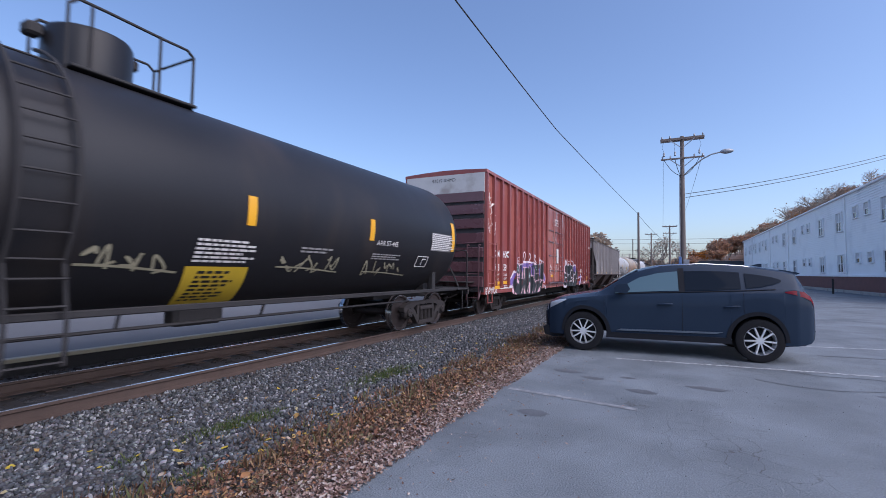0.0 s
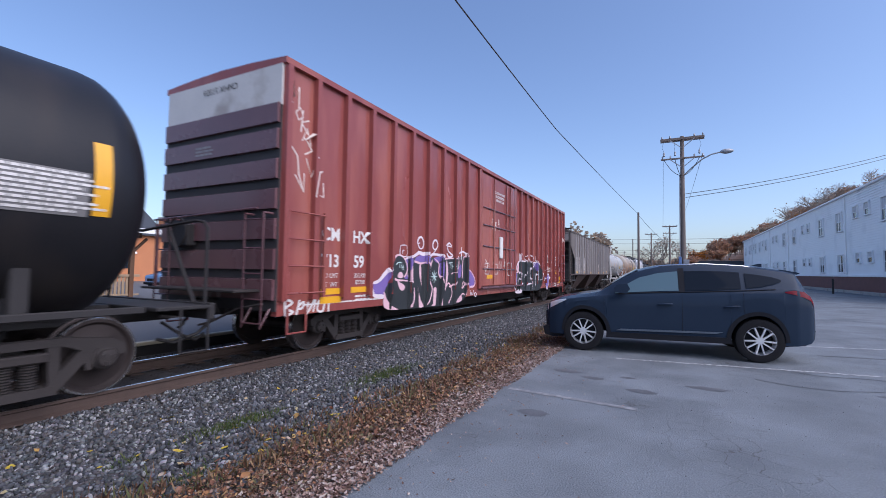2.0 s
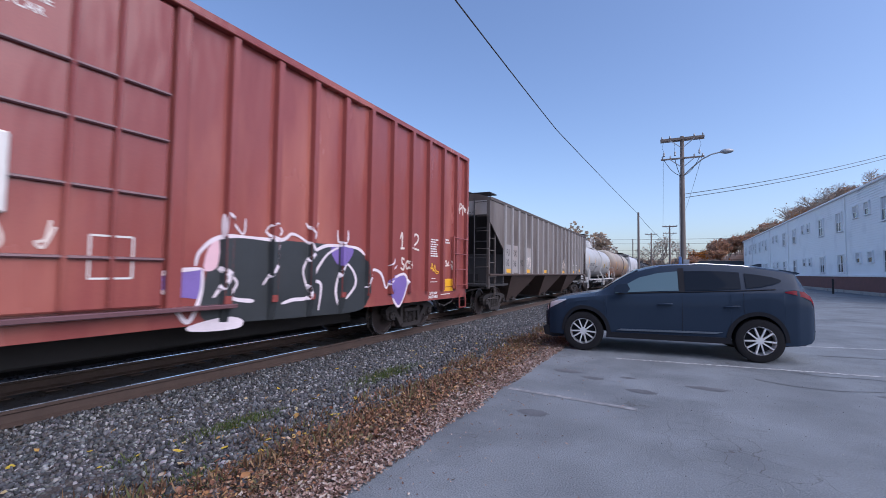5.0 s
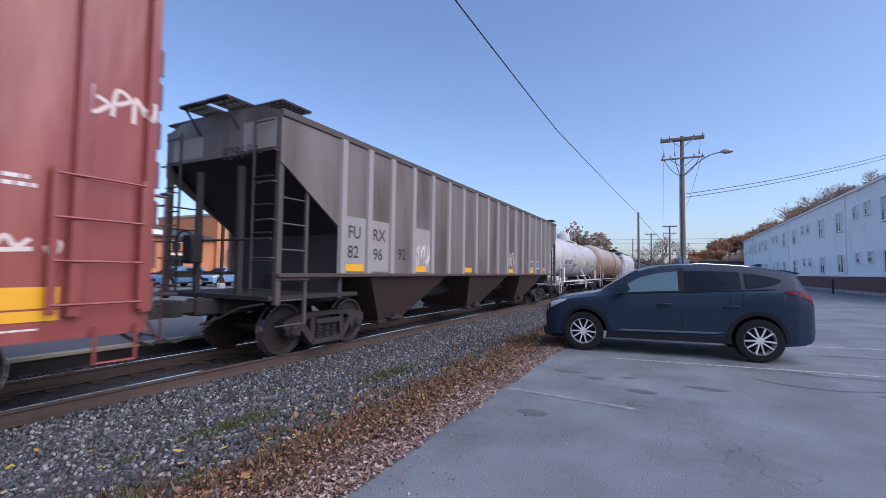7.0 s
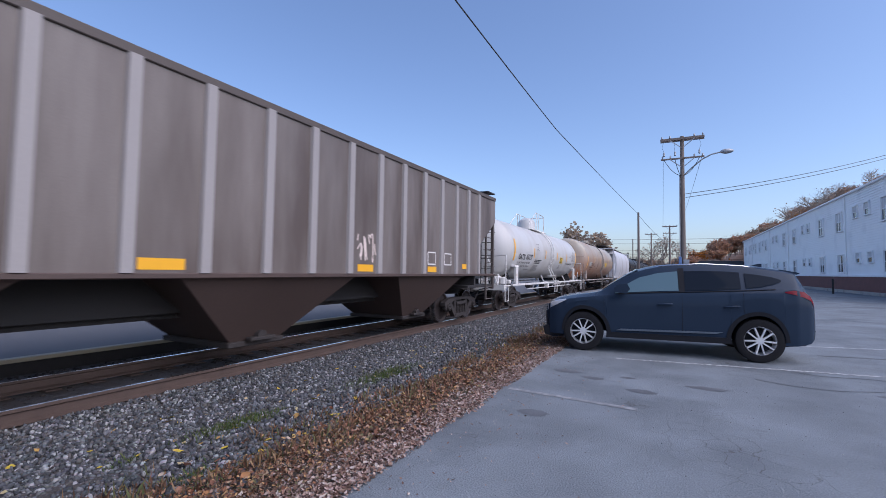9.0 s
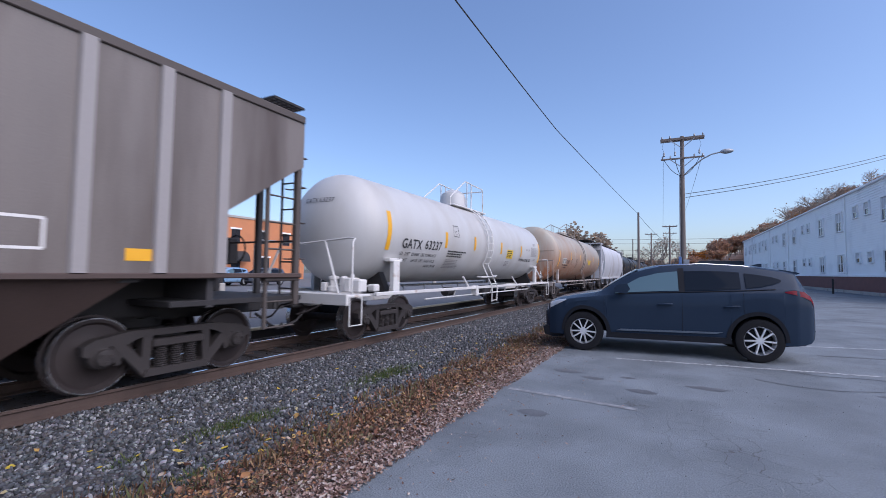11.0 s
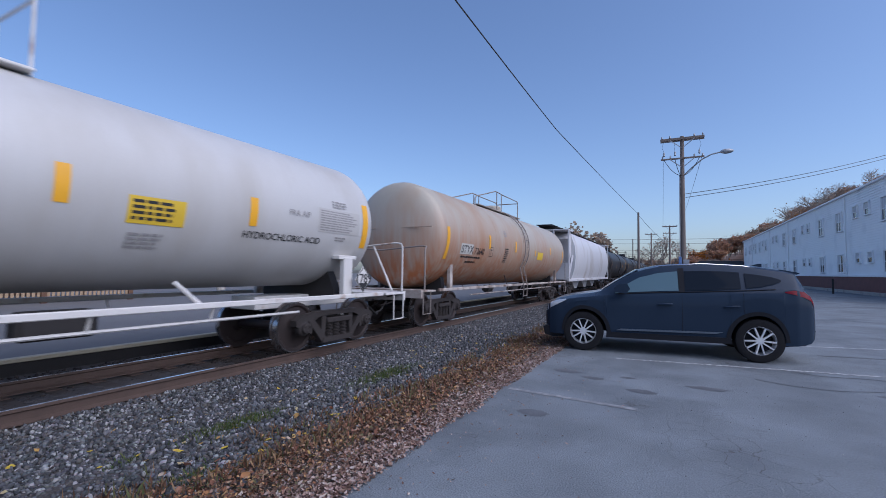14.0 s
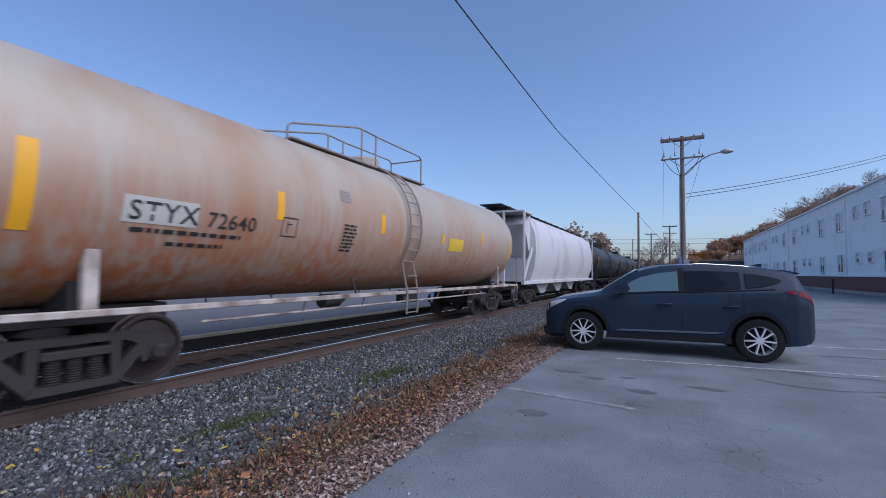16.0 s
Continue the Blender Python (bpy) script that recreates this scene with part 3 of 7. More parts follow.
        if noise.noise((x * 2.5, y * 1.1, 21)) > 0.0 and x < -2.35:
            stalks.append((x, y, ground_height(x, y) + 0.005, rng.uniform(0.04, 0.12)))
    scatter("dead_weeds", [(p[0] * 0.6, p[1], p[2]) for p in blade_v], blade_f, stalks, STALK, "dry brown weed stalks among the fallen leaves", "weeds", seed=13, tilt=1.1)
    scatter("grass_tufts", blade_v, blade_f, rows, GRASS, "short patchy green grass between ballast stones", "grass", seed=8, tilt=0.8)


def build_seams():
    """Long wandering cracks in the lot."""
    tar = surf("crack_filler", (0.055, 0.058, 0.064), 0.7, var=0.3, scale=9, fine=120, bump=0.6)
    for k, pts in enumerate(([(0.95, 7.2), (1.3, 7.02), (1.75, 7.0), (2.2, 7.2), (2.7, 7.25)], [(1.5, 8.05), (1.8, 7.9), (2.3, 8.0), (3.2, 7.95)], [(2.2, 9.9), (3.4, 10.1), (4.8, 10.0)])):
        path = [(u, v + 0.02 * noise.noise((u * 9, v * 9, k))) for u, v in curve(pts, 14)]
        tagged(part("crack_line", ribbon(Shape(), path, (0.02, 0.025, 0.05)[k], lambda u, v: (u, v, 0.0035)), tar), "dark wandering crack in the asphalt", "crack", "asphalt cracks", "structure")


build_ground()
build_stains()
build_seams()
build_track()
build_litter()

# ---- train ----
WHEELSETS = []
CARS = []
R_WHEEL = 0.457


def wheel_mesh():
    s = Shape()
    for side in (-1, 1):
        prof = [(0.10, 0.10), (0.12, 0.075), (0.17, 0.05), (0.37, 0.035), (0.40, 0.066), (0.437, 0.067), (0.452, 0.068), (0.457, 0.0), (0.46, -0.045), (0.482, -0.052), (0.482, -0.075), (0.40, -0.078), (0.37, -0.02), (0.17, -0.01), (0.12, -0.075), (0.09, -0.08)]
        s.lathe([(r, h * side) for r, h in prof], (side * 0.7525, 0, 0), "x", 40, cap=False)
    s.lathe([(0.085, -1.08), (0.085, 1.08)], (0, 0, 0), "x", 14)
    me = s.mesh("wheelset", WHEEL, fix=False)
    me.materials.append(TREAD)
    # treads and flanges shine where the rail rubs them
    for side in range(2):
        for row in (5, 6, 7, 9):
            for i in range(40):
                me.polygons[side * 15 * 40 + row * 40 + i].material_index = 1
    return me


def frame_mesh(side):
    s = Shape()
    a, b = side * 0.90, side * 1.05
    s.prism([(-1.10, 0.50), (-1.10, 0.60), (-0.98, 0.67), (-0.55, 0.735), (0.55, 0.735), (0.98, 0.67), (1.10, 0.60), (1.10, 0.50), (1.03, 0.47), (0.98, 0.56), (0.80, 0.58), (0.72, 0.53), (0.55, 0.62), (0.45, 0.65), (-0.45, 0.65), (-0.55, 0.62), (-0.72, 0.53), (-0.80, 0.58), (-0.98, 0.56), (-1.03, 0.47)], "x", a, b)
    for k in (-1, 1):
        s.prism([(k * 0.80, 0.57), (k * 0.66, 0.60), (k * 0.36, 0.27), (k * 0.30, 0.14), (k * 0.44, 0.16)], "x", a + 0.002 * side, b - 0.004 * side)
        s.prism([(k * 0.36, 0.24), (k * 0.46, 0.26), (k * 0.45, 0.66), (k * 0.33, 0.66)], "x", a + 0.004 * side, b - 0.008 * side)
        s.prism([(k * 0.66, 0.60), (k * 0.70, 0.34), (k * 0.76, 0.34), (k * 0.78, 0.58)], "x", a + 0.006 * side, b - 0.012 * side)
    s.prism([(-0.44, 0.14), (0.44, 0.14), (0.40, 0.235), (-0.40, 0.235)], "x", a - 0.02 * side, b + 0.02 * side)
    s.box(min(side * 0.88, side * 1.09), max(side * 0.88, side * 1.09), -0.34, 0.34, 0.50, 0.60, 0.015)
    return s.mesh("side_frame", CAST)


def spring_mesh():
    prof = []
    for i in range(9):
        z = 0.236 + 0.029 * i
        prof += [(0.058, z), (0.082, z + 0.009), (0.082, z + 0.018), (0.058, z + 0.027)]
    return Shape().lathe(prof, (0, 0, 0), "z", 14).mesh("spring", CAST)


def cap_mesh(side):
    s = Shape().lathe([(0.145, 0.0), (0.145, 0.10 * side), (0.125, 0.13 * side), (0.105, 0.135 * side), (0.095, 0.19 * side), (0.06, 0.20 * side)], (side * 0.92, 0, 0), "x", 20)
    for k in range(3):
        a = 2.1 * k + 0.4
        s.box(min(side * 1.10, side * 1.135), max(side * 1.10, side * 1.135), 0.055 * math.cos(a) - 0.02, 0.055 * math.cos(a) + 0.02, 0.055 * math.sin(a) - 0.02, 0.055 * math.sin(a) + 0.02)
    return s.mesh("bearing_cap", CAST)


WHEEL_ME, SPRING_ME = wheel_mesh(), spring_mesh()
FRAME_ME = {k: frame_mesh(k) for k in (-1, 1)}
CAP_ME = {k: cap_mesh(k) for k in (-1, 1)}


def child(name, me, parent, x=0, y=0, z=0):
    ob = new(name, me)
    ob.parent = parent
    ob.location = (x, y, z)
    return ob


def bogie(car, y):
    """A two-axle truck under a car: bolster, side frames, springs, wheelsets, bearings."""
    s = Shape().box(-0.9, 0.9, -0.19, 0.19, 0.42, 0.68, 0.02).lathe([(0.33, 0.68), (0.33, 0.80)], (0, 0, 0), "z", 16)
    for k in (-1, 1):
        s.box(-0.75, 0.75, k * 0.36 - 0.04, k * 0.36 + 0.04, 0.36, 0.44, 0.01)
    b = part("truck", s, UNDER, car)
    b.location = (0, y, 0)
    for side in (-1, 1):
        child("side_frame", FRAME_ME[side], b)
        for k in (-0.2, 0, 0.2):
            child("spring", SPRING_ME, b, side * 0.985, k)
        for k in (-0.89, 0.89):
            child("bearing_cap", CAP_ME[side], b, 0, k, R_WHEEL)
    for k in (-0.89, 0.89):
        w = child("wheelset", WHEEL_ME, b, 0, k, R_WHEEL)
        WHEELSETS.append(w)


def coupler(car, y, d):
    """A coupler and its drawbar at an end of the car; d is the way out."""
    s = Shape()
    s.box(-0.16, 0.16, min(y - d * 0.5, y + d * 0.35), max(y - d * 0.5, y + d * 0.35), 0.74, 1.02, 0.03)
    s.box(-0.10, 0.10, min(y + d * 0.3, y + d * 0.62), max(y + d * 0.3, y + d * 0.62), 0.78, 0.98, 0.03)
    s.prism([(-0.22, y + d * 0.60), (0.20, y + d * 0.60), (0.24, y + d * 0.78), (0.10, y + d * 0.92), (-0.02, y + d * 0.84), (-0.20, y + d * 0.80)], "z", 0.76, 1.01)
    part("coupler", s, UNDER, car, "cast steel knuckle coupler")
    h = Shape().pipe([(0.3, y + d * 0.1, 0.72), (0.32, y + d * 0.4, 0.5), (0.2, y + d * 0.7, 0.38), (0.1, y + d * 0.9, 0.45)], 0.025)
    part("air_hose", h, UNDER, car, "black rubber brake hose")
    u = Shape().pipe([(1.35, y + d * 0.05, 0.98), (0.9, y + d * 0.12, 0.9), (0.5, y + d * 0.30, 0.68), (0.28, y + d * 0.36, 0.62)], 0.018)
    part("uncoupling_lever", u, CAST, car)


def new_car(name, yc, label, category):
    car = thing(name, pose(TRACK_X, yc, RAIL_Z), label, category)
    CARS.append((car, yc))
    return car


def rung(name, pts, r, material, parent, n=6):
    return part(name, Shape().pipe(pts, r, n), material, parent)


def wrap(R, zc, y0, z0, out=0.010):
    """Lays flat writing onto a lying cylinder's side that faces the lot."""
    def place(u, w):
        a = (z0 + w - zc) / R
        return ((R + out) * math.cos(a), y0 + u, zc + (R + out) * math.sin(a))
    return place


def patch(R, zc, y0, y1, z0, z1, out=0.007, slant=0.0):
    s = Shape()
    def fn(u, v):
        a = (z0 + (z1 - z0) * v - zc) / R
        return ((R + out) * math.cos(a), y0 + (y1 - y0) * u + slant * v, zc + (R + out) * math.sin(a))
    return s.grid(fn, 4, 10)


def small_print(car, place_of, y0, z0, w, lines, lh, material, name="small_print", seed=1):
    """Writing too small to read: plain bars."""
    rng = random.Random(seed)
    s = Shape()
    for i in range(lines):
        u = 0.0
        end = w * rng.uniform(0.72, 1.0)
        while u < end:
            l = min(end - u, rng.uniform(0.05, 0.16))
            p = place_of(y0, z0)
            z = -i * lh
            s.add([p(u, z), p(u + l, z), p(u + l, z + lh * 0.55), p(u, z + lh * 0.55)], [(0, 1, 2, 3)])
            u += l + lh * 0.35
    return part(name, s, material, car)


def tank_shell(car, R, zc, half, head, material):
    n = 9
    prof = [(max(0.02, R * math.sin(math.pi / 2 * i / n)), -half + head - head * math.cos(math.pi / 2 * i / n)) for i in range(n + 1)]
    ys = [-half + head + (2 * half - 2 * head) * j / 6 for j in range(1, 6)]
    full = prof + [(R, y) for y in ys] + [(r, -h) for r, h in reversed(prof)]
    return part("tank", Shape().lathe(full, (0, 0, zc), "y", 56), material, car)


def bars_on(car, R, zc, rows, material=None):
    for y, w, z0, z1 in rows:
        part("reflective_strip", patch(R, zc, y, y + w, z0, z1), material or YELLOW, car, "yellow reflective strip")


def end_platform(car, y, d, frame_mat, rail_mat, half_w=1.40, z=1.05, braces=True):
    """The end platform of a tank car with its hand rail, steps and braces; d is the way out."""
    s = Shape()
    s.box(-half_w, half_w, min(y, y + d * 0.75), max(y, y + d * 0.75), z - 0.07, z - 0.02, 0.01)
    s.box(-half_w, half_w, min(y + d * 0.70, y + d * 0.78), max(y + d * 0.70, y + d * 0.78), z - 0.22, z - 0.0, 0.01)
    part("end_platform", s, frame_mat, car)
    for side in (-1, 1):
        x = side * half_w
        rung("hand_rail", [(x, y + d * 0.62, z), (x, y + d * 0.62, z + 1.02), (x, y + d * 0.56, z + 1.10), (x * 0.90, y + d * 0.55, z + 1.12), (side * -0.05, y + d * 0.55, z + 1.02)], 0.022, rail_mat, car)
        rung("step", [(x, y + d * 0.68, z - 0.05), (x, y + d * 0.68, z - 0.62), (x, y + d * 0.30, z - 0.62), (x, y + d * 0.30, z - 0.05)], 0.018, rail_mat, car)
        if braces:
            rung("brace", [(side * 0.62, y + d * 0.55, z + 1.06), (side * 1.10, y + d * 0.66, z)], 0.025, rail_mat, car)


def tank_car(name, yc, half, R, zc, truck, head, shell_mat, frame_mat, rail_mat, label, ladder_y=0.0, dome="round", walk_y=(0, 0), rail_h=0.85, slope=False, post_w=0.08):
    car = new_car(name, yc, label, "tank car")
    tank_shell(car, R, zc, half, head, shell_mat)
    over = half + 0.15
    # stub sills and side sill pipe
    for d in (-1, 1):
        part("stub_sill", Shape().box(-0.33, 0.33, *sorted((d * (truck - 1.4), d * (over + 0.3))), 0.78, 1.02, 0.01), UNDER if frame_mat is not WHITE_FRAME else frame_mat, car)
    for d in (-1, 1):
        sad = Shape()
        y = d * truck
        sad.prism([(-1.0, 0.98), (1.0, 0.98), (1.0, 1.12), (R * 0.62, zc - R * 0.74), (R * 0.4, zc - R * 0.88), (-R * 0.4, zc - R * 0.88), (-R * 0.62, zc - R * 0.74), (-1.0, 1.12)], "y", y - 0.10, y + 0.10)
        part("bolster", sad, UNDER, car)
        for side in (-1, 1):
            part("saddle_post", Shape().box(side * 1.22 - 0.06, side * 1.22 + 0.06, y - post_w, y + post_w, 0.98, zc - 0.72, 0.015).box(side * 1.18 - 0.10, side * 1.18 + 0.08, y - 2 * post_w, y + 2 * post_w, zc - 0.76, zc - 0.68, 0.01), frame_mat, car)
        bogie(car, y)
        coupler(car, d * (over + 0.25), d)
        end_platform(car, d * (half - 0.20), d, frame_mat, rail_mat, braces=frame_mat is rail_mat)
    for side in (-1, 1):
        part("side_sill", Shape().box(side * 1.40 - 0.04, side * 1.40 + 0.04, -half + 0.35, half - 0.35, 0.98, 1.06, 0.01), frame_mat, car)
        for k in range(-3, 4):
            y = k * (truck - 1.2) / 3.2
            if abs(k) < 3:
                rung("hanger", [(side * 1.38, y, 1.0), (side * 1.30, y, 0.80)], 0.02, rail_mat, car)
    rung("brake_pipe", [(1.30, -truck + 1.3, 0.80), (1.30, truck - 1.3, 0.80)], 0.022, frame_mat, car)
    part("brake_cylinder", Shape().lathe([(0.14, 0), (0.14, 0.5), (0.05, 0.52), (0.05, 0.7)], (0.55, -2.0, 0.88), "y", 14), UNDER, car)
    part("brake_reservoir", Shape().box(0.3, 0.62, 1.1, 1.9, 0.66, 1.0, 0.06), UNDER, car)
    # ladder
    ly = ladder_y
    for k in (-0.24, 0.24):
        pts = [(1.52, ly + k, 0.52), (1.54, ly + k, 1.0)]
        for i in range(12):
            a = -0.55 + (1.57 + 0.30) * i / 11
            pts.append(((R + 0.09) * math.cos(a), ly + k, zc + (R + 0.09) * math.sin(a)))
        rung("ladder_rail", pts, 0.024, rail_mat, car)
    for i in range(13):
        if i < 4:
            p = (1.53, 0.56 + i * 0.28)
        else:
            a = -0.52 + 1.6 * (i - 4) / 9
            p = ((R + 0.09) * math.cos(a), zc + (R + 0.09) * math.sin(a))
        rung("ladder_rung", [(p[0], ly - 0.24, p[1]), (p[0], ly + 0.24, p[1])], 0.014, rail_mat, car)
    # top walkway, dome and rails
    top = zc + R
    a, b = walk_y
    for side in (-1, 1):
        part("walkway", Shape().box(side * 0.50 - 0.16, side * 0.50 + 0.16, a, b, top - 0.08, top - 0.04, 0.01), rail_mat, car)
        x = side * 0.52
        e = a + 0.42 * (b - a) if slope else a + 0.1
        rung("dome_rail", [(x, a, top - 0.10), (x, a, top + 0.18 if slope else top + rail_h - 0.1), (x, a + 0.1, top + 0.26 if slope else top + rail_h), (x, e, top + rail_h), (x, e + 0.3, top + rail_h), (x, (a + b) / 2 + 0.35, top + rail_h - 0.02), (x, b - 0.1, top + rail_h - 0.02), (x, b, top + rail_h - 0.10), (x, b, top - 0.10)], 0.022, rail_mat, car)
        for y in (e + 0.15, (a + b) / 2 + 0.3):
            rung("dome_rail_post", [(x, y, top - 0.12), (x, y, top + rail_h)], 0.02, rail_mat, car)
    rung("dome_rail_end", [(-0.52, b, top + rail_h - 0.10), (0.52, b, top + rail_h - 0.10)], 0.02, rail_mat, car)
    return car


def black_car():
    yc, half, R, zc = 3.0, 9.1, 1.58, 2.424
    c = tank_car("tank_car", yc - 0.2, half, R, zc, 7.65, 0.80, BLACK_TANK, UNDER, UNDER, "black steel tank car with graffiti tags and yellow strips", -0.8, walk_y=(-0.3, 1.28), rail_h=0.82)
    top = zc + R
    part("protective_dome", Shape().lathe([(0.50, -0.15), (0.50, 0.52), (0.47, 0.58), (0.05, 0.60)], (0, 0.15, top), "z", 28), BLACK_TANK, c, "black round valve housing")
    for k in (-0.55, 0.55):
        part("hinge", Shape().box(-0.1, 0.1, 0.1 + k - 0.09, 0.1 + k + 0.09, top + 0.36, top + 0.52, 0.03), UNDER, c)
    place = lambda y, z: wrap(R, zc, y - yc, z)
    bars_on(c, R, zc, [(4.51 - yc, 0.15, 2.15, 2.58), (7.41 - yc, 0.15, 2.13, 2.56), (11.10 - yc, 0.17, 2.06, 2.86), (-1.3 - yc, 0.15, 2.15, 2.58)])
    letters("AAR ST-445", 0.155, WHITE_INK, "lettering", c, wrap(R, zc, 7.68 - yc, 2.05))
    part("yellow_label", patch(R, zc, 3.95 - yc, 4.92 - yc, 0.58, 1.50, slant=-0.17), LABEL_Y, c, "yellow notice panel, scratched")
    small_print(c, place, 3.98, 1.38, 0.62, 8, 0.085, INK, seed=3)
    small_print(c, place, 3.83, 1.88, 0.98, 6, 0.062, WHITE_INK, seed=4)
    small_print(c, place, 5.65, 1.86, 0.85, 2, 0.06, GREY_INK, seed=5)
    small_print(c, place, 7.62, 1.84, 1.1, 3, 0.05, GREY_INK, seed=6)
    part("data_plate", patch(R, zc, 9.97 - yc, 11.06 - yc, 2.04, 2.50), surf("worn_grey_label", (0.16, 0.155, 0.155), 0.6, var=0.15), c, "grey printed data panel")
    small_print(c, lambda y, z: wrap(R, zc, y - yc, z, 0.013), 9.99, 2.455, 1.30, 9, 0.048, WHITE_INK, seed=7)
    frame4 = Shape()
    p = place(9.45, 1.60)
    for q in ([(0, 0), (0.5, 0)], [(0, 0.27), (0.5, 0.27)], [(0, 0), (0, 0.27)], [(0.5, 0), (0.5, 0.27)], [(0.25, 0.04), (0.25, 0.22)], [(0.25, 0.2), (0.42, 0.2)]):
        ribbon(frame4, q, 0.022, p)
    part("stencil_box", frame4, WHITE_INK, c)
    tags = ((2.55, 1.38, 0.95, 0.035), (5.25, 1.40, 1.25, 0.03), (7.5, 1.32, 1.4, 0.03))
    for i, (y, z, w, r) in enumerate(tags):
        s = Shape()
        rng = random.Random(20 + i)
        p = place(y, z)
        u = 0
        while u < w:
            pts = [(u + rng.uniform(0, 0.2), rng.uniform(0, 0.38)) for _ in range(4)]
            ribbon(s, curve(pts), r, p)
            u += 0.2
        ribbon(s, curve([(0, 0.12), (w * 0.5, 0.1), (w * 1.2, 0.02)]), r, p)
        part("spray_tag", s, SPRAY_OLIVE, c, "pale olive scrawled spray tag")


def placard(car, x, y, z, size=0.33):
    s = Shape().prism([(y, z - size), (y + size, z), (y, z + size), (y - size, z)], "x", x, x + 0.012)
    b = part("placard", s, WHITE_INK, car, "white diamond hazard placard")
    k = size * 0.93
    edge = Shape()
    for a, e in (((0, -k), (k, 0)), ((k, 0), (0, k)), ((0, k), (-k, 0)), ((-k, 0), (0, -k))):
        ribbon(edge, [a, e], 0.014, lambda u, w: (x + 0.016, y + u, z + w))
    edge.add([(x + 0.016, y - k * 0.62, z - k * 0.3), (x + 0.016, y + k * 0.62, z - k * 0.3), (x + 0.016, y, z - k * 0.92)], [(0, 1, 2)])
    part("placard_print", edge, INK, b)
    letters("1789", 0.26, INK, "placard_number", b, lambda u, w: (x + 0.018, y + u, z - 0.07 + w), "CENTER", 0.004)


def white_car():
    yc, half, R, zc = 63.05, 7.2, 1.295, 2.49
    c = tank_car("tank_car", yc, half, R, zc, 5.85, 0.85, WHITE_TANK, WHITE_FRAME, WHITE_FRAME, "white hydrochloric acid tank car with black lettering", -0.16, walk_y=(-1.63, 1.12), rail_h=0.90, slope=True, post_w=0.13)
    top = zc + R
    part("protective_dome", Shape().lathe([(0.46, -0.1), (0.46, 0.34), (0.40, 0.50), (0.22, 0.62), (0.02, 0.66)], (0, -0.38, top), "z", 28), WHITE_TANK, c, "white domed valve housing")
    place = lambda y, z: wrap(R, zc, y - yc, z)
    bars_on(c, R, zc, [(56.77 - yc, 0.16, 1.99, 2.89), (59.63 - yc, 0.14, 2.19, 2.63), (61.67 - yc, 0.14, 2.21, 2.64), (64.15 - yc, 0.14, 2.2, 2.62), (66.56 - yc, 0.14, 2.18, 2.62), (69.30 - yc, 0.17, 1.97, 2.88)])
    letters("GATX", 0.335, INK, "lettering", c, place(57.43, 2.075), bold=0.005, spread=1.04)
    letters("63237", 0.335, INK, "lettering", c, place(58.53, 2.095), bold=0.005, spread=1.10)
    letters("LD  LMT  204900  LBS 92950 KGS", 0.125, INK, "lettering", c, place(57.43, 1.885), spread=1.03)
    letters("LT   WT     58100  LBS 26350 KGS", 0.125, INK, "lettering", c, place(57.43, 1.715), spread=1.03)
    letters("NEW 09-98", 0.125, INK, "lettering", c, place(58.88, 1.55))
    letters("HYDROCHLORIC ACID", 0.158, INK, "lettering", c, place(66.48, 1.99), bold=0.002)
    letters("FRA AIP", 0.145, GREY_INK, "lettering", c, place(67.32, 2.44))
    box = Shape()
    p = place(60.17, 2.55)
    for q in ([(0, 0), (0.34, 0)], [(0, 0.32), (0.34, 0.32)], [(0, 0), (0, 0.32)], [(0.34, 0), (0.34, 0.32)]):
        ribbon(box, q, 0.016, p)
    part("stencil_box", box, INK, c)
    letters("C", 0.17, INK, "lettering", c, place(60.26, 2.60))
    small_print(c, place, 59.89, 2.08, 1.25, 3, 0.075, INK, seed=2)
    small_print(c, place, 59.93, 1.82, 1.0, 6, 0.055, GREY_INK, seed=3)
    part("yellow_label", patch(R, zc, 64.87 - yc, 65.57 - yc, 2.05, 2.39), LABEL_Y, c, "yellow notice panel")
    small_print(c, place, 64.92, 2.31, 0.55, 4, 0.07, INK, seed=5)
    small_print(c, place, 64.92, 1.9, 0.45, 4, 0.06, GREY_INK, seed=6)
    small_print(c, place, 68.39, 2.80, 0.5, 3, 0.05, GREY_INK, seed=7)
    part("data_plate", patch(R, zc, 68.03 - yc, 69.19 - yc, 2.22, 2.66), surf("grey_label", (0.42, 0.41, 0.40), 0.6, var=0.05), c, "grey printed data panel")
    small_print(c, place, 68.07, 2.60, 1.06, 9, 0.044, GREY_INK, seed=8)
    small_print(c, place, 68.51, 2.12, 0.35, 2, 0.05, GREY_INK, seed=9)
    def on_head(u, w):
        r = min(0.98, math.hypot(u, 3.02 + w - zc) / R)
        return (u, -half + 0.85 * (1 - math.sqrt(1 - r * r)) - 0.016, 3.02 + w)

    letters("GATX 63237", 0.15, INK, "lettering", c, on_head, "CENTER")
    placard(c, 1.44, 69.16 - yc, 1.34, 0.26)
    for y in (-half + 0.1, ):
        part("brake_valve", Shape().lathe([(0.13, 0), (0.13, 0.10), (0.09, 0.13), (0.09, 0.26), (0.12, 0.28), (0.12, 0.33), (0.03, 0.35)], (0.30, y + 0.2, 1.05), "z", 16).box(0.05, 0.20, y + 0.05, y + 0.35, 1.05, 1.25, 0.02).pipe([(0.30, y + 0.2, 1.2), (0.62, y + 0.2, 1.2), (1.1, y + 0.6, 1.16)], 0.022), WHITE_FRAME, c, "white brake valve with pipe stubs")
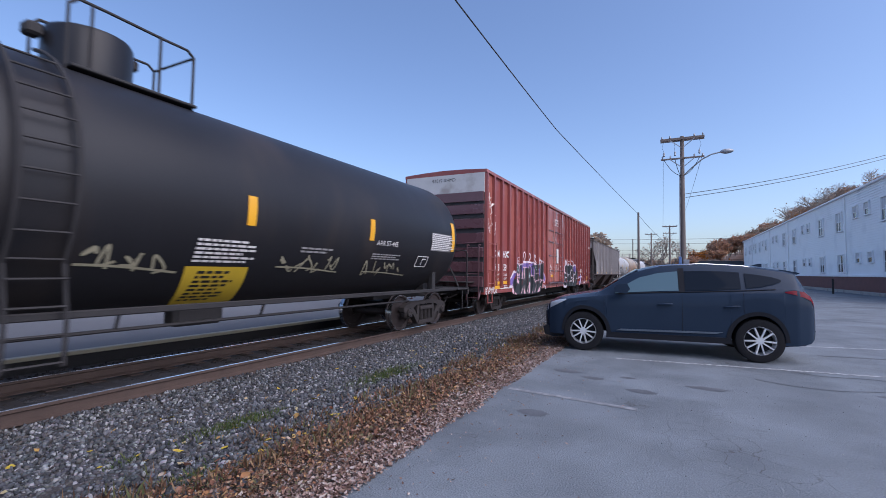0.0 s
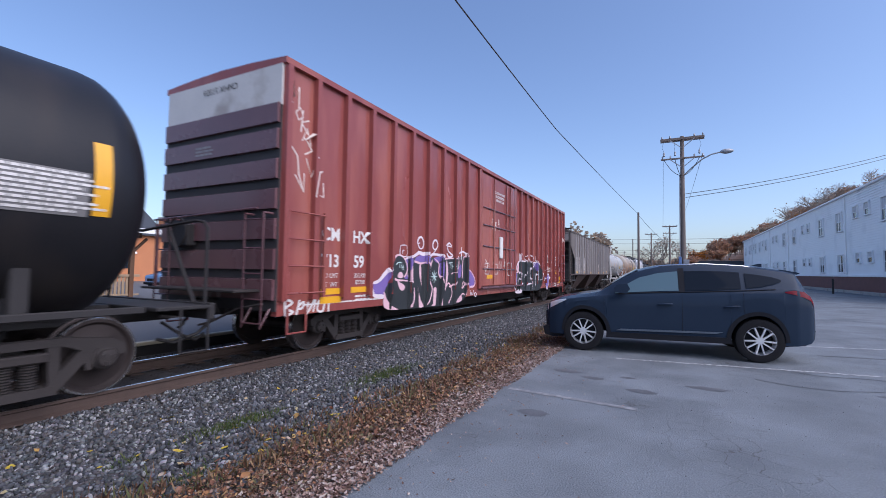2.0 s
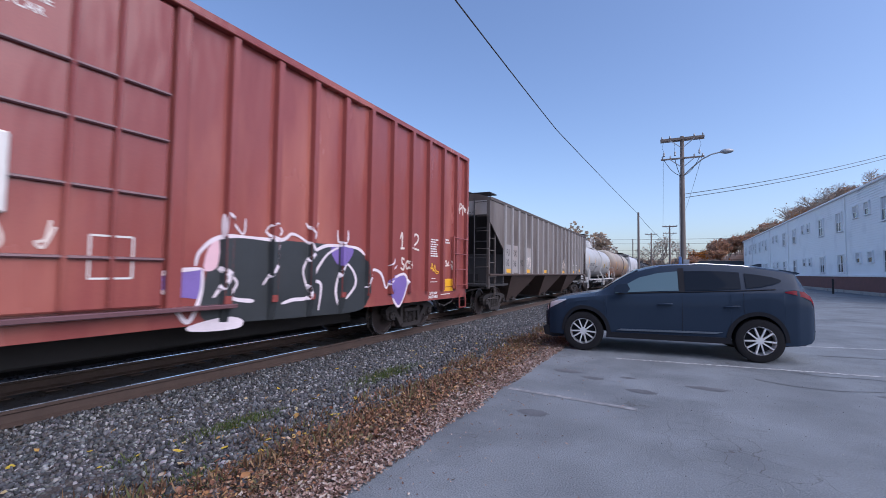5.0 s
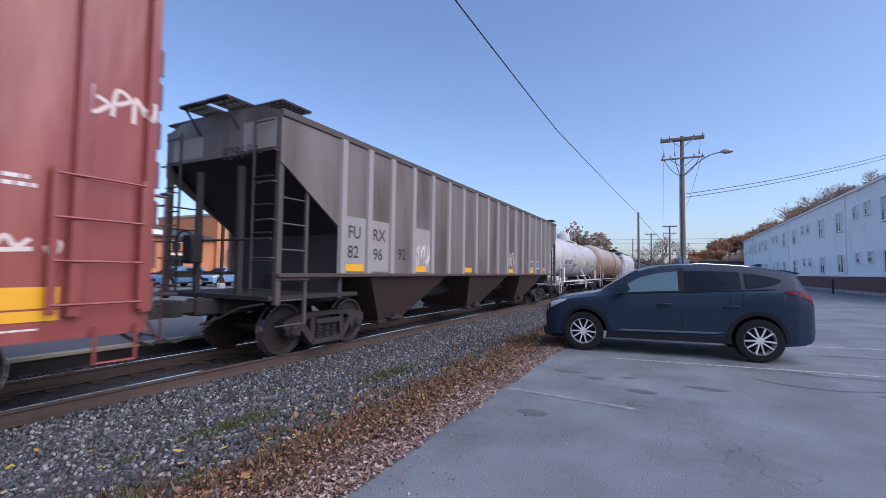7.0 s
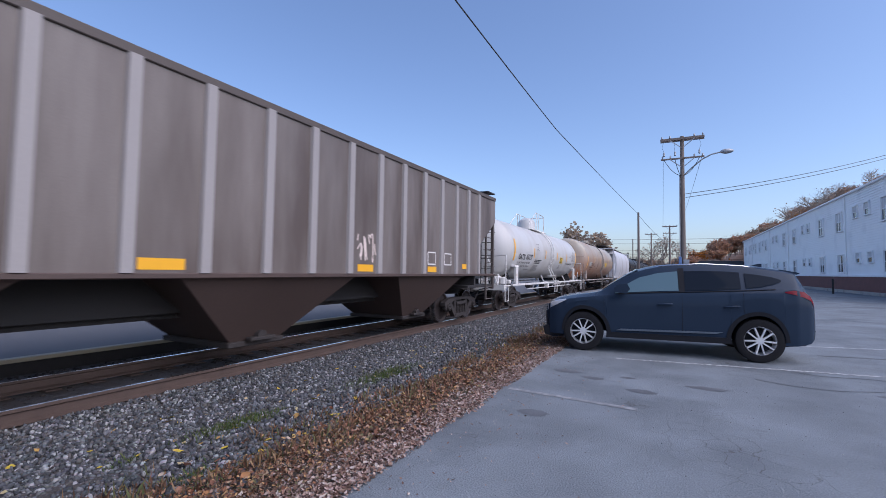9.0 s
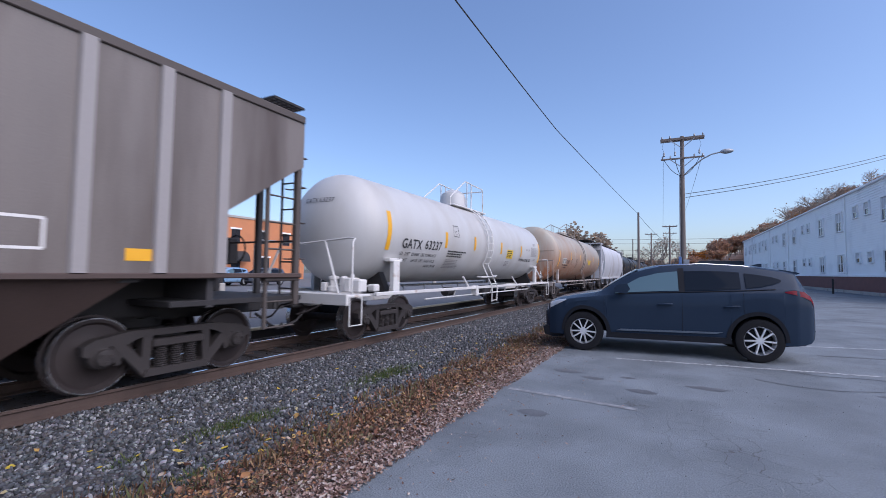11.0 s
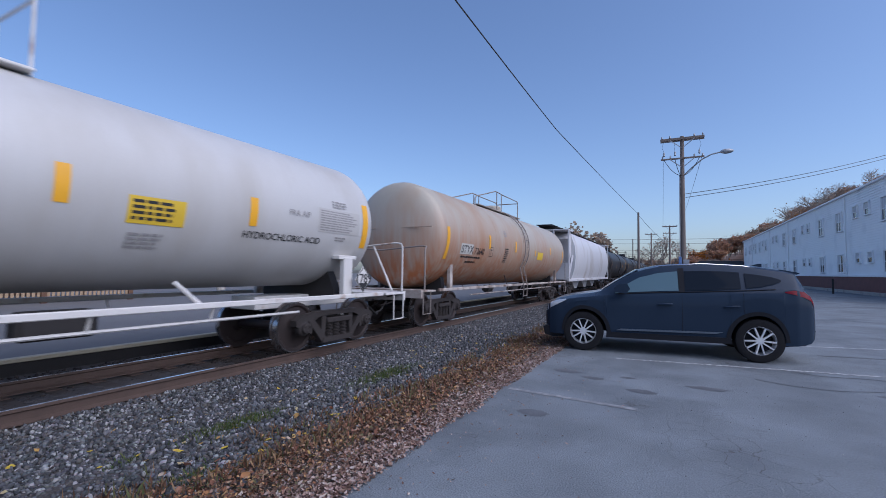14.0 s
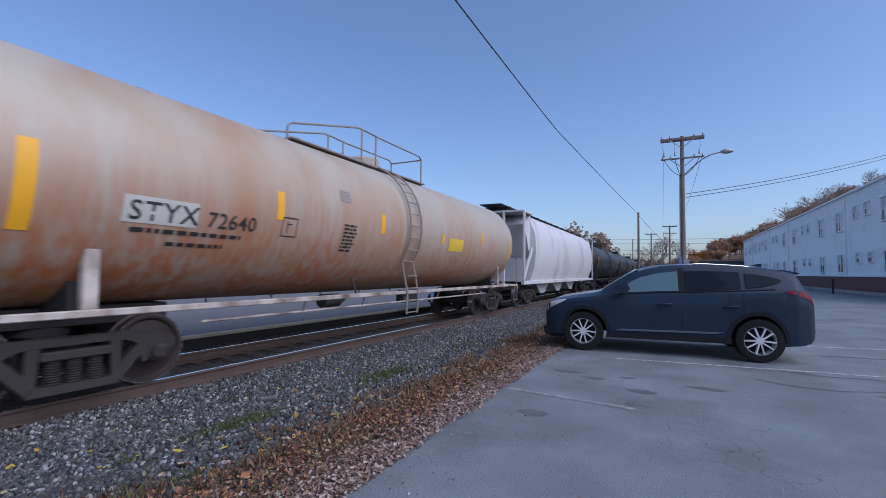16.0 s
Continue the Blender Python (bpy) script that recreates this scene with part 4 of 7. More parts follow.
        part("valve_box", Shape().box(0.75, 0.93, y, y + 0.35, 1.05, 1.36, 0.03).box(0.95, 1.15, y + 0.04, y + 0.31, 1.05, 1.33, 0.03).lathe([(0.05, 0), (0.05, 0.05), (0.03, 0.07)], (0.84, y + 0.18, 1.36), "z", 10).lathe([(0.10, 0), (0.10, 0.3), (0.05, 0.34)], (0.6, y + 0.2, 1.05), "z", 12).box(1.0, 1.2, y + 0.5, y + 0.7, 1.05, 1.22, 0.03), WHITE_FRAME, c, "white valves and fittings")
    rung("strap", [(1.38, -2.0, 1.04), (1.30, -2.25, 1.36)], 0.035, WHITE_FRAME, c)
    rung("strap", [(1.38, 2.7, 1.04), (1.28, 2.4, 1.34)], 0.03, WHITE_FRAME, c)
    part("step_shelf", Shape().box(1.30, 1.46, -1.2, 0.2, 1.33, 1.37, 0.008), WHITE_FRAME, c)
    part("junction_box", Shape().box(1.26, 1.46, -1.55, -1.35, 0.76, 1.08, 0.02), WHITE_FRAME, c)


def rust_car():
    yc, half, R, zc = 79.90, 7.75, 1.525, 2.55
    c = tank_car("tank_car", yc, half, R, zc, 6.4, 0.50, RUST_TANK, DIRTY_FRAME, DUSTY_RAIL, "tan tank car streaked with rust, dark lettering", 0.0, walk_y=(-3.0, 2.0), rail_h=0.76, slope=True)
    top = zc + R
    part("protective_dome", Shape().lathe([(0.40, -0.1), (0.40, 0.22), (0.34, 0.28), (0.02, 0.30)], (0, 0, top), "z", 24), RUST_TANK, c, "low tan manway cover")
    place = lambda y, z: wrap(R, zc, y - yc, z)
    bars_on(c, R, zc, [(72.72 - yc, 0.17, 1.85, 2.76), (75.83 - yc, 0.14, 2.3, 2.75), (78.60 - yc, 0.15, 2.3, 2.71), (81.39 - yc, 0.13, 2.26, 2.51), (84.09 - yc, 0.13, 2.4, 2.75), (86.73 - yc, 0.15, 2.0, 2.7)])
    part("name_panel", patch(R, zc, 73.67 - yc, 74.56 - yc, 2.04, 2.36), surf("faded_panel", (0.45, 0.44, 0.41), 0.6, var=0.15, scale=4), c, "faded pale name panel")
    letters("STYX", 0.33, INK, "lettering", c, place(73.73, 2.08), bold=0.004, spread=1.12)
    letters("72640", 0.30, INK, "lettering", c, place(74.70, 2.07), bold=0.002, spread=1.05)
    small_print(c, place, 73.78, 1.93, 1.5, 1, 0.10, INK, seed=2)
    small_print(c, place, 74.23, 1.77, 1.0, 1, 0.10, INK, seed=3)
    small_print(c, place, 77.33, 3.0, 0.4, 4, 0.06, GREY_INK, seed=4)
    small_print(c, place, 77.43, 2.35, 0.4, 8, 0.07, INK, seed=5)
    part("yellow_label", patch(R, zc, 81.83 - yc, 82.73 - yc, 2.09, 2.44), LABEL_Y, c, "yellow notice panel")
    box = Shape()
    p = place(75.97, 2.05)
    for q in ([(0, 0), (0.3, 0)], [(0, 0.3), (0.3, 0.3)], [(0, 0), (0, 0.3)], [(0.3, 0), (0.3, 0.3)], [(0.1, 0.05), (0.1, 0.25)], [(0.1, 0.2), (0.2, 0.2)]):
        ribbon(box, q, 0.016, p)
    part("stencil_box", box, INK, c)
    part("head_seam", Shape().box(-1.35, 1.35, -half + 0.02, -half + 0.05, 2.70, 2.725), RUST_TANK, c)
    for y in (-5.6, -3.35, 0.35, 3.4):
        part("weld_band", Shape().lathe([(R + 0.004, y - 0.02), (R + 0.008, y), (R + 0.004, y + 0.02)], (0, 0, zc), "y", 56, cap=False), RUST_TANK, c)
    rung("strap", [(1.38, -1.9, 1.04), (1.34, -2.05, 1.4)], 0.02, CAST, c)


def boxcar():
    yc, half = 23.55, 10.10
    c = new_car("boxcar", yc, "oxide red boxcar with ribbed sides and graffiti", "boxcar")
    S, z0, z1 = 1.50, 0.86, 4.92
    body = Shape().box(-S, S, -half, half, z0 + 0.03, z1 - 0.02)
    part("side_sheet", body, BOX_RED, c, "oxide red sheet steel body")
    part("roof", Shape().prism([(-1.58, z1), (-1.58, z1 - 0.10), (1.58, z1 - 0.10), (1.58, z1), (0.75, z1 + 0.05), (0, z1 + 0.07), (-0.75, z1 + 0.05)], "y", -half - 0.03, half + 0.03), BOX_RED, c, "red roof with a low ridge")
    for side in (-1, 1):
        part("side_sill", Shape().box(*sorted((side * (S - 0.12), side * (S + 0.003))), -half, half, z0 - 0.08, z0 + 0.10, 0.002), BOX_RED, c)
    # ribs: narrow posts proud of the sheets, none over the door
    post = Shape().prism([(0.0, -0.062), (0.095, -0.052), (0.095, 0.052), (0.0, 0.062)], "z", z0 + 0.16, z1 - 0.10).mesh("rib", BOX_RED)
    ys = [-half + 0.07] + [14.18 + 0.79 * k - yc for k in range(9)] + [32.9 - 0.80 * k - yc for k in range(9, -1, -1)] + [half - 0.07]
    for side in (-1, 1):
        for y in ys:
            q = child("rib", post, c, side * S, y)
            if side < 0:
                q.rotation_euler = (0, 0, math.pi)
    DY = 23.2 - yc
    # plug door
    for side in (-1, 1):
        x = side * S
        door = part("door", Shape().box(min(x, x + side * 0.075), max(x, x + side * 0.075), DY - 1.58, DY + 1.62, 1.06, 4.74, 0.02), BOX_RED, c, "red plug door with lock bars")
        for z in (1.62, 2.36, 3.05, 3.62):
            rung("door_bar", [(x + side * 0.10, DY - 1.56, z), (x + side * 0.10, DY + 1.60, z)], 0.022, BOX_END, door)
        for y in (DY - 0.62, DY + 0.62, DY + 1.05):
            rung("lock_rod", [(x + side * 0.11, y, 1.1), (x + side * 0.11, y, 4.70)], 0.024, BOX_RED, door)
        part("lock_lever", Shape().box(min(x + side * 0.08, x + side * 0.15), max(x + side * 0.08, x + side * 0.15), DY - 0.10, DY + 0.16, 2.0, 2.75, 0.02), WHITE_INK, door, "pale lock lever")
        part("door_track", Shape().box(min(x, x + side * 0.16), max(x, x + side * 0.16), DY - 1.7, DY + 2.6, 0.98, 1.04, 0.01), BOX_END, c)
        part("door_track", Shape().box(min(x, x + side * 0.12), max(x, x + side * 0.12), DY - 1.7, DY + 5.4, 4.78, 4.82, 0.01), BOX_RED, c)
        for y in (DY - 1.72, DY + 1.76):
            part("door_post", Shape().box(min(x, x + side * 0.085), max(x, x + side * 0.085), y - 0.09, y + 0.09, 0.98, 4.80, 0.015), BOX_RED, c)
    # ends
    for d in (-1, 1):
        y = d * half
        # end sheet coloured dark to carry the shade between the corrugations
        part("end_wall", Shape().box(-S, S, min(y, y + d * 0.03), max(y, y + d * 0.03), z0, 4.15), HOP_DARK, c, "recessed end sheet, groove shade put into its dark colour")
        part("end_band", Shape().box(-S, S, min(y, y + d * 0.035), max(y, y + d * 0.035), 4.15, z1 - 0.10), BOX_WHITE, c, "dirty white band across the end top")
        for z in (1.20, 1.68, 2.16, 2.64, 3.12, 3.60, 4.02):
            part("corrugation", Shape().prism([(y + d * 0.03, z - 0.165), (y + d * 0.085, z - 0.16), (y + d * 0.085, z + 0.15), (y + d * 0.03, z + 0.17)], "x", -1.48, 1.48), BOX_END, c)
        small_print(c, lambda p, q: (lambda u, w: (p + u, y + d * 0.089, q + w)), -0.55, 3.62, 0.6, 3, 0.06, GREY_INK, seed=31)
        letters("CMHX 71359", 0.16, INK, "lettering", c, lambda u, w: (d * -0.45 - d * u * -1 if d < 0 else 0.45 - u, y + d * 0.042, z1 - 0.33 + w))
        w = Shape().box(-1.2, 1.2, min(y + d * 0.05, y + d * 0.55), max(y + d * 0.05, y + d * 0.55), 1.16, 1.20, 0.008)
        part("crossover_platform", w, CAST, c)
        for side in (-1, 1):
            for k in (0.0, 0.42):
                x = side * (1.40 - k)
                rung("end_ladder_rail", [(x, y + d * 0.05, 2.4), (x, y + d * 0.22, 2.4), (x, y + d * 0.22, 0.62), (x, y + d * 0.05, 0.9)], 0.022, BOX_END, c)
            for z in (0.68, 1.05, 1.45, 1.85, 2.3):
                rung("end_ladder_rung", [(side * 1.40, y + d * 0.22, z), (side * 0.98, y + d * 0.22, z)], 0.013, BOX_END, c)
        rung("end_rail", [(-1.35, y + d * 0.30, 2.38), (1.35, y + d * 0.30, 2.46)], 0.016, BOX_END, c)
        rung("end_rail", [(-1.2, y + d * 0.30, 1.2), (-1.2, y + d * 0.30, 2.3)], 0.02, BOX_END, c)
        part("brake_wheel", Shape().lathe([(0.26, 0.0), (0.28, 0.02 * d), (0.26, 0.04 * d), (0.24, 0.02 * d), (0.26, 0.0)], (-0.75, y + d * 0.22, 2.15), "y", 20, cap=False).box(-1.0, -0.5, min(y, y + d * 0.2), max(y, y + d * 0.2), 1.9, 2.3, 0.03), UNDER, c)
        for side in (-1, 1):
            x = side * (S + 0.075)
            yy = [d * (half - 0.12), d * (half - 0.95)]
            for q in yy:
                part("side_ladder_rail", Shape().box(x - 0.02, x + 0.03, q - 0.035, q + 0.035, 1.05, 2.52, 0.008), BOX_RED, c)
            for z in (1.14, 1.58, 2.02, 2.46):
                rung("side_ladder_rung", [(x + side * 0.03, yy[0], z), (x + side * 0.03, yy[1], z)], 0.015, BOX_RED, c)
            rung("stirrup", [(x, d * (half - 0.15), 0.9), (x, d * (half - 0.15), 0.5), (x, d * (half - 0.55), 0.5), (x, d * (half - 0.55), 0.9)], 0.022, BOX_RED, c)
        bogie(c, d * 7.78)
        coupler(c, d * (half + 0.1), d)
    part("center_sill", Shape().box(-0.3, 0.3, -half, half, 0.74, 0.9).box(-0.42, 0.42, -6.2, 6.2, 0.34, 0.76, 0.03), UNDER, c)
    def skin(y, z):
        """How far the paint stands out: over the sheet, or over a rib."""
        d = min(abs(y - q) for q in ys)
        if z < z0 + 0.155:
            return 0.005
        return 0.100 if d < 0.054 else 0.005 + 0.095 * max(0.0, 1 - (d - 0.054) / 0.014)

    flat = lambda y, z: (lambda u, w: (S + skin(y - yc + u, z + w), y - yc + u, z + w))
    letters("CM", 0.325, WHITE_INK, "lettering", c, flat(14.40, 2.06), bold=0.008)
    letters("HX", 0.325, WHITE_INK, "lettering", c, flat(15.25, 2.06), bold=0.008)
    letters("713", 0.315, WHITE_INK, "lettering", c, flat(14.40, 1.58), bold=0.008)
    letters("59", 0.325, WHITE_INK, "lettering", c, flat(15.29, 1.58), bold=0.008)
    letters("LD LMT", 0.12, WHITE_INK, "lettering", c, flat(14.44, 1.38))
    letters("202100", 0.12, WHITE_INK, "lettering", c, flat(15.31, 1.38))
    letters("LT  WT", 0.12, WHITE_INK, "lettering", c, flat(14.44, 1.22))
    letters("83900", 0.12, WHITE_INK, "lettering", c, flat(15.35, 1.25))
    for y, z, w, h in ((14.41, 1.08, 0.52, 0.11), (15.23, 1.09, 0.50, 0.11), (14.40, 0.925, 0.55, 0.12), (32.27, 1.11, 0.53, 0.21), (32.27, 0.985, 0.53, 0.105), (22.0, 1.3, 0.5, 0.12)):
        x = S + 0.005 if not 21.5 < y < 24.9 else S + 0.08
        part("reflective_strip", Shape().box(x - 0.004, x + 0.002, y - yc, y - yc + w, z, z + h), YELLOW, c, "yellow reflective strip")
    small_print(c, flat, 15.36, 1.0, 0.5, 2, 0.07, WHITE_INK, seed=2)
    small_print(c, flat, 14.0, 0.92, 3.0, 1, 0.05, WHITE_INK, seed=3)
    for k, body in enumerate(("CLOSE AND LOCK", "DOORS BEFORE", "MOVING CAR")):
        letters(body, 0.12, WHITE_INK, "lettering", c, lambda u, w: (S + 0.080, 23.2 - yc + u, 4.22 - 0.13 * k + w), "CENTER", 0.002)
    small_print(c, flat, 32.32, 2.36, 0.26, 2, 0.075, WHITE_INK, seed=14)
    small_print(c, flat, 31.46, 2.32, 0.46, 8, 0.06, WHITE_INK, seed=15)
    small_print(c, flat, 31.58, 1.33, 0.24, 1, 0.03, WHITE_INK, seed=16)
    small_print(c, flat, 31.42, 1.24, 0.52, 1, 0.03, WHITE_INK, seed=17)
    letters("LIFT AND", 0.095, WHITE_INK, "lettering", c, flat(31.48, 0.925), bold=0.003)
    letters("JACK HERE", 0.095, WHITE_INK, "lettering", c, flat(31.44, 0.835), bold=0.003)
    small_print(c, flat, 32.1, 0.90, 0.7, 1, 0.035, WHITE_INK, seed=18)
    for body, strokes in (("pale sprayed figures", [[(-0.54, 0.22), (-0.46, 0.36), (-0.46, 0.02)], [(-0.52, 0.0), (-0.36, 0.01)], [(-0.16, 0.03), (-0.12, 0.03)], [(0.02, 0.27), (0.12, 0.37), (0.24, 0.33), (0.22, 0.20), (0.02, 0.05), (0.30, 0.0)]]),
                          ("small pale bubble tag", [[(-0.36, -0.25), (-0.46, -0.22), (-0.44, -0.34), (-0.36, -0.38), (-0.40, -0.48), (-0.50, -0.44)], [(-0.30, -0.36), (-0.22, -0.28), (-0.16, -0.38), (-0.24, -0.46), (-0.30, -0.36)]]),
                          ("small pale tags", [[(1.66, -0.32), (1.74, -0.22), (1.82, -0.32), (1.92, -0.24)], [(1.66, -0.36), (1.94, -0.34)], [(2.06, -0.22), (2.16, -0.28), (2.10, -0.40), (2.04, -0.30), (2.14, -0.46)]]),
                          ("blocky pale tag near the corner", [[(2.36, 1.46), (2.36, 1.16), (2.52, 1.28), (2.40, 1.34)], [(2.56, 1.16), (2.60, 1.46), (2.74, 1.40), (2.60, 1.30)], [(2.78, 1.14), (2.80, 1.44), (2.94, 1.20), (2.96, 1.42)]])):
        tag = Shape()
        p = flat(30.63, 2.03)
        for q in strokes:
            ribbon(tag, curve(q, 6), 0.045, p)
        part("spray_tag", tag, SPRAY_WHITE, c, body)
    tag = Shape()
    ribbon(tag, curve([(0.0, 0.32), (0.10, 0.12), (0.16, 0.26), (0.22, 0.06), (0.30, 0.22), (0.36, 0.08), (0.52, 0.04), (0.40, 0.0), (0.24, 0.10), (0.06, 0.16)], 6), 0.03, flat(31.44, 1.46))
    part("spray_tag", tag, YELLOW, c, "yellow scribbled tag")
    # graffiti: a black piece with pale outlines, smaller ones and tags
    piece_one(c, flat)
    piece_two(c, flat)
    tag = Shape()
    p = flat(13.68, 2.7)
    for pts in ([(-0.12, 1.50), (-0.10, 1.88), (0.0, 1.66), (0.10, 1.86), (0.10, 1.50)], [(0.04, 1.42), (0.14, 1.52), (0.20, 1.38), (0.10, 1.30), (0.04, 1.42)], [(0.20, 1.50), (0.16, 1.12)], [(0.34, 1.36), (0.17, 1.28), (0.32, 1.12)],
                [(0.20, 0.98), (0.30, 1.22), (0.40, 0.94), (0.24, 1.04)], [(0.44, 1.16), (0.28, 1.02), (0.42, 0.86), (0.26, 0.76)], [(0.30, 0.70), (0.42, 0.40), (0.50, 0.76)], [(-0.10, 1.22), (-0.06, 0.86), (0.10, 0.70), (0.14, 0.40), (0.26, 0.12)], [(0.06, 0.38), (0.26, 0.12), (0.26, 0.44)],
                [(0.54, 0.52), (0.46, 0.06)], [(0.54, 0.50), (0.70, 0.56)], [(0.50, 0.30), (0.64, 0.32)], [(0.72, 0.36), (0.74, 0.10), (0.60, 0.14)]):
        ribbon(tag, [(u, w) for u, w in pts], 0.028, p)
    part("spray_tag", tag, SPRAY_WHITE, c, "thin pale scrawled tag")
    tag = Shape()
    p = flat(13.62, 0.78)
    for pts in ([(0, 0), (0, 0.24), (0.15, 0.2), (0, 0.12), (0.17, 0.05), (0, 0)], [(0.3, 0.24), (0.24, 0.0), (0.28, 0.14), (0.4, 0.2), (0.36, 0.1), (0.24, 0.1)], [(0.5, 0.2), (0.48, 0.0), (0.66, 0.24), (0.62, 0.02)], [(0.75, 0.22), (0.72, 0.05), (0.85, 0.02), (0.9, 0.2)], [(1.0, 0.0), (1.0, 0.24)]):
        ribbon(tag, curve(pts, 4), 0.04, p)
    part("spray_tag", tag, WHITE_INK, c, "white scrawled tag on the sill")
    for y, z, w, h in ((21.85, 1.45, 0.34, 0.36), (22.62, 1.45, 0.36, 0.34), (24.05, 1.40, 0.42, 0.46)):
        box = Shape()
        for q in ([(0, 0), (w, 0)], [(0, h), (w, h)], [(0, 0), (0, h)], [(w, 0), (w, h)]):
            ribbon(box, q, 0.022, lambda u, v: (S + 0.080, y - yc + u, z + v))
        part("stencil_box", box, WHITE_INK, c)
    tag = Shape()
    p = lambda u, w: (S + 0.082, 22.7 - yc + u, 1.5 + w)
    rng = random.Random(8)
    for u0, z in ((-0.3, 1.4), (0.0, 1.35), (0.3, 1.4), (-0.9, 0.0), (-0.2, -0.05), (0.4, 0.0), (0.9, 0.1)):
        ribbon(tag, curve([(u0 + rng.uniform(0, 0.3), z + rng.uniform(0, 0.45)) for _ in range(5)]), 0.03, p)
    part("spray_tag", tag, SPRAY_WHITE, c, "faint pale door tags")


class Sprayer:
    """Sprays strokes and filled shapes onto the ribbed side of the boxcar, each stroke a part."""

    def __init__(self, car, place):
        self.car, self.place, self.coats = car, place, []

    def lifted(self, lift):
        return lambda u, w: (lambda q: (q[0] + lift, q[1], q[2]))(self.place(u, w))

    def shape(self, material):
        self.coats.append((material, Shape()))
        return self.coats[-1][1]

    def fill(self, material, lift, *pts):
        """Fills a rounded outline with narrow upright strips that follow the ribs."""
        loop, p = curve(list(pts), 4, True)[:-1], self.lifted(lift)
        lo, hi = min(q[0] for q in loop), max(q[0] for q in loop)
        k = max(4, int((hi - lo) / 0.016))
        cols = []
        for i in range(k + 1):
            u = lo + (hi - lo) * (i + 0.001) / (k + 0.002)
            cut = [va + (vb - va) * (u - ua) / (ub - ua) for (ua, va), (ub, vb) in zip(loop, loop[1:] + loop[:1]) if (ua - u) * (ub - u) <= 0 and ua != ub]
            if cut:
                lo_w, hi_w = min(cut), max(cut)
                cols.append([p(u, lo_w + (hi_w - lo_w) * j / 3) for j in range(4)])
        self.shape(material).add([q for c in cols for q in c], [(4 * i + j, 4 * i + 4 + j, 4 * i + 5 + j, 4 * i + 1 + j) for i in range(len(cols) - 1) for j in range(3)])

    def line(self, material, width, *pts):
        """A soft stroke that swells a little along its way."""
        path = curve(list(pts), 6) if len(pts) > 2 else list(pts)
        fine = [path[0]]
        for a, b in zip(path, path[1:]):
            k = max(1, int(math.hypot(b[0] - a[0], b[1] - a[1]) / 0.02))
            fine += [(a[0] + (b[0] - a[0]) * i / k, a[1] + (b[1] - a[1]) * i / k) for i in range(1, k + 1)]
        p, n = self.lifted(0.0048 + 0.00005 * len(self.coats)), len(fine)
        left, right = [], []
        for i in range(n):
            a, b = fine[max(0, i - 1)], fine[min(n - 1, i + 1)]
            d = math.hypot(b[0] - a[0], b[1] - a[1]) or 1
            w = width * 0.5 * (1.0 + 0.22 * math.sin(i * 0.13 + pts[0][0] * 5)) * min(1.0, 0.55 + 0.15 * min(i, n - 1 - i))
            nx, ny = -(b[1] - a[1]) / d * w, (b[0] - a[0]) / d * w
            left.append(p(fine[i][0] + nx, fine[i][1] + ny))
            right.append(p(fine[i][0] - nx, fine[i][1] - ny))
        self.shape(material).add(left + right, [(i, i + 1, n + i + 1, n + i) for i in range(n - 1)])

    def done(self, label):
        for material, shape in self.coats:
            part("graffiti", shape, material, self.car, label)


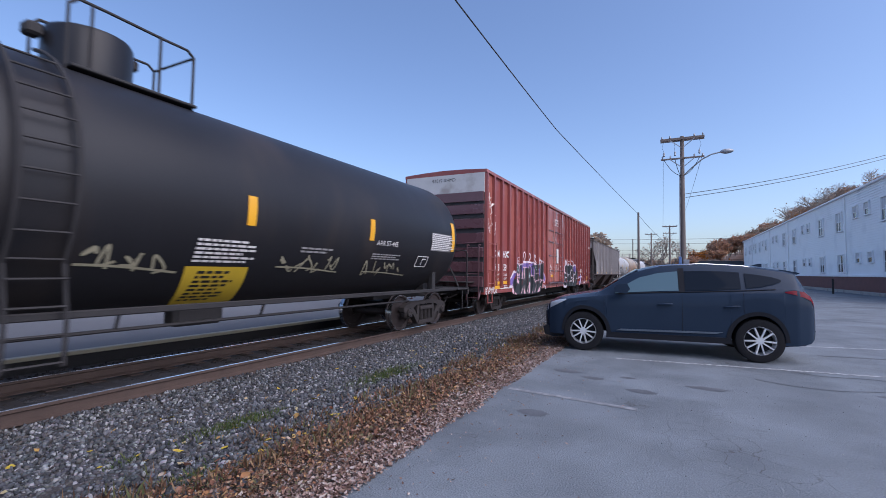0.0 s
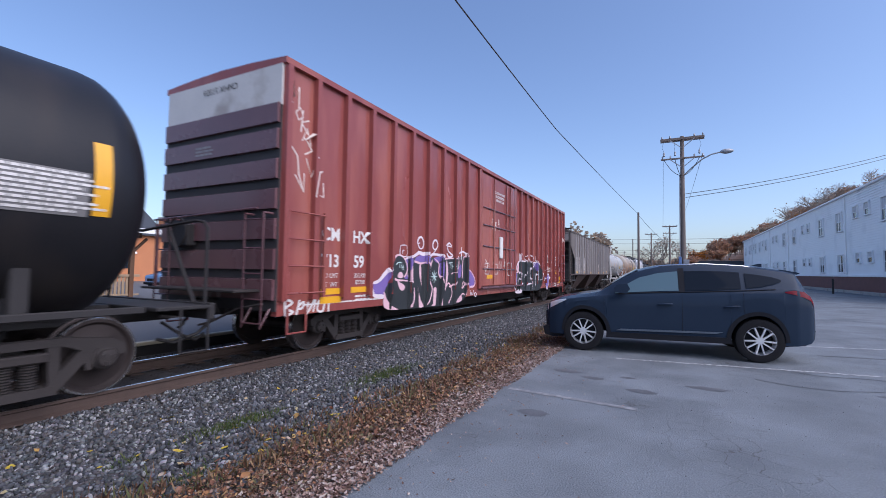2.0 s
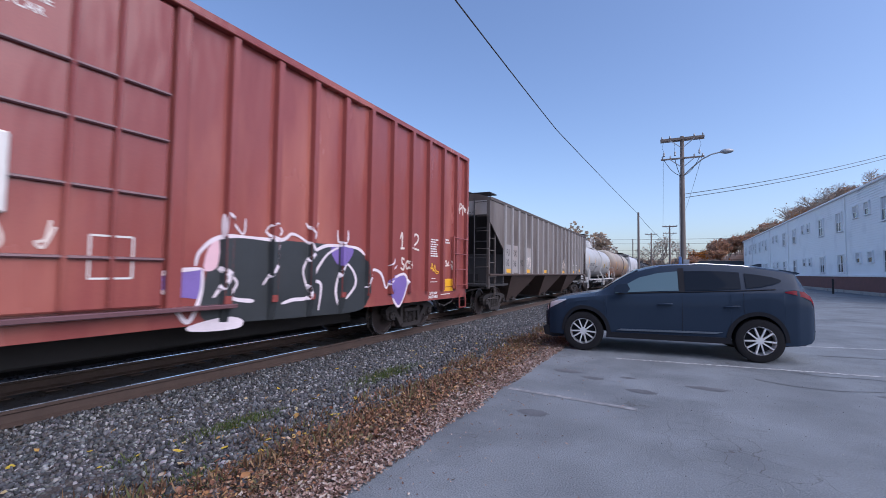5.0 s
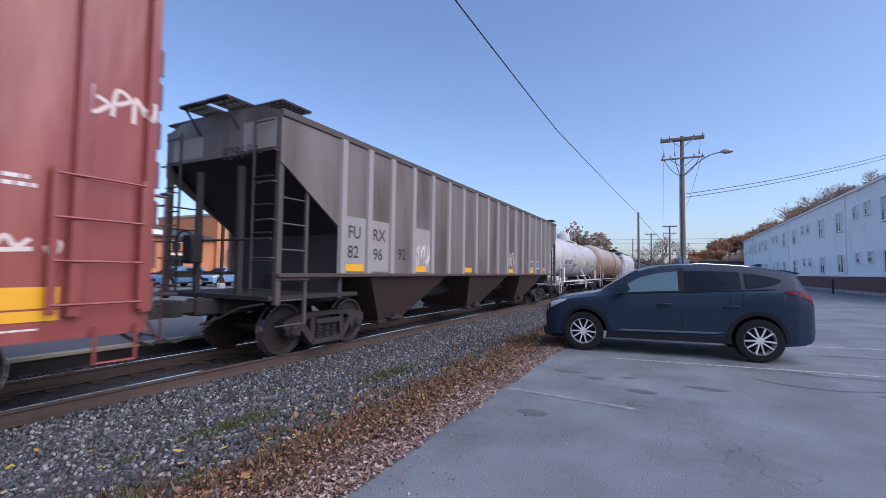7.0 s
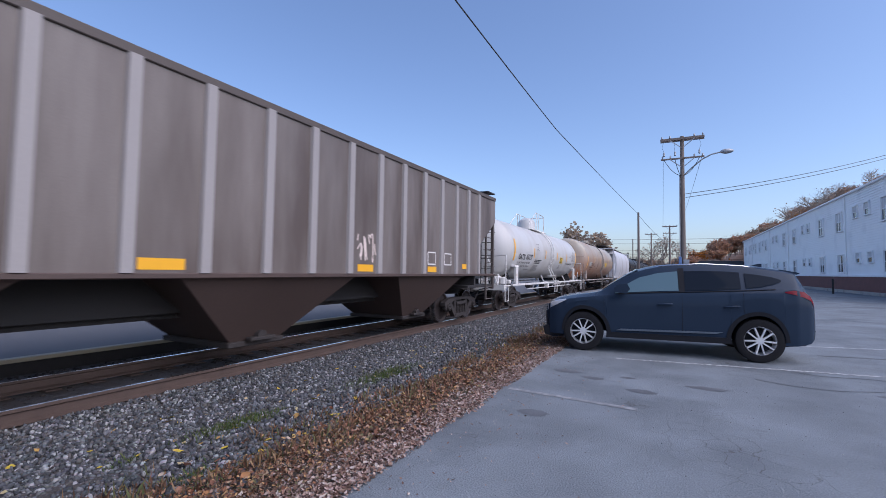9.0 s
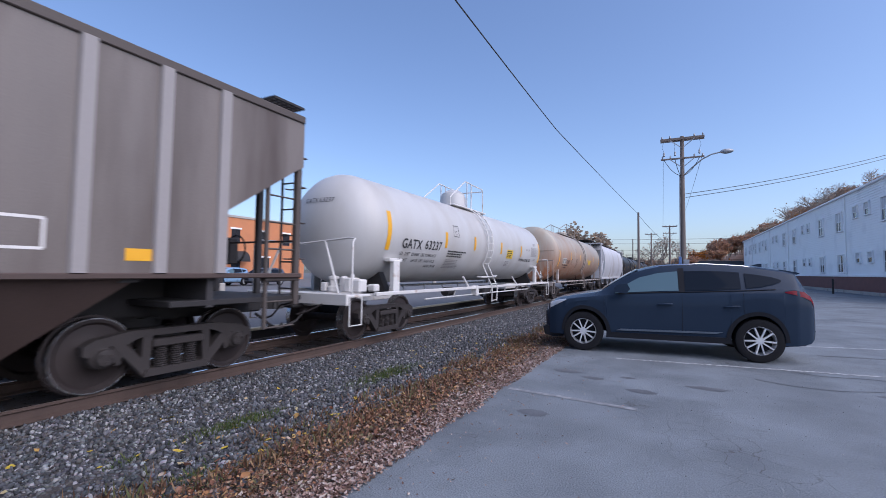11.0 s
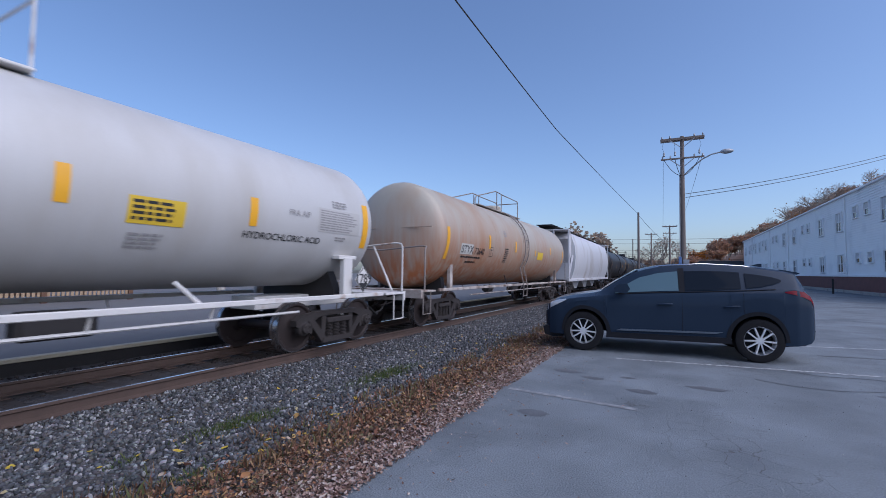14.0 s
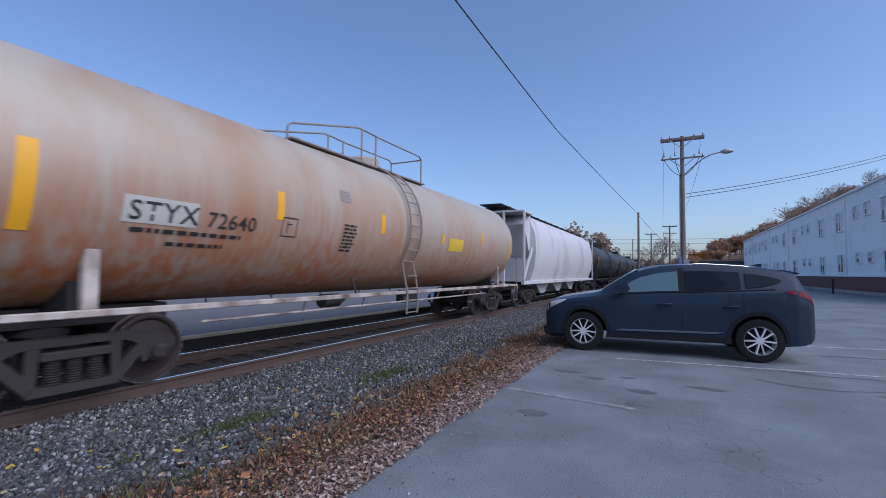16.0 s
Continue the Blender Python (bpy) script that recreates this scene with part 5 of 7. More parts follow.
def piece_one(car, flat):
    """The large piece: dark letters with pink outlines, violet shade and a pale band along the top."""
    a = Sprayer(car, flat(16.3, 0.8))
    a.fill(SPRAY_VIOLET, 0.001, (-0.46, 0.39), (-0.33, 0.2), (0.02, 0.17), (0.11, 0.27), (0.22, 0.74), (0.03, 0.65), (-0.17, 0.51), (-0.39, 0.46))
    a.fill(SPRAY_BLACK, 0.0015, (0.06, -0.08), (0.04, 0.27), (0.15, 0.42), (0.26, 0.55), (0.22, 0.82), (0.35, 1.02), (0.63, 1.1), (0.84, 0.99), (1.3, 1.05), (1.92, 1.07), (2.69, 1.08), (3.58, 1.12), (4.24, 1.18), (4.34, 0.89), (4.31, 0.36), (4.28, 0.03), (3.63, -0.19), (1.97, -0.18), (0.94, -0.16))
    a.fill(SPRAY_VIOLET, 0.003, (0.87, 0.97), (1.03, 1.03), (1.05, 0.89), (0.95, 0.71))
    a.fill(SPRAY_VIOLET, 0.003, (1.25, 0.97), (1.47, 1.1), (1.85, 1.1), (2, 0.97), (1.89, 0.89), (1.53, 0.94))
    a.fill(SPRAY_VIOLET, 0.003, (2.2, 1.05), (2.6, 1.12), (2.57, 1), (2.4, 0.94))
    a.fill(SPRAY_VIOLET, 0.003, (0.81, 0.56), (0.95, 0.64), (0.96, 0.53))
    a.fill(SPRAY_VIOLET, 0.003, (2.51, 0.9), (2.65, 0.95), (2.64, 0.69), (2.56, 0.54))
    a.fill(SPRAY_VIOLET, 0.003, (4.32, 0.73), (4.52, 0.73), (4.84, 0.5), (4.8, 0.32), (4.47, 0.27), (4.36, 0.31))
    a.fill(SPRAY_VIOLET, 0.003, (3.7, 0.78), (3.87, 0.93), (3.88, 0.61), (3.69, 0.54))
    a.fill(SPRAY_PINK, 0.0035, (0.54, 0.61), (0.61, 0.69), (0.7, 0.69), (0.77, 0.61), (0.72, 0.56), (0.59, 0.56))
    a.fill(SPRAY_PINK, 0.0035, (0.53, 0.5), (0.64, 0.46), (0.82, 0.39), (0.84, 0.31), (0.72, 0.27), (0.6, 0.35))
    a.fill(SPRAY_PINK, 0.0035, (1.53, 0.94), (1.47, 0.78), (1.52, 0.55), (1.62, 0.35), (1.57, 0.55), (1.57, 0.81))
    a.fill(SPRAY_PINK, 0.0035, (1.41, 0.35), (1.57, 0.03), (1.72, -0.15), (1.49, -0.15), (1.55, 0))
    a.fill(SPRAY_PINK, 0.0035, (2.01, 0.86), (2.17, 1.03), (2.03, 0.76), (1.97, 0.51))
    a.fill(SPRAY_PINK, 0.0035, (2.22, 0.27), (2.38, 0.28), (2.36, 0.02), (2.33, -0.16), (2.12, -0.15), (2.29, -0.04))
    a.fill(SPRAY_PINK, 0.0035, (2.92, 1.05), (3.04, 0.77), (2.99, 0.41), (2.86, 0.17), (2.9, 0.45), (2.96, 0.77))
    a.fill(SPRAY_PINK, 0.0035, (0.96, 0.68), (1.04, 0.84), (1.05, 0.48), (0.98, 0.49))
    a.fill(SPRAY_PINK, 0.0035, (3.57, -0.15), (3.85, 0.03), (3.97, -0.08), (3.8, -0.15))
    a.fill(SPRAY_PINK, 0.0035, (1.06, -0.12), (1.2, -0.05), (1.22, -0.13))
    a.fill(SPRAY_PINK, 0.0035, (2.68, -0.18), (2.72, 0.03), (2.76, -0.17))
    a.fill(SPRAY_PINK, 0.0035, (3.06, -0.14), (3.17, -0.05), (3.15, -0.15))
    a.fill(SPRAY_PINK, 0.0035, (0.04, 0.27), (0.01, 0.2), (0.06, -0.08), (0.59, -0.15), (0.34, -0.05), (0.13, 0.11))
    a.line(SPRAY_PALE, 0.085, (-0.39, 0.46), (-0.17, 0.51), (0.03, 0.65), (0.22, 0.77))
    a.line(SPRAY_PALE, 0.09, (-0.45, 0.42), (-0.38, 0.3), (-0.31, 0.2), (0.02, 0.17))
    a.line(SPRAY_PINK, 0.045, (0.38, 0.93), (0.43, 1.03), (0.57, 1.08), (0.75, 1.04), (0.89, 0.91), (0.94, 0.77), (0.89, 0.65), (0.79, 0.58))
    a.line(SPRAY_PINK, 0.045, (0.39, 0.56), (0.53, 0.51), (0.82, 0.5), (1.06, 0.47), (1.19, 0.38), (1.27, 0.19), (1.24, -0.02), (1.09, -0.12))
    a.line(SPRAY_PALE, 0.075, (0.84, 0.99), (1.03, 1.06), (1.29, 1.1), (1.46, 1.17), (1.65, 1.14), (1.84, 1.16), (1.99, 1.07), (2.13, 1.15), (2.52, 1.15), (2.69, 1.1))
    a.line(SPRAY_PINK, 0.042, (1.12, 0.74), (1.14, 0.89), (1.22, 0.95), (1.54, 0.91), (1.85, 0.91), (1.87, 0.51))
    a.line(SPRAY_PINK, 0.042, (1.99, 0.9), (1.95, 0.61), (2.07, 0.4), (2.15, 0.26), (2.03, -0.02), (1.87, -0.13))
    a.line(SPRAY_PINK, 0.042, (2.24, 1.05), (2.49, 0.92), (2.48, 0.69), (2.63, 0.46), (2.73, 0.22), (2.71, -0.17))
    a.line(SPRAY_PINK, 0.042, (2.74, 1), (2.92, 1.07), (3.47, 1.09), (3.69, 1.14), (3.7, 0.87), (3.59, 0.69))
    a.line(SPRAY_PINK, 0.042, (3.22, 0.65), (3.54, 0.71), (3.49, 0.48), (3.24, 0.31), (3.09, 0.32))
    a.line(SPRAY_PINK, 0.042, (2.9, 0.29), (3.09, 0.4), (3.3, 0.14), (3.11, -0.13))
    a.line(SPRAY_PINK, 0.045, (3.95, 0.51), (3.99, 1.07), (4.17, 1.17), (4.33, 1.16), (4.3, 0.6), (4.2, 0.37), (4.01, 0.42), (3.96, 0.24), (4.2, 0.37), (4.31, 0.22), (4.22, 0.03), (3.97, 0.07), (3.63, -0.16))
    a.line(SPRAY_PINK, 0.05, (4.32, 0.75), (4.52, 0.75), (4.87, 0.5), (4.83, 0.29), (4.47, 0.26))
    a.line(SPRAY_PALE, 0.042, (1.37, 1.38), (1.42, 1.51), (1.57, 1.55), (1.67, 1.42), (1.61, 1.29), (1.49, 1.28), (1.41, 1.37), (1.48, 1.41))
    a.line(SPRAY_PALE, 0.042, (2.13, 1.15), (2.36, 1.32), (2.41, 1.44), (2.3, 1.53), (2.17, 1.47), (2.15, 1.34), (2.27, 1.28), (2.39, 1.35))
    a.line(SPRAY_PALE, 0.042, (2.9, 1.42), (3.09, 1.5), (3.22, 1.41), (2.97, 1.41), (3.05, 1.27), (3.31, 1.16), (3.06, 1.12), (2.94, 1.22))
    a.line(SPRAY_PALE, 0.042, (3.88, 1.43), (3.87, 1.06))
    a.line(SPRAY_PALE, 0.042, (3.72, 1.24), (3.92, 1.3), (4.1, 1.28), (4.15, 1.19))
    a.line(SPRAY_MINT, 0.026, (0.47, 0.86), (0.56, 0.91), (0.71, 0.9))
    a.line(SPRAY_MINT, 0.026, (0.6, 0.89), (0.62, 0.79))
    a.line(SPRAY_MINT, 0.026, (0.69, 0.87), (0.71, 0.74))
    a.line(SPRAY_MINT, 0.026, (0.7, 0.8), (0.77, 0.81))
    a.line(SPRAY_MINT, 0.026, (0.75, 0.87), (0.78, 0.74))
    a.line(SPRAY_MINT, 0.026, (3.06, 0.95), (3.31, 0.97))
    a.line(SPRAY_MINT, 0.026, (3.18, 0.96), (3.22, 0.79))
    a.line(SPRAY_MINT, 0.026, (3.29, 0.93), (3.29, 0.78))
    a.line(SPRAY_MINT, 0.026, (3.3, 0.85), (3.41, 0.87))
    a.line(SPRAY_MINT, 0.026, (3.4, 0.93), (3.42, 0.78))
    a.line(SPRAY_PALE, 0.026, (4.55, 0.16), (4.57, 0.01), (4.65, 0.1), (4.67, 0))
    a.line(SPRAY_PALE, 0.026, (4.69, 0), (4.79, 0.14), (4.84, -0.01))
    a.line(SPRAY_PALE, 0.026, (4.91, 0.09), (5.02, 0.03), (4.95, -0.05), (4.85, 0.02), (4.94, 0.08))
    a.line(SPRAY_PALE, 0.026, (0.63, 1.3), (0.89, 1.3), (0.89, 1.07), (0.63, 1.08), (0.63, 1.3))
    a.line(SPRAY_PALE, 0.026, (0.73, 1.11), (0.73, 1.19), (0.78, 1.19))
    for g in range(4):
        a.line(SPRAY_MINT, 0.028, (2.24 - 0.16 * math.cos(g * 0.785), 0.58 - 0.16 * math.sin(g * 0.785)), (2.24 + 0.16 * math.cos(g * 0.785), 0.58 + 0.16 * math.sin(g * 0.785)))
    a.done("sprayed dark letters with pink outlines")


def piece_two(car, flat):
    """The second piece, nearer the far end of the car."""
    a = Sprayer(car, flat(25.5, 0.9))
    a.fill(SPRAY_VIOLET, 0.001, (-0.83, 0.47), (-0.6, 0.57), (-0.16, 0.62), (-0.15, 0.26), (-0.31, 0.24), (-0.55, 0.3))
    a.fill(SPRAY_BLACK, 0.0015, (-0.13, -0.02), (-0.14, 0.24), (-0.06, 0.65), (0.05, 0.97), (0.18, 1.06), (1.06, 1.08), (1.86, 1.08), (2.93, 1.09), (3.3, 0.89), (3.4, 0.34), (3.26, -0.14), (1.9, -0.17), (0.22, -0.12))
    a.fill(SPRAY_VIOLET, 0.003, (4.21, 0.47), (4.75, 0.55), (4.91, 0.31), (4.59, -0.17), (4.31, 0.02), (4.13, 0.33))
    a.fill(SPRAY_PALE, 0.003, (-0.3, -0.12), (0.22, -0.04), (0.5, -0.11), (0.41, -0.22), (-0.21, -0.2))
    a.fill(SPRAY_PINK, 0.003, (-0.12, 0.6), (-0.07, 0.89), (0.09, 1.01), (0.07, 0.65))
    a.fill(SPRAY_VIOLET, 0.003, (2.31, 1.03), (2.93, 1.05), (2.79, 0.78), (2.52, 0.71))
    a.line(SPRAY_PALE, 0.05, (-0.24, 0.65), (-0.17, 0.86), (0.18, 1.07), (1.12, 1.08), (1.39, 1.2), (1.74, 1.07), (1.87, 0.95), (2.24, 1.06), (3, 1.06), (3.3, 0.93))
    a.line(SPRAY_PALE, 0.05, (-0.16, 0.62), (-0.6, 0.57), (-0.85, 0.45), (-0.63, 0.32), (-0.47, 0.1), (-0.3, -0.06), (-0.15, 0.29), (-0.14, 0.62))
    a.line(SPRAY_PALE, 0.05, (0.03, 0.23), (0.2, 0.49), (0.1, 0.63), (0.38, 0.44), (0.3, 0.22), (0.68, 0.15))
    a.line(SPRAY_PALE, 0.05, (0.83, 0.38), (1.02, 0.66), (1.12, 1.01))
    a.line(SPRAY_PALE, 0.05, (1.2, 0.08), (1.42, 0.13), (1.77, 0.18), (1.64, 0.61), (1.87, 0.95))
    a.line(SPRAY_PALE, 0.05, (2.02, -0.08), (2.07, 0.36), (1.88, 0.48), (2.18, 0.87), (2.51, 1.04))
    a.line(SPRAY_PALE, 0.05, (2.54, -0.04), (2.46, 0.29), (2.65, 0.74), (2.94, 0.61), (3.02, 0.34), (2.74, 0.08))
    a.line(SPRAY_PALE, 0.05, (3.32, 0.27), (3.55, 0.62), (3.87, 0.55), (4.05, 0.25), (4.21, 0.4), (4.75, 0.55), (4.91, 0.31), (4.59, -0.17), (4.31, 0.02))
    a.line(SPRAY_PALE, 0.035, (0.13, 1.08), (0.17, 1.38), (0.45, 1.12), (0.49, 1.35))
    a.line(SPRAY_PALE, 0.035, (0.85, 1.2), (1, 1.33), (1.17, 1.22), (1.01, 1.1), (0.85, 1.2))
    a.line(SPRAY_PALE, 0.035, (1.67, 1.41), (1.83, 1.26), (1.97, 1.44))
    a.line(SPRAY_PALE, 0.035, (1.83, 1.26), (1.81, 1.14))
    a.line(SPRAY_PALE, 0.035, (2.47, 1.36), (2.51, 1.14), (2.75, 1.16), (2.77, 1.38))
    a.line(SPRAY_PALE, 0.035, (4.12, 0.73), (4.38, 0.88), (4.3, 0.62), (4.47, 0.74))
    a.done("sprayed dark letters with pale outlines and violet shade")


def hopper_car():
    yc, half = 44.75, 9.2
    c = new_car("covered_hopper", yc, "weathered grey covered hopper car with pale ribs", "hopper car")
    S, zt, zs = 1.50, 4.0, 1.46
    side0 = 7.72
    # side sheets: full height between the bays, cut away under the sloping ends
    for sd in (-1, 1):
        x = sd * S
        s = Shape().prism([(-half, zt), (half, zt), (half, zt - 0.78), (half - 0.12, zt - 0.84), (side0 + 0.06, 2.30), (side0 + 0.06, zs), (-side0 - 0.06, zs), (-side0 - 0.06, 2.30), (-half + 0.12, zt - 0.84), (-half, zt - 0.78)], "x", x - 0.02, x + 0.02)
        part("side_sheet", s, HOP_GREY, c, "stained grey side sheet")
        part("side_sill", Shape().box(x - 0.06, x + 0.06, -half, half, zs - 0.07, zs, 0.012), HOP_BAY, c)
        part("top_chord", Shape().box(x - 0.05, x + 0.05, -half, half, zt - 0.04, zt + 0.08, 0.012), HOP_POST, c)
    post = Shape().prism([(0.0, -0.09), (0.075, -0.07), (0.075, 0.07), (0.0, 0.09)], "z", zs, zt - 0.03).mesh("rib", HOP_RIB)
    rows = [q - yc for q in (37.03, 37.83, 38.65, 39.55, 40.47, 41.41, 42.34, 43.29, 44.28)]
    for sd in (-1, 1):
        for y in rows + [-q for q in reversed(rows)]:
            q = child("rib", post, c, sd * S, y)
            if sd < 0:
                q.rotation_euler = (0, 0, math.pi)
    part("roof", Shape().prism([(-S, zt + 0.05), (S, zt + 0.05), (1.1, zt + 0.19), (0, zt + 0.24), (-1.1, zt + 0.19)], "y", -half, half), HOP_GREY, c, "grey roof sheet")
    # running board of open grating
    for a, b, w in ((-0.62, -0.12, 1), (0.12, 0.62, 1)):
        g = Shape()
        for x in [a + (b - a) * i / 5 for i in range(6)]:
            g.box(x - 0.012, x + 0.012, -half - 0.34, half + 0.34, zt + 0.30, zt + 0.34)
        for j in range(91):
            y = -half - 0.34 + (2 * half + 0.68) * j / 90
            g.box(a, b, y - 0.012, y + 0.012, zt + 0.302, zt + 0.338)
        part("running_board", g, UNDER, c, "open steel grating running board")
    for j in range(9):
        y = -half + 0.4 + j * 2.0
        part("board_bracket", Shape().bar((-1.0, y, zt + 0.28), (1.0, y, zt + 0.28), 0.06, 0.05), UNDER, c)
    part("hatch", Shape().box(-0.30, 0.30, -half + 1.2, half - 1.2, zt + 0.20, zt + 0.31, 0.04), HOP_GREY, c)
    for d in (-1, 1):
        y = d * half
        e0, e1 = sorted((y, y - d * 0.04))
        part("end_sheet", Shape().box(-S, S, e0, e1, zt - 0.56, zt + 0.05), HOP_GREY, c, "pale grey end sheet")
        part("end_patch", Shape().box(-1.30, -0.45, *sorted((y, y + d * 0.004)), zt - 0.50, zt - 0.12), HOP_RIB, c, "pale worn paint patch")
        part("end_patch", Shape().box(0.62, 1.40, *sorted((y, y + d * 0.004)), zt - 0.52, zt - 0.04), HOP_RIB, c, "pale worn paint patch")
        # slope sheet
        s = Shape().prism([(y - d * 0.05, zt - 0.56), (d * (side0 - 1.0), 1.35), (d * (side0 - 1.2), 1.35), (y - d * 0.05, zt - 0.34)], "x", -S + 0.03, S - 0.03)
        part("slope_sheet", s, HOP_DARK, c, "dark sloping end sheet")
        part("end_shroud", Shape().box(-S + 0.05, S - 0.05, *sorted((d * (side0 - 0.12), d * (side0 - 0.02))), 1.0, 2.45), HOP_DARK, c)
        part("shear_plate", Shape().box(-1.45, 1.45, *sorted((d * (side0 - 0.6), y + d * 0.1)), 1.02, 1.10, 0.01), UNDER, c)
        for sd in (-1, 1):
            x = sd * (S - 0.05)
            part("corner_post", Shape().box(x - 0.05, x + 0.05, *sorted((y - d * 0.10, y)), 0.95, zt - 0.02, 0.012), HOP_POST, c)
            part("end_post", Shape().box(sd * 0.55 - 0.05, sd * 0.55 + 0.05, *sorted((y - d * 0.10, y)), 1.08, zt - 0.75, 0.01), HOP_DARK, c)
            part("ladder_rail", Shape().box(x - 0.03, x + 0.03, *sorted((y - d * 0.62, y - d * 0.68)), 0.6, 3.05, 0.01), HOP_POST, c)
            for z in (0.62, 1.02, 1.42, 1.84, 2.26, 2.68):
                rung("ladder_rung", [(x, y - d * 0.05, z), (x, y - d * 0.65, z)], 0.015, HOP_POST, c)
            for z in (1.2, 1.65, 2.1, 2.55, 3.0, 3.45, 3.9):
                rung("end_rung", [(sd * 1.42, y + d * 0.06, z), (sd * 0.98, y + d * 0.06, z)], 0.014, HOP_DARK, c)
            rung("end_ladder_rail", [(sd * 0.98, y + d * 0.06, 1.1), (sd * 0.98, y + d * 0.06, 4.0)], 0.022, HOP_DARK, c)
            part("sill_step", Shape().box(x - 0.06, x + 0.06, *sorted((y - d * 0.7, y)), zs - 0.12, zs - 0.02, 0.01), HOP_POST, c)
            rung("board_brace", [(sd * 0.5, y, zt - 0.12), (sd * 0.5, y + d * 0.32, zt + 0.30)], 0.02, UNDER, c)
        part("board_end", Shape().box(-0.62, 0.62, *sorted((y + d * 0.28, y + d * 0.34)), zt + 0.29, zt + 0.34), UNDER, c)
        cross = Shape()
        for k in range(7):
            w = y - d * (0.02 + 0.10 * k)
            cross.box(-1.50, 1.50, w - 0.012, w + 0.012, zt + 0.20, zt + 0.24)
        for k in range(31):
            cross.box(-1.50 + 0.1 * k - 0.010, -1.50 + 0.1 * k + 0.010, *sorted((y, y - d * 0.64)), zt + 0.202, zt + 0.238)
        part("crosswalk", cross, UNDER, c, "open steel grating crosswalk over the end")
        for sd in (-1, 1):
            for z in (1.7, 2.3, 2.9, 3.4):
                rung("grab_iron", [(sd * 1.48, y + d * 0.02, z), (sd * 1.48, y + d * 0.11, z), (sd * 1.10, y + d * 0.11, z), (sd * 1.10, y + d * 0.02, z)], 0.012, HOP_POST, c)
        rung("end_rail", [(-1.4, y + d * 0.05, 2.0), (1.4, y + d * 0.05, 2.0)], 0.018, HOP_DARK, c)
        part("brake_wheel", Shape().lathe([(0.26, 0.0), (0.28, 0.02 * d), (0.26, 0.04 * d), (0.24, 0.02 * d), (0.26, 0.0)], (-0.45, y + d * 0.25, 1.9), "y", 20, cap=False).box(-0.6, -0.3, *sorted((y, y + d * 0.22)), 1.6, 2.1, 0.03), UNDER, c)
        bogie(c, d * 7.5)
        coupler(c, d * (half + 0.05), d)
    # sill, plus an added dark box standing in for shade between the bays
    part("center_sill", Shape().box(-0.28, 0.28, -half, half, 0.76, 1.05).box(-0.5, 0.5, -side0, side0, 0.86, zs - 0.03), UNDER, c)
    # hopper bays
    bays = (-5.0, 0.0, 5.0)
    for k in bays:
        s = Shape()
        a, b = k - 1.72, k + 1.72
        s.add([(-1.46, a, zs - 0.07), (1.46, a, zs - 0.07), (1.46, b, zs - 0.07), (-1.46, b, zs - 0.07), (-0.80, k - 0.50, 0.36), (0.80, k - 0.50, 0.36), (0.80, k + 0.50, 0.36), (-0.80, k + 0.50, 0.36)],
              [(0, 1, 2, 3), (4, 7, 6, 5), (0, 4, 5, 1), (1, 5, 6, 2), (2, 6, 7, 3), (3, 7, 4, 0)])
        bay = part("hopper_bay", s, HOP_BAY, c, "brown tapered discharge hopper")
        part("outlet_gate", Shape().box(-0.86, 0.86, k - 0.56, k + 0.56, 0.27, 0.36, 0.015).lathe([(0.09, 0.0), (0.09, 0.14)], (0.82, k, 0.43), "x", 12).box(0.86, 1.0, k - 0.25, k + 0.25, 0.36, 0.42, 0.01), CAST, bay)
    flat = lambda y, z: (lambda u, w: (S + 0.024, y - yc + u, z + w))
    for y, w in ((37.11, 0.63), (37.91, 0.65), (39.70, 0.75)):
        part("stencil_panel", Shape().box(S + 0.015, S + 0.0235, y - yc, y - yc + w, 1.5, 2.55), HOP_RIB, c, "paler painted patch")
    for body, y, z in (("FU", 37.20, 2.14), ("RX", 37.98, 2.14), ("82", 37.20, 1.76), ("96", 38.00, 1.74), ("92", 38.92, 1.78)):
        letters(body, 0.34, INK, "lettering", c, flat(y, z), bold=0.004)
    for y, z, w in ((37.12, 1.5, 0.58), (39.7, 1.5, 0.5), (42.47, 1.5, 0.56), (46.48, 1.5, 0.5), (49.26, 1.5, 0.45), (51.3, 1.6, 0.4)):
        part("reflective_strip", Shape().box(S + 0.016, S + 0.025, y - yc, y - yc + w, z, z + 0.14), YELLOW, c, "yellow reflective strip")
    tag = Shape()
    rng = random.Random(5)
    for y, z, hh in ((46.3, 1.66, 0.6), (39.6, 1.66, 0.5)):
        p = flat(y, z)
        for i in range(9):
            u = 0.12 + i * 0.08
            ribbon(tag, curve([(u + rng.uniform(-0.05, 0.08), rng.uniform(0, hh)) for _ in range(3)]), 0.03, p)
    part("spray_tag", tag, SPRAY_WHITE, c, "pale scrawled tags")
    for y in (49.26, 50.16):
        box = Shape()
        p = flat(y, 1.7)
        for q in ([(0, 0), (0.4, 0)], [(0, 0.3), (0.4, 0.3)], [(0, 0), (0, 0.3)], [(0.4, 0), (0.4, 0.3)]):
            ribbon(box, q, 0.03, p)
        part("stencil_box", box, WHITE_INK, c)
    letters("829692", 0.3, INK, "lettering", c, lambda u, w: (0.1 + u, -half - 0.004, zt - 0.62 + w))


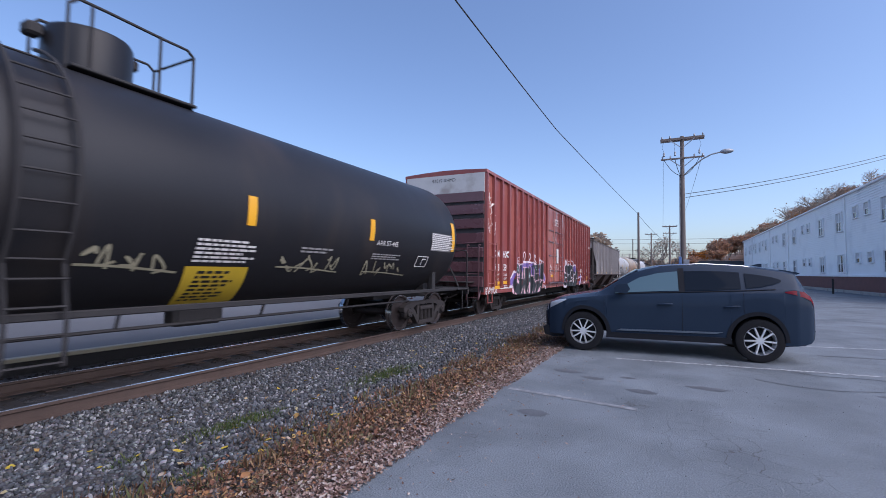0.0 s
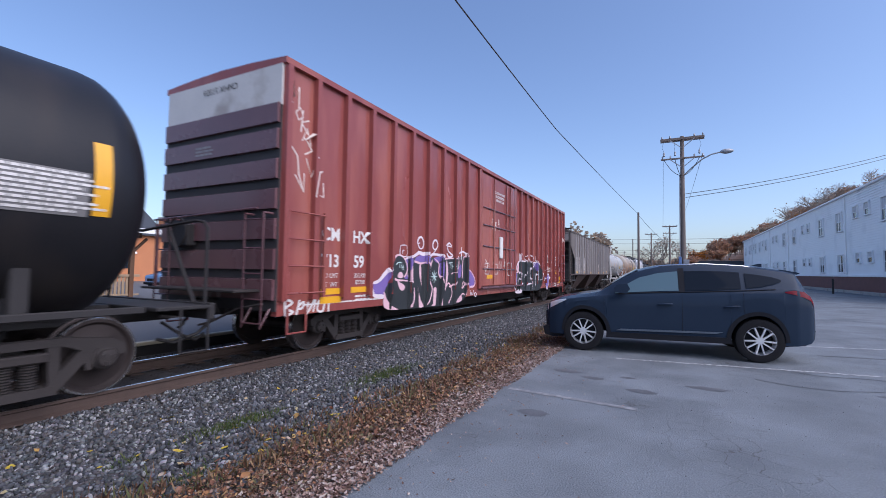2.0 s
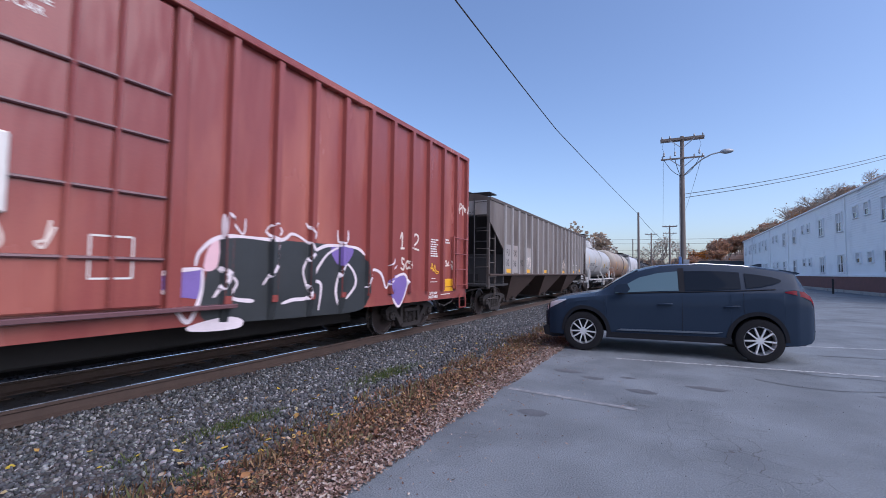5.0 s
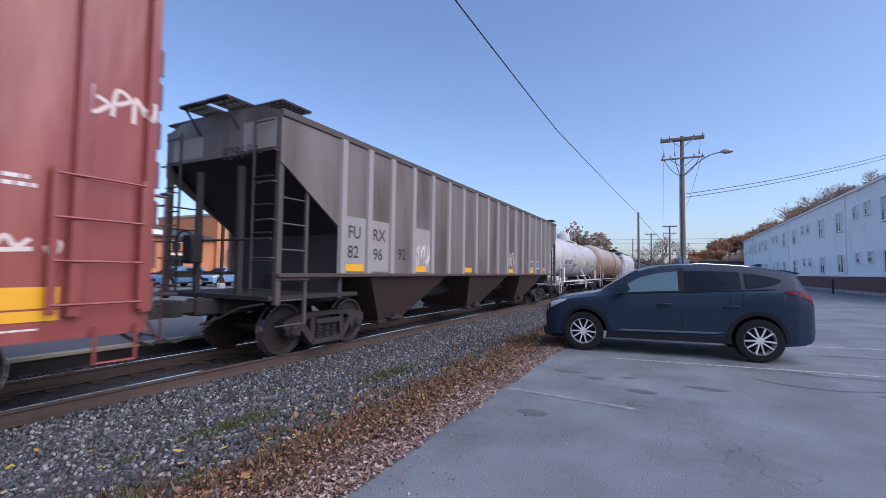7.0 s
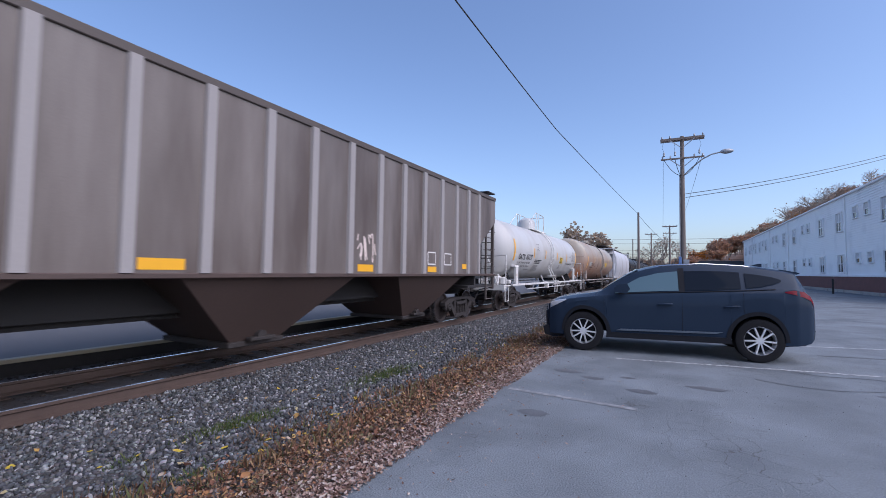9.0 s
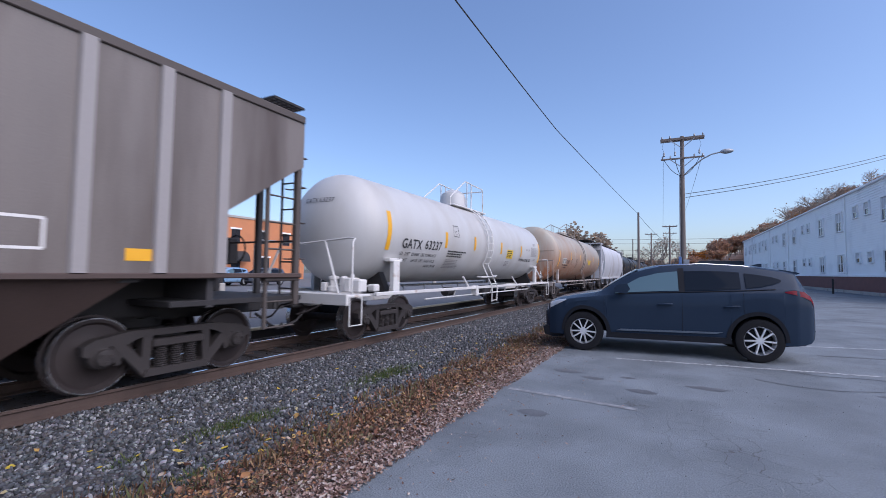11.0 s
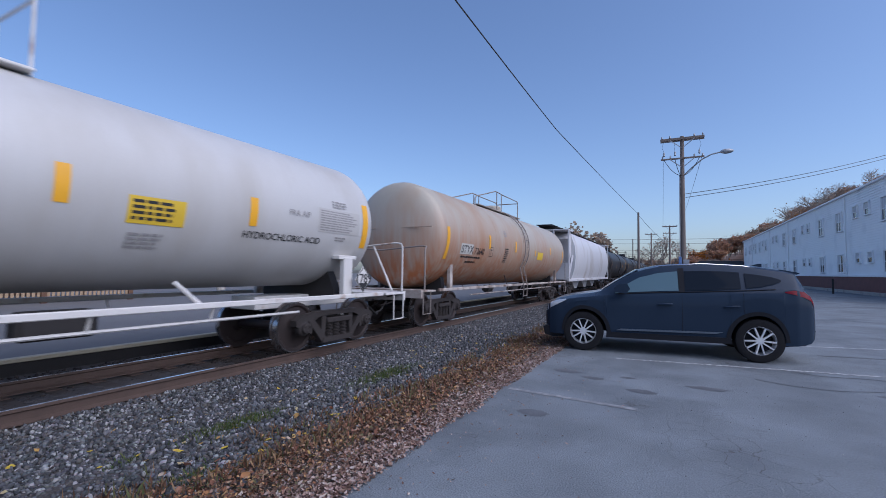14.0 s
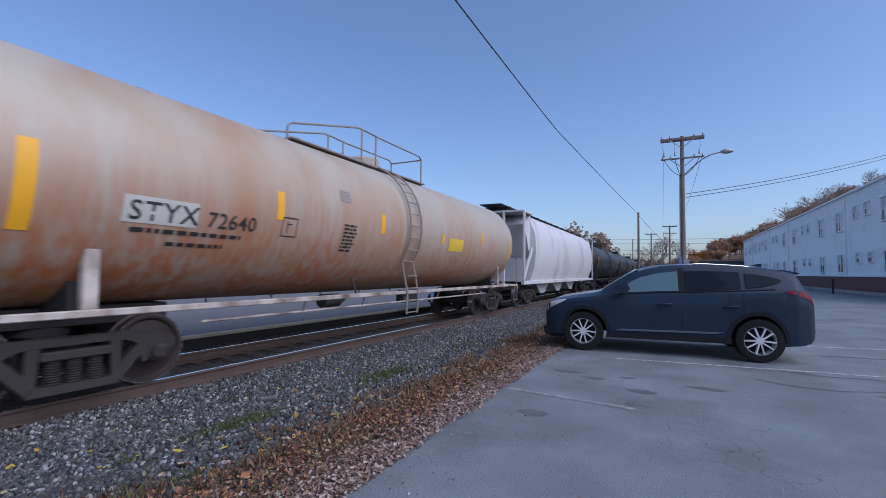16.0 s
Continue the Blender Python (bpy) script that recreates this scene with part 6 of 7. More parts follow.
def pale_hopper():
    yc, half = 97.9, 8.9
    c = new_car("covered_hopper", yc, "pale grey covered hopper car with curved sides", "hopper car")
    side = [(1.28, 1.10), (1.50, 1.75), (1.58, 2.5), (1.53, 3.2), (1.30, 3.85), (0.8, 4.2), (0, 4.3)]
    ring = side + [(-x, z) for x, z in reversed(side[:-1])]
    part("hopper_body", Shape().prism(ring, "y", -half + 1.3, half - 1.3), HOP_LIGHT, c, "pale grey curved steel body", 40)
    for d in (-1, 1):
        y = d * (half - 1.3)
        part("slope_sheet", Shape().prism([(y, 4.1), (y + d * 0.9, 3.6), (y - d * 0.6, 1.2), (y - d * 0.8, 1.2)], "x", -1.3, 1.3), HOP_LIGHT, c, "pale grey slope sheet")
        for x in (-1.4, -0.5, 0.5, 1.4):
            part("end_post", Shape().box(x - 0.05, x + 0.05, *sorted((d * half, d * (half - 0.1))), 1.0, 4.15, 0.01), HOP_LIGHT, c)
        part("end_roof", Shape().box(-1.4, 1.4, *sorted((d * half, d * (half - 1.4))), 4.1, 4.18, 0.01), HOP_LIGHT, c)
        for x in (-1.4, 1.4):
            part("end_brace", Shape().bar((x, d * half, 1.2), (x, d * (half - 1.3), 2.6), 0.08, 0.1), HOP_LIGHT, c)
        bogie(c, d * 7.0)
        coupler(c, d * (half + 0.05), d)
    part("running_board", Shape().box(-0.5, 0.5, -half - 0.3, half + 0.3, 4.42, 4.46, 0.01), UNDER, c)
    for k in range(12):
        part("board_bracket", Shape().bar((-0.6, -half + 0.7 + k * 1.5, 4.36), (0.6, -half + 0.7 + k * 1.5, 4.36), 0.06, 0.16), UNDER, c)
    part("side_sill", Shape().box(1.30, 1.42, -half, half, 1.0, 1.16, 0.01).box(-1.42, -1.30, -half, half, 1.0, 1.16, 0.01), HOP_LIGHT, c)
    part("center_sill", Shape().box(-0.28, 0.28, -half, half, 0.76, 1.05), UNDER, c)
    for k in (-3.6, 0, 3.6):
        part("hopper_bay", Shape().prism([(k - 1.6, 1.1), (k + 1.6, 1.1), (k + 0.4, 0.45), (k - 0.4, 0.45)], "x", -0.8, 0.8), HOP_LIGHT, c)


def far_tank(yc):
    c = tank_car("tank_car", yc, 8.1, 1.5, 2.55, 6.6, 0.75, BLACK_TANK, UNDER, UNDER, "black tank car farther back in the train", 0.0, walk_y=(-1.1, 1.1))
    part("protective_dome", Shape().lathe([(0.45, -0.1), (0.45, 0.4), (0.02, 0.45)], (0, 0, 4.05), "z", 20), BLACK_TANK, c)
    bars_on(c, 1.5, 2.55, [(-7.2, 0.16, 2.0, 2.9), (-3, 0.14, 2.1, 2.6), (3, 0.14, 2.1, 2.6), (7.0, 0.16, 2.0, 2.9)])


black_car()
boxcar()
hopper_car()
white_car()
rust_car()
pale_hopper()
for k in range(4):
    far_tank(116.6 + 18.0 * k)

# ---- parked cars ----
CAR_BLUE = surf("dark_blue_car_paint", (0.021, 0.033, 0.055), 0.20, metal=0.0, var=0.06, scale=2, fine=300, bump=0.0, coat=0.0, spec=0.10)
CAR_BLACK = surf("black_plastic", (0.018, 0.019, 0.023), 0.6, var=0.15, scale=4, fine=120, bump=0.1, spec=0.05)
CAR_GLASS = glass("tinted_car_glass", (0.013, 0.018, 0.027), 0.02, 0.03)
# Pale blue base stands in for the sky showing in the front windows.
CAR_GLASS_SKY = glass("sky_toned_window_glass", (0.085, 0.14, 0.17), 0.02, 0.35)
TYRE = surf("tyre_rubber", (0.013, 0.013, 0.015), 0.85, var=0.2, scale=8, fine=120, bump=0.3, spec=0.2)
ALLOY = surf("silver_alloy", (0.74, 0.74, 0.76), 0.32, metal=0.55, var=0.05, scale=6, fine=90, bump=0)
# Pale finish that draws the reflection along the lower door crease.
DOOR_GLINT = surf("door_glint_finish", (0.10, 0.125, 0.16), 0.35, metal=0.3, var=0.1)
CHROME = plain("chrome", (0.8, 0.8, 0.82), 0.12, 1.0)
RED_LAMP = glass("red_lamp_lens", (0.13, 0.006, 0.014), 0.10, 0.12)
CLEAR_LAMP = plain("clear_lamp_lens", (0.55, 0.57, 0.60), 0.08, 0.3)
SEAT_MAT = surf("dark_seat_cloth", (0.03, 0.03, 0.032), 0.9, var=0.2)


def lerp(table, x):
    for (a, p), (b, q) in zip(table, table[1:]):
        if x <= b:
            return p + (q - p) * max(0.0, (x - a) / (b - a))
    return table[-1][1]


TOP = [(-2.21, 0.64), (-2.17, 0.77), (-2.08, 0.86), (-1.9, 0.92), (-1.5, 0.985), (-1.2, 1.025), (-1.05, 1.06), (-0.75, 1.27), (-0.45, 1.455), (-0.15, 1.535), (0.2, 1.57), (0.6, 1.58), (1.0, 1.57), (1.4, 1.54), (1.8, 1.485), (1.98, 1.445), (2.05, 1.35), (2.16, 1.13), (2.22, 1.05), (2.26, 0.95), (2.28, 0.70)]
BELT = [(-2.21, 0.62), (-2.17, 0.74), (-2.08, 0.82), (-1.9, 0.875), (-1.5, 0.935), (-1.05, 0.985), (-0.5, 1.02), (0.5, 1.065), (1.3, 1.115), (1.9, 1.16), (2.05, 1.13), (2.16, 1.06), (2.22, 1.0), (2.26, 0.9), (2.28, 0.66)]
WIDE = [(-2.21, 0.52), (-2.17, 0.68), (-2.08, 0.80), (-1.9, 0.88), (-1.5, 0.925), (0, 0.93), (1.5, 0.93), (1.95, 0.90), (2.16, 0.82), (2.24, 0.74), (2.28, 0.66)]
ROOF_W = [(-2.21, 0.40), (-1.9, 0.66), (-1.05, 0.72), (-0.5, 0.70), (0, 0.655), (1.2, 0.64), (1.9, 0.61), (2.1, 0.62), (2.28, 0.6)]


def low(x):
    z = lerp([(-2.21, 0.36), (-2.1, 0.27), (-1.8, 0.27), (1.9, 0.29), (2.15, 0.33), (2.28, 0.42)], x)
    for a in (-1.335, 1.335):
        d = abs(x - a)
        if d < 0.395:
            z = max(z, 0.345 + math.sqrt(0.395 ** 2 - d * d))
    return z


def suv_point(x, s, side=-1, out=0.0):
    """A point on the body: x along the car, s from the sill (0) over the belt (0.5) to the roof's middle (1)."""
    zl, zb, zt, w, r = low(x), lerp(BELT, x), lerp(TOP, x), lerp(WIDE, x), lerp(ROOF_W, x)
    zb = max(zb, zl + 0.02)
    keys = [(0.0, w * 0.975, zl), (0.12, w * 0.995, zl + (zb - zl) * 0.22), (0.25, w * 0.985, zl + (zb - zl) * 0.45), (0.36, w * 1.0, zl + (zb - zl) * 0.70), (0.46, w * 0.985, zl + (zb - zl) * 0.93), (0.5, w * 0.965, zb),
            (0.56, w * 0.95 + (r - w * 0.95) * 0.12, zb + (zt - zb) * 0.12), (0.74, w * 0.95 + (r - w * 0.95) * 0.80, zb + (zt - zb) * 0.80), (0.80, r * 0.98, zb + (zt - zb) * 0.92), (0.88, r * 0.75, zb + (zt - zb) * 0.985), (1.0, 0.0, zt)]
    for (a, y0, z0), (b, y1, z1) in zip(keys, keys[1:]):
        if s <= b:
            t = (s - a) / (b - a)
            y, z = y0 + (y1 - y0) * t, z0 + (z1 - z0) * t
            n = Vector((0, z1 - z0, -(y1 - y0)))
            n = n.normalized() * out if n.length else Vector()
            return (x, side * (y + n.y), z + n.z)
    return (x, 0, zt + out)


S_KEYS = [0, 0.12, 0.25, 0.36, 0.46, 0.5, 0.56, 0.74, 0.80, 0.88, 1.0]


def window_patch(rows, side, out=0.013):
    """A pane on the body: rows of (x, s of its lower edge, s of its upper edge)."""
    s = Shape()
    k = 6
    s.add([suv_point(x, a + (b - a) * j / k, side, out) for x, a, b in rows for j in range(k + 1)],
          [(i * (k + 1) + j, (i + 1) * (k + 1) + j, (i + 1) * (k + 1) + j + 1, i * (k + 1) + j + 1) for i in range(len(rows) - 1) for j in range(k)])
    return s


def road_wheel(car, x, side):
    y = side * 0.80
    w = part("wheel", Shape().lathe([(0.22, -0.10), (0.30, -0.112), (0.335, -0.10), (0.345, -0.06), (0.347, 0.0), (0.345, 0.06), (0.335, 0.10), (0.30, 0.112), (0.235, 0.10), (0.22, 0.09)], (0, 0, 0), "y", 40, cap=False), TYRE, car, "black tyre")
    w.location = (x, y, 0.345)
    s = Shape()
    o = side * 0.085
    s.lathe([(0.232, o), (0.236, o + side * 0.012), (0.222, o + side * 0.016), (0.208, o - side * 0.02), (0.205, o - side * 0.12)], (0, 0, 0), "y", 40, cap=False)
    for k in range(5):
        for off in (-0.17, 0.17):
            a = k * 2 * math.pi / 5 + 0.3
            r0, r1 = 0.045, 0.215
            p, q = (r0 * math.cos(a + off * 1.6), r0 * math.sin(a + off * 1.6)), (r1 * math.cos(a + off * 2.1), r1 * math.sin(a + off * 2.1))
            s.bar((p[0], o - side * 0.002, p[1]), (q[0], o + side * 0.004, q[1]), 0.046, 0.022)
    s.lathe([(0.06, o - side * 0.02), (0.055, o + side * 0.012), (0.02, o + side * 0.016)], (0, 0, 0), "y", 16)
    part("rim", s, ALLOY, w, "silver split-spoke alloy rim")
    part("brake_disc", Shape().lathe([(0.20, o - side * 0.13), (0.20, o - side * 0.11)], (0, 0, 0), "y", 24), CAR_BLACK, w)


def suv(name, m, paint, label, group=""):
    car = thing(name, m, label, "car", group)
    xs = sorted(set([-2.21, -2.19, -2.17, -2.13, -2.08, -2.0, -1.9, -1.8] + [-1.335 + 0.395 * math.sin(a * math.pi / 24) for a in range(-12, 13)] + [-0.9, -0.88, -0.7, -0.5, -0.3, -0.1, 0.02, 0.15, 0.3, 0.5, 0.75, 0.9] + [1.335 + 0.395 * math.sin(a * math.pi / 24) for a in range(-12, 13)] + [1.8, 1.85, 1.9, 1.95, 1.98, 2.02, 2.05, 2.1, 2.16, 2.19, 2.22, 2.24, 2.26, 2.28]))
    s = Shape()
    half = len(S_KEYS)
    for x in xs:
        ring = [suv_point(x, q, -1) for q in S_KEYS] + [suv_point(x, q, 1) for q in reversed(S_KEYS[:-1])]
        s.v += ring
    n = 2 * half - 1
    for i in range(len(xs) - 1):
        for j in range(n):
            s.f.append((i * n + j, (i + 1) * n + j, (i + 1) * n + (j + 1) % n, i * n + (j + 1) % n))
    s.f += [tuple(range(n)), tuple(range((len(xs) - 1) * n, len(xs) * n))]
    part("body", s, paint, car, "", 28)
    part("underbody", Shape().box(-2.0, 2.05, -0.60, 0.60, 0.33, 0.75, 0.05), CAR_BLACK, car)
    for side in (-1, 1):
        front = [(-0.80, 0.545, 0.60), (-0.62, 0.545, 0.66), (-0.4, 0.545, 0.70), (-0.1, 0.545, 0.715), (0.2, 0.545, 0.72)]
        rear = [(0.30, 0.545, 0.72), (0.6, 0.545, 0.72), (0.95, 0.55, 0.715), (1.10, 0.555, 0.71)]
        quarter = [(1.17, 0.56, 0.705), (1.4, 0.575, 0.69), (1.6, 0.60, 0.675), (1.72, 0.63, 0.65)]
        part("front_window", window_patch(front, side), CAR_GLASS_SKY, car, "side window with bright sky put into its pale blue colour")
        part("rear_window", window_patch(rear, side), CAR_GLASS, car, "dark tinted side window")
        part("quarter_window", window_patch(quarter, side), CAR_GLASS, car, "dark tinted quarter window")
        part("window_trim", Shape().pipe([suv_point(x, 0.525, side, 0.006) for x in (-0.75, -0.4, 0, 0.4, 0.8, 1.2, 1.6)], 0.009), CAR_BLACK, car)
        part("door_pillar", window_patch([(0.205, 0.53, 0.75), (0.25, 0.53, 0.75), (0.295, 0.53, 0.755)], side, 0.010), CAR_BLACK, car)
        for a in (-1.335, 1.335):
            arch = Shape()
            pts = []
            for k in range(25):
                g = math.pi * k / 24
                pts.append((a + 0.40 * math.cos(g), 0.345 + 0.40 * math.sin(g)))
            ys = [side * (lerp(WIDE, x) * 0.99 + 0.008) for x, _ in pts]
            inner = [(a + (x - a) * 1.16, y, 0.345 + (z - 0.345) * 1.15) for (x, z), y in zip(pts, ys)]
            outer = [(x, y, z) for (x, z), y in zip(pts, ys)]
            back = [(x, y - side * 0.16, z) for (x, z), y in zip(pts, ys)]
            k = len(pts)
            arch.add(inner + outer + back, [(i, i + 1, k + i + 1, k + i) for i in range(k - 1)] + [(k + i, k + i + 1, 2 * k + i + 1, 2 * k + i) for i in range(k - 1)])
            part("wheel_arch", arch, CAR_BLACK, car, "matt black arch cladding")
            well = Shape()
            well.grid(lambda u, v: (a + 0.39 * math.cos(math.pi * u), side * (0.50 + 0.40 * v), 0.345 + 0.39 * math.sin(math.pi * u)), 20, 1)
            part("wheel_well", well, CAR_BLACK, car)
            road_wheel(car, a, side)
        part("sill_cladding", Shape().prism([(-0.95, 0.265), (0.95, 0.275), (0.93, 0.37), (-0.93, 0.355)], "y", side * 0.80, side * 0.936), CAR_BLACK, car, "matt black sill cladding")
        # added strip: the crease's reflected streak built as a part
        part("door_trim", Shape().prism([(-0.78, 0.395), (0.72, 0.425), (0.82, 0.455), (-0.70, 0.425)], "y", side * 0.90, side * 0.9475), DOOR_GLINT, car, "slim pale strip imitating light reflected on the door crease")
        for x in (-0.98, 0.245, 1.12):
            seam = Shape()
            seam.pipe([suv_point(x + (0.10 * max(0, 0.25 - q) if x > 1 else 0), q, side, 0.0) for q in (0.02, 0.12, 0.25, 0.36, 0.46, 0.5)], 0.0035, 4)
            part("door_seam", seam, CAR_BLACK, car)
        for x in (-0.02, 0.95):
            part("door_handle", Shape().pipe([(x - 0.10, side * 0.935, 0.865), (x - 0.07, side * 0.955, 0.868), (x + 0.09, side * 0.955, 0.878), (x + 0.12, side * 0.935, 0.88)], 0.016), paint, car)
        mir = Shape().prism([(-0.80, 1.06), (-0.62, 1.04), (-0.56, 1.12), (-0.60, 1.20), (-0.74, 1.20), (-0.82, 1.13)], "y", side * 0.93, side * 1.10)
        part("door_mirror", mir, paint, car, "body-coloured door mirror")
        hl = window_patch([(-2.185, 0.42, 0.50), (-2.14, 0.41, 0.52), (-2.06, 0.42, 0.53), (-1.90, 0.44, 0.515), (-1.70, 0.475, 0.50)], side, 0.006)
        part("headlight", hl, CLEAR_LAMP, car, "clear slanted headlight")
        tl = Shape()
        tl.add([suv_point(x, q, side, 0.010) for x, a, b in ((1.74, 0.475, 0.485), (1.88, 0.455, 0.495), (2.05, 0.445, 0.50), (2.16, 0.45, 0.50), (2.235, 0.455, 0.50)) for q in (a, (a + b) / 2, b)],
               [(i * 3 + j, (i + 1) * 3 + j, (i + 1) * 3 + j + 1, i * 3 + j + 1) for i in range(4) for j in range(2)])
        part("tail_light", tl, RED_LAMP, car, "red wraparound tail light")
        # added bright rail: imitates the sky's reflection along the roof edge
        rf = Shape().pipe([(-0.2, side * 0.60, 1.47), (-0.05, side * 0.60, 1.525), (0.6, side * 0.59, 1.565), (1.2, side * 0.575, 1.53), (1.5, side * 0.57, 1.475)], 0.012)
        part("roof_rail", rf, CHROME, car, "slim bright rail standing in for sky sheen on the roof edge")
    # windscreen, rear glass and trim
    for nm, rows in (("windscreen", [(-1.02, 0.82, 1.0), (-0.8, 0.82, 1.0), (-0.6, 0.82, 1.0), (-0.42, 0.83, 1.0)]), ("rear_screen", [(2.02, 0.82, 1.0), (2.08, 0.82, 1.0), (2.14, 0.82, 1.0)])):
        g = Shape()
        for side in (-1, 1):
            w = window_patch(rows, side, 0.012)
            g.add(w.v, w.f)
        part(nm, g, CAR_GLASS, car, "dark glass")
    part("spoiler", Shape().prism([(1.78, 1.48), (2.06, 1.436), (2.10, 1.418), (2.04, 1.40), (1.80, 1.44)], "y", -0.57, 0.57), paint, car)
    part("antenna_fin", Shape().prism([(1.40, 1.53), (1.66, 1.49), (1.66, 1.585), (1.60, 1.585)], "y", -0.02, 0.02), paint, car)
    part("front_grille", Shape().box(-2.235, -2.19, -0.42, 0.42, 0.46, 0.66, 0.02), CAR_BLACK, car, "black grille")
    part("front_bumper", Shape().prism([(-2.20, 0.24), (-2.0, 0.20), (-1.78, 0.22), (-1.78, 0.34), (-2.15, 0.40), (-2.235, 0.38)], "y", -0.78, 0.78), CAR_BLACK, car, "black lower bumper")
    part("rear_bumper", Shape().prism([(1.80, 0.24), (2.14, 0.28), (2.25, 0.40), (2.295, 0.52), (2.25, 0.56), (1.84, 0.38)], "y", -0.64, 0.64), CAR_BLACK, car, "black rear bumper")
    # overhangs as on the real car
    for ob in car.children:
        if ob.name.split(".")[0] != "wheel":
            for v in ob.data.vertices:
                if v.co.x > 1.335:
                    v.co.x = 1.335 + (v.co.x - 1.335) * 0.84
                elif v.co.x < -1.335:
                    v.co.x = -1.335 + (v.co.x + 1.335) * 0.80
    part("number_plate", Shape().box(2.10, 2.135, -0.16, 0.16, 0.78, 0.93, 0.005), WHITE_INK, car)
    return car


suv("suv", pose(-0.23, 9.30, 0, 0, 0, 6.7), CAR_BLUE, "dark blue compact SUV with silver alloy wheels", "parked cars")
suv("suv", pose(-33.5, 24.5, -0.12, 0, 0, 100), surf("pale_blue_car_paint", (0.22, 0.36, 0.52), 0.3, metal=0.2, var=0.05, coat=0.8), "light blue parked car beyond the platform", "parked cars")
suv("suv", pose(-33.0, 28.0, -0.12, 0, 0, 96), surf("grey_car_paint", (0.10, 0.11, 0.13), 0.3, metal=0.4, var=0.05, coat=0.8), "dark grey parked car beyond the platform", "parked cars")
suv("suv", pose(-34.0, 20.8, -0.12, 0, 0, 98), surf("mid_blue_car_paint", (0.10, 0.20, 0.36), 0.3, metal=0.2, var=0.05, coat=0.8), "mid blue parked car beyond the platform", "parked cars")

# ---- long house with pale siding ----
SIDING = surf("pale_vinyl_siding", (0.85, 0.865, 0.88), 0.6, var=0.05, scale=0.6, fine=30, bump=0.05, stain=(0.75, 0.765, 0.785), stain_scale=0.5)
TRIM = surf("white_trim", (0.84, 0.85, 0.86), 0.55, var=0.05, scale=2, fine=40, bump=0.05)
BRICK = surf("red_brown_brick", (0.20, 0.095, 0.085), 0.85, var=0.25, scale=3, fine=40, bump=0.3)
PANE = glass("window_pane", (0.02, 0.024, 0.03), 0.08)
BLIND = surf("pale_blind", (0.55, 0.56, 0.58), 0.8, var=0.08)
# Brick whose base colour carries the orange of the evening sun.
SUNNY_BRICK = surf("sun_toned_brick", (0.50, 0.20, 0.09), 0.85, var=0.15, scale=1, fine=20, bump=0.2)
ROOF_DARK = surf("dark_shingle_roof", (0.050, 0.058, 0.07), 0.9, var=0.25, scale=2, fine=20, bump=0.5)
BROWN_WOOD = surf("brown_stained_wood", (0.12, 0.062, 0.035), 0.8, var=0.25, scale=3, fine=40, bump=0.3)
TAN_WOOD = surf("tan_wood", (0.34, 0.245, 0.155), 0.8, var=0.2, scale=3, fine=40, bump=0.3)
POLE_WOOD = surf("weathered_pole_wood", (0.17, 0.14, 0.125), 0.9, var=0.3, scale=2, fine=50, bump=0.5, streak=8)
METAL_GREY = surf("galvanised_metal", (0.33, 0.34, 0.36), 0.5, metal=0.6, var=0.1)
WIRE = plain("black_cable", (0.02, 0.02, 0.022), 0.6)
HX = 13.8
BRICK_TOP, HOUSE_TOP = 1.42, 8.66


def house_window(parent, y, z, w, h, double):
    o = HX
    win = part("window", Shape().box(o - 0.06, o + 0.10, y - w / 2 - 0.09, y + w / 2 + 0.09, z + h, z + h + 0.11, 0.01).box(o - 0.06, o + 0.10, y - w / 2 - 0.09, y - w / 2, z, z + h).box(o - 0.06, o + 0.10, y + w / 2, y + w / 2 + 0.09, z, z + h), TRIM, parent, "white framed sash window")
    part("sill", Shape().box(o - 0.10, o + 0.1, y - w / 2 - 0.12, y + w / 2 + 0.12, z - 0.08, z, 0.01), TRIM, win)
    cols = 2 if double else 1
    for c in range(cols):
        a, b = y - w / 2 + w * c / cols, y - w / 2 + w * (c + 1) / cols
        part("pane", Shape().box(o + 0.02, o + 0.03, a + 0.05, b - 0.05, z + 0.04, z + h / 2 - 0.02), PANE, win)
        part("blind", Shape().box(o + 0.012, o + 0.022, a + 0.05, b - 0.05, z + h / 2 + 0.02, z + h - 0.05), BLIND if (int(y * 7) + c) % 3 else PANE, win)
        part("mullion", Shape().box(o - 0.02, o + 0.08, a, a + 0.05, z, z + h).box(o - 0.02, o + 0.08, b - 0.05, b, z, z + h).box(o - 0.02, o + 0.08, a + 0.05, b - 0.05, z + h / 2 - 0.03, z + h / 2 + 0.03), TRIM, win)


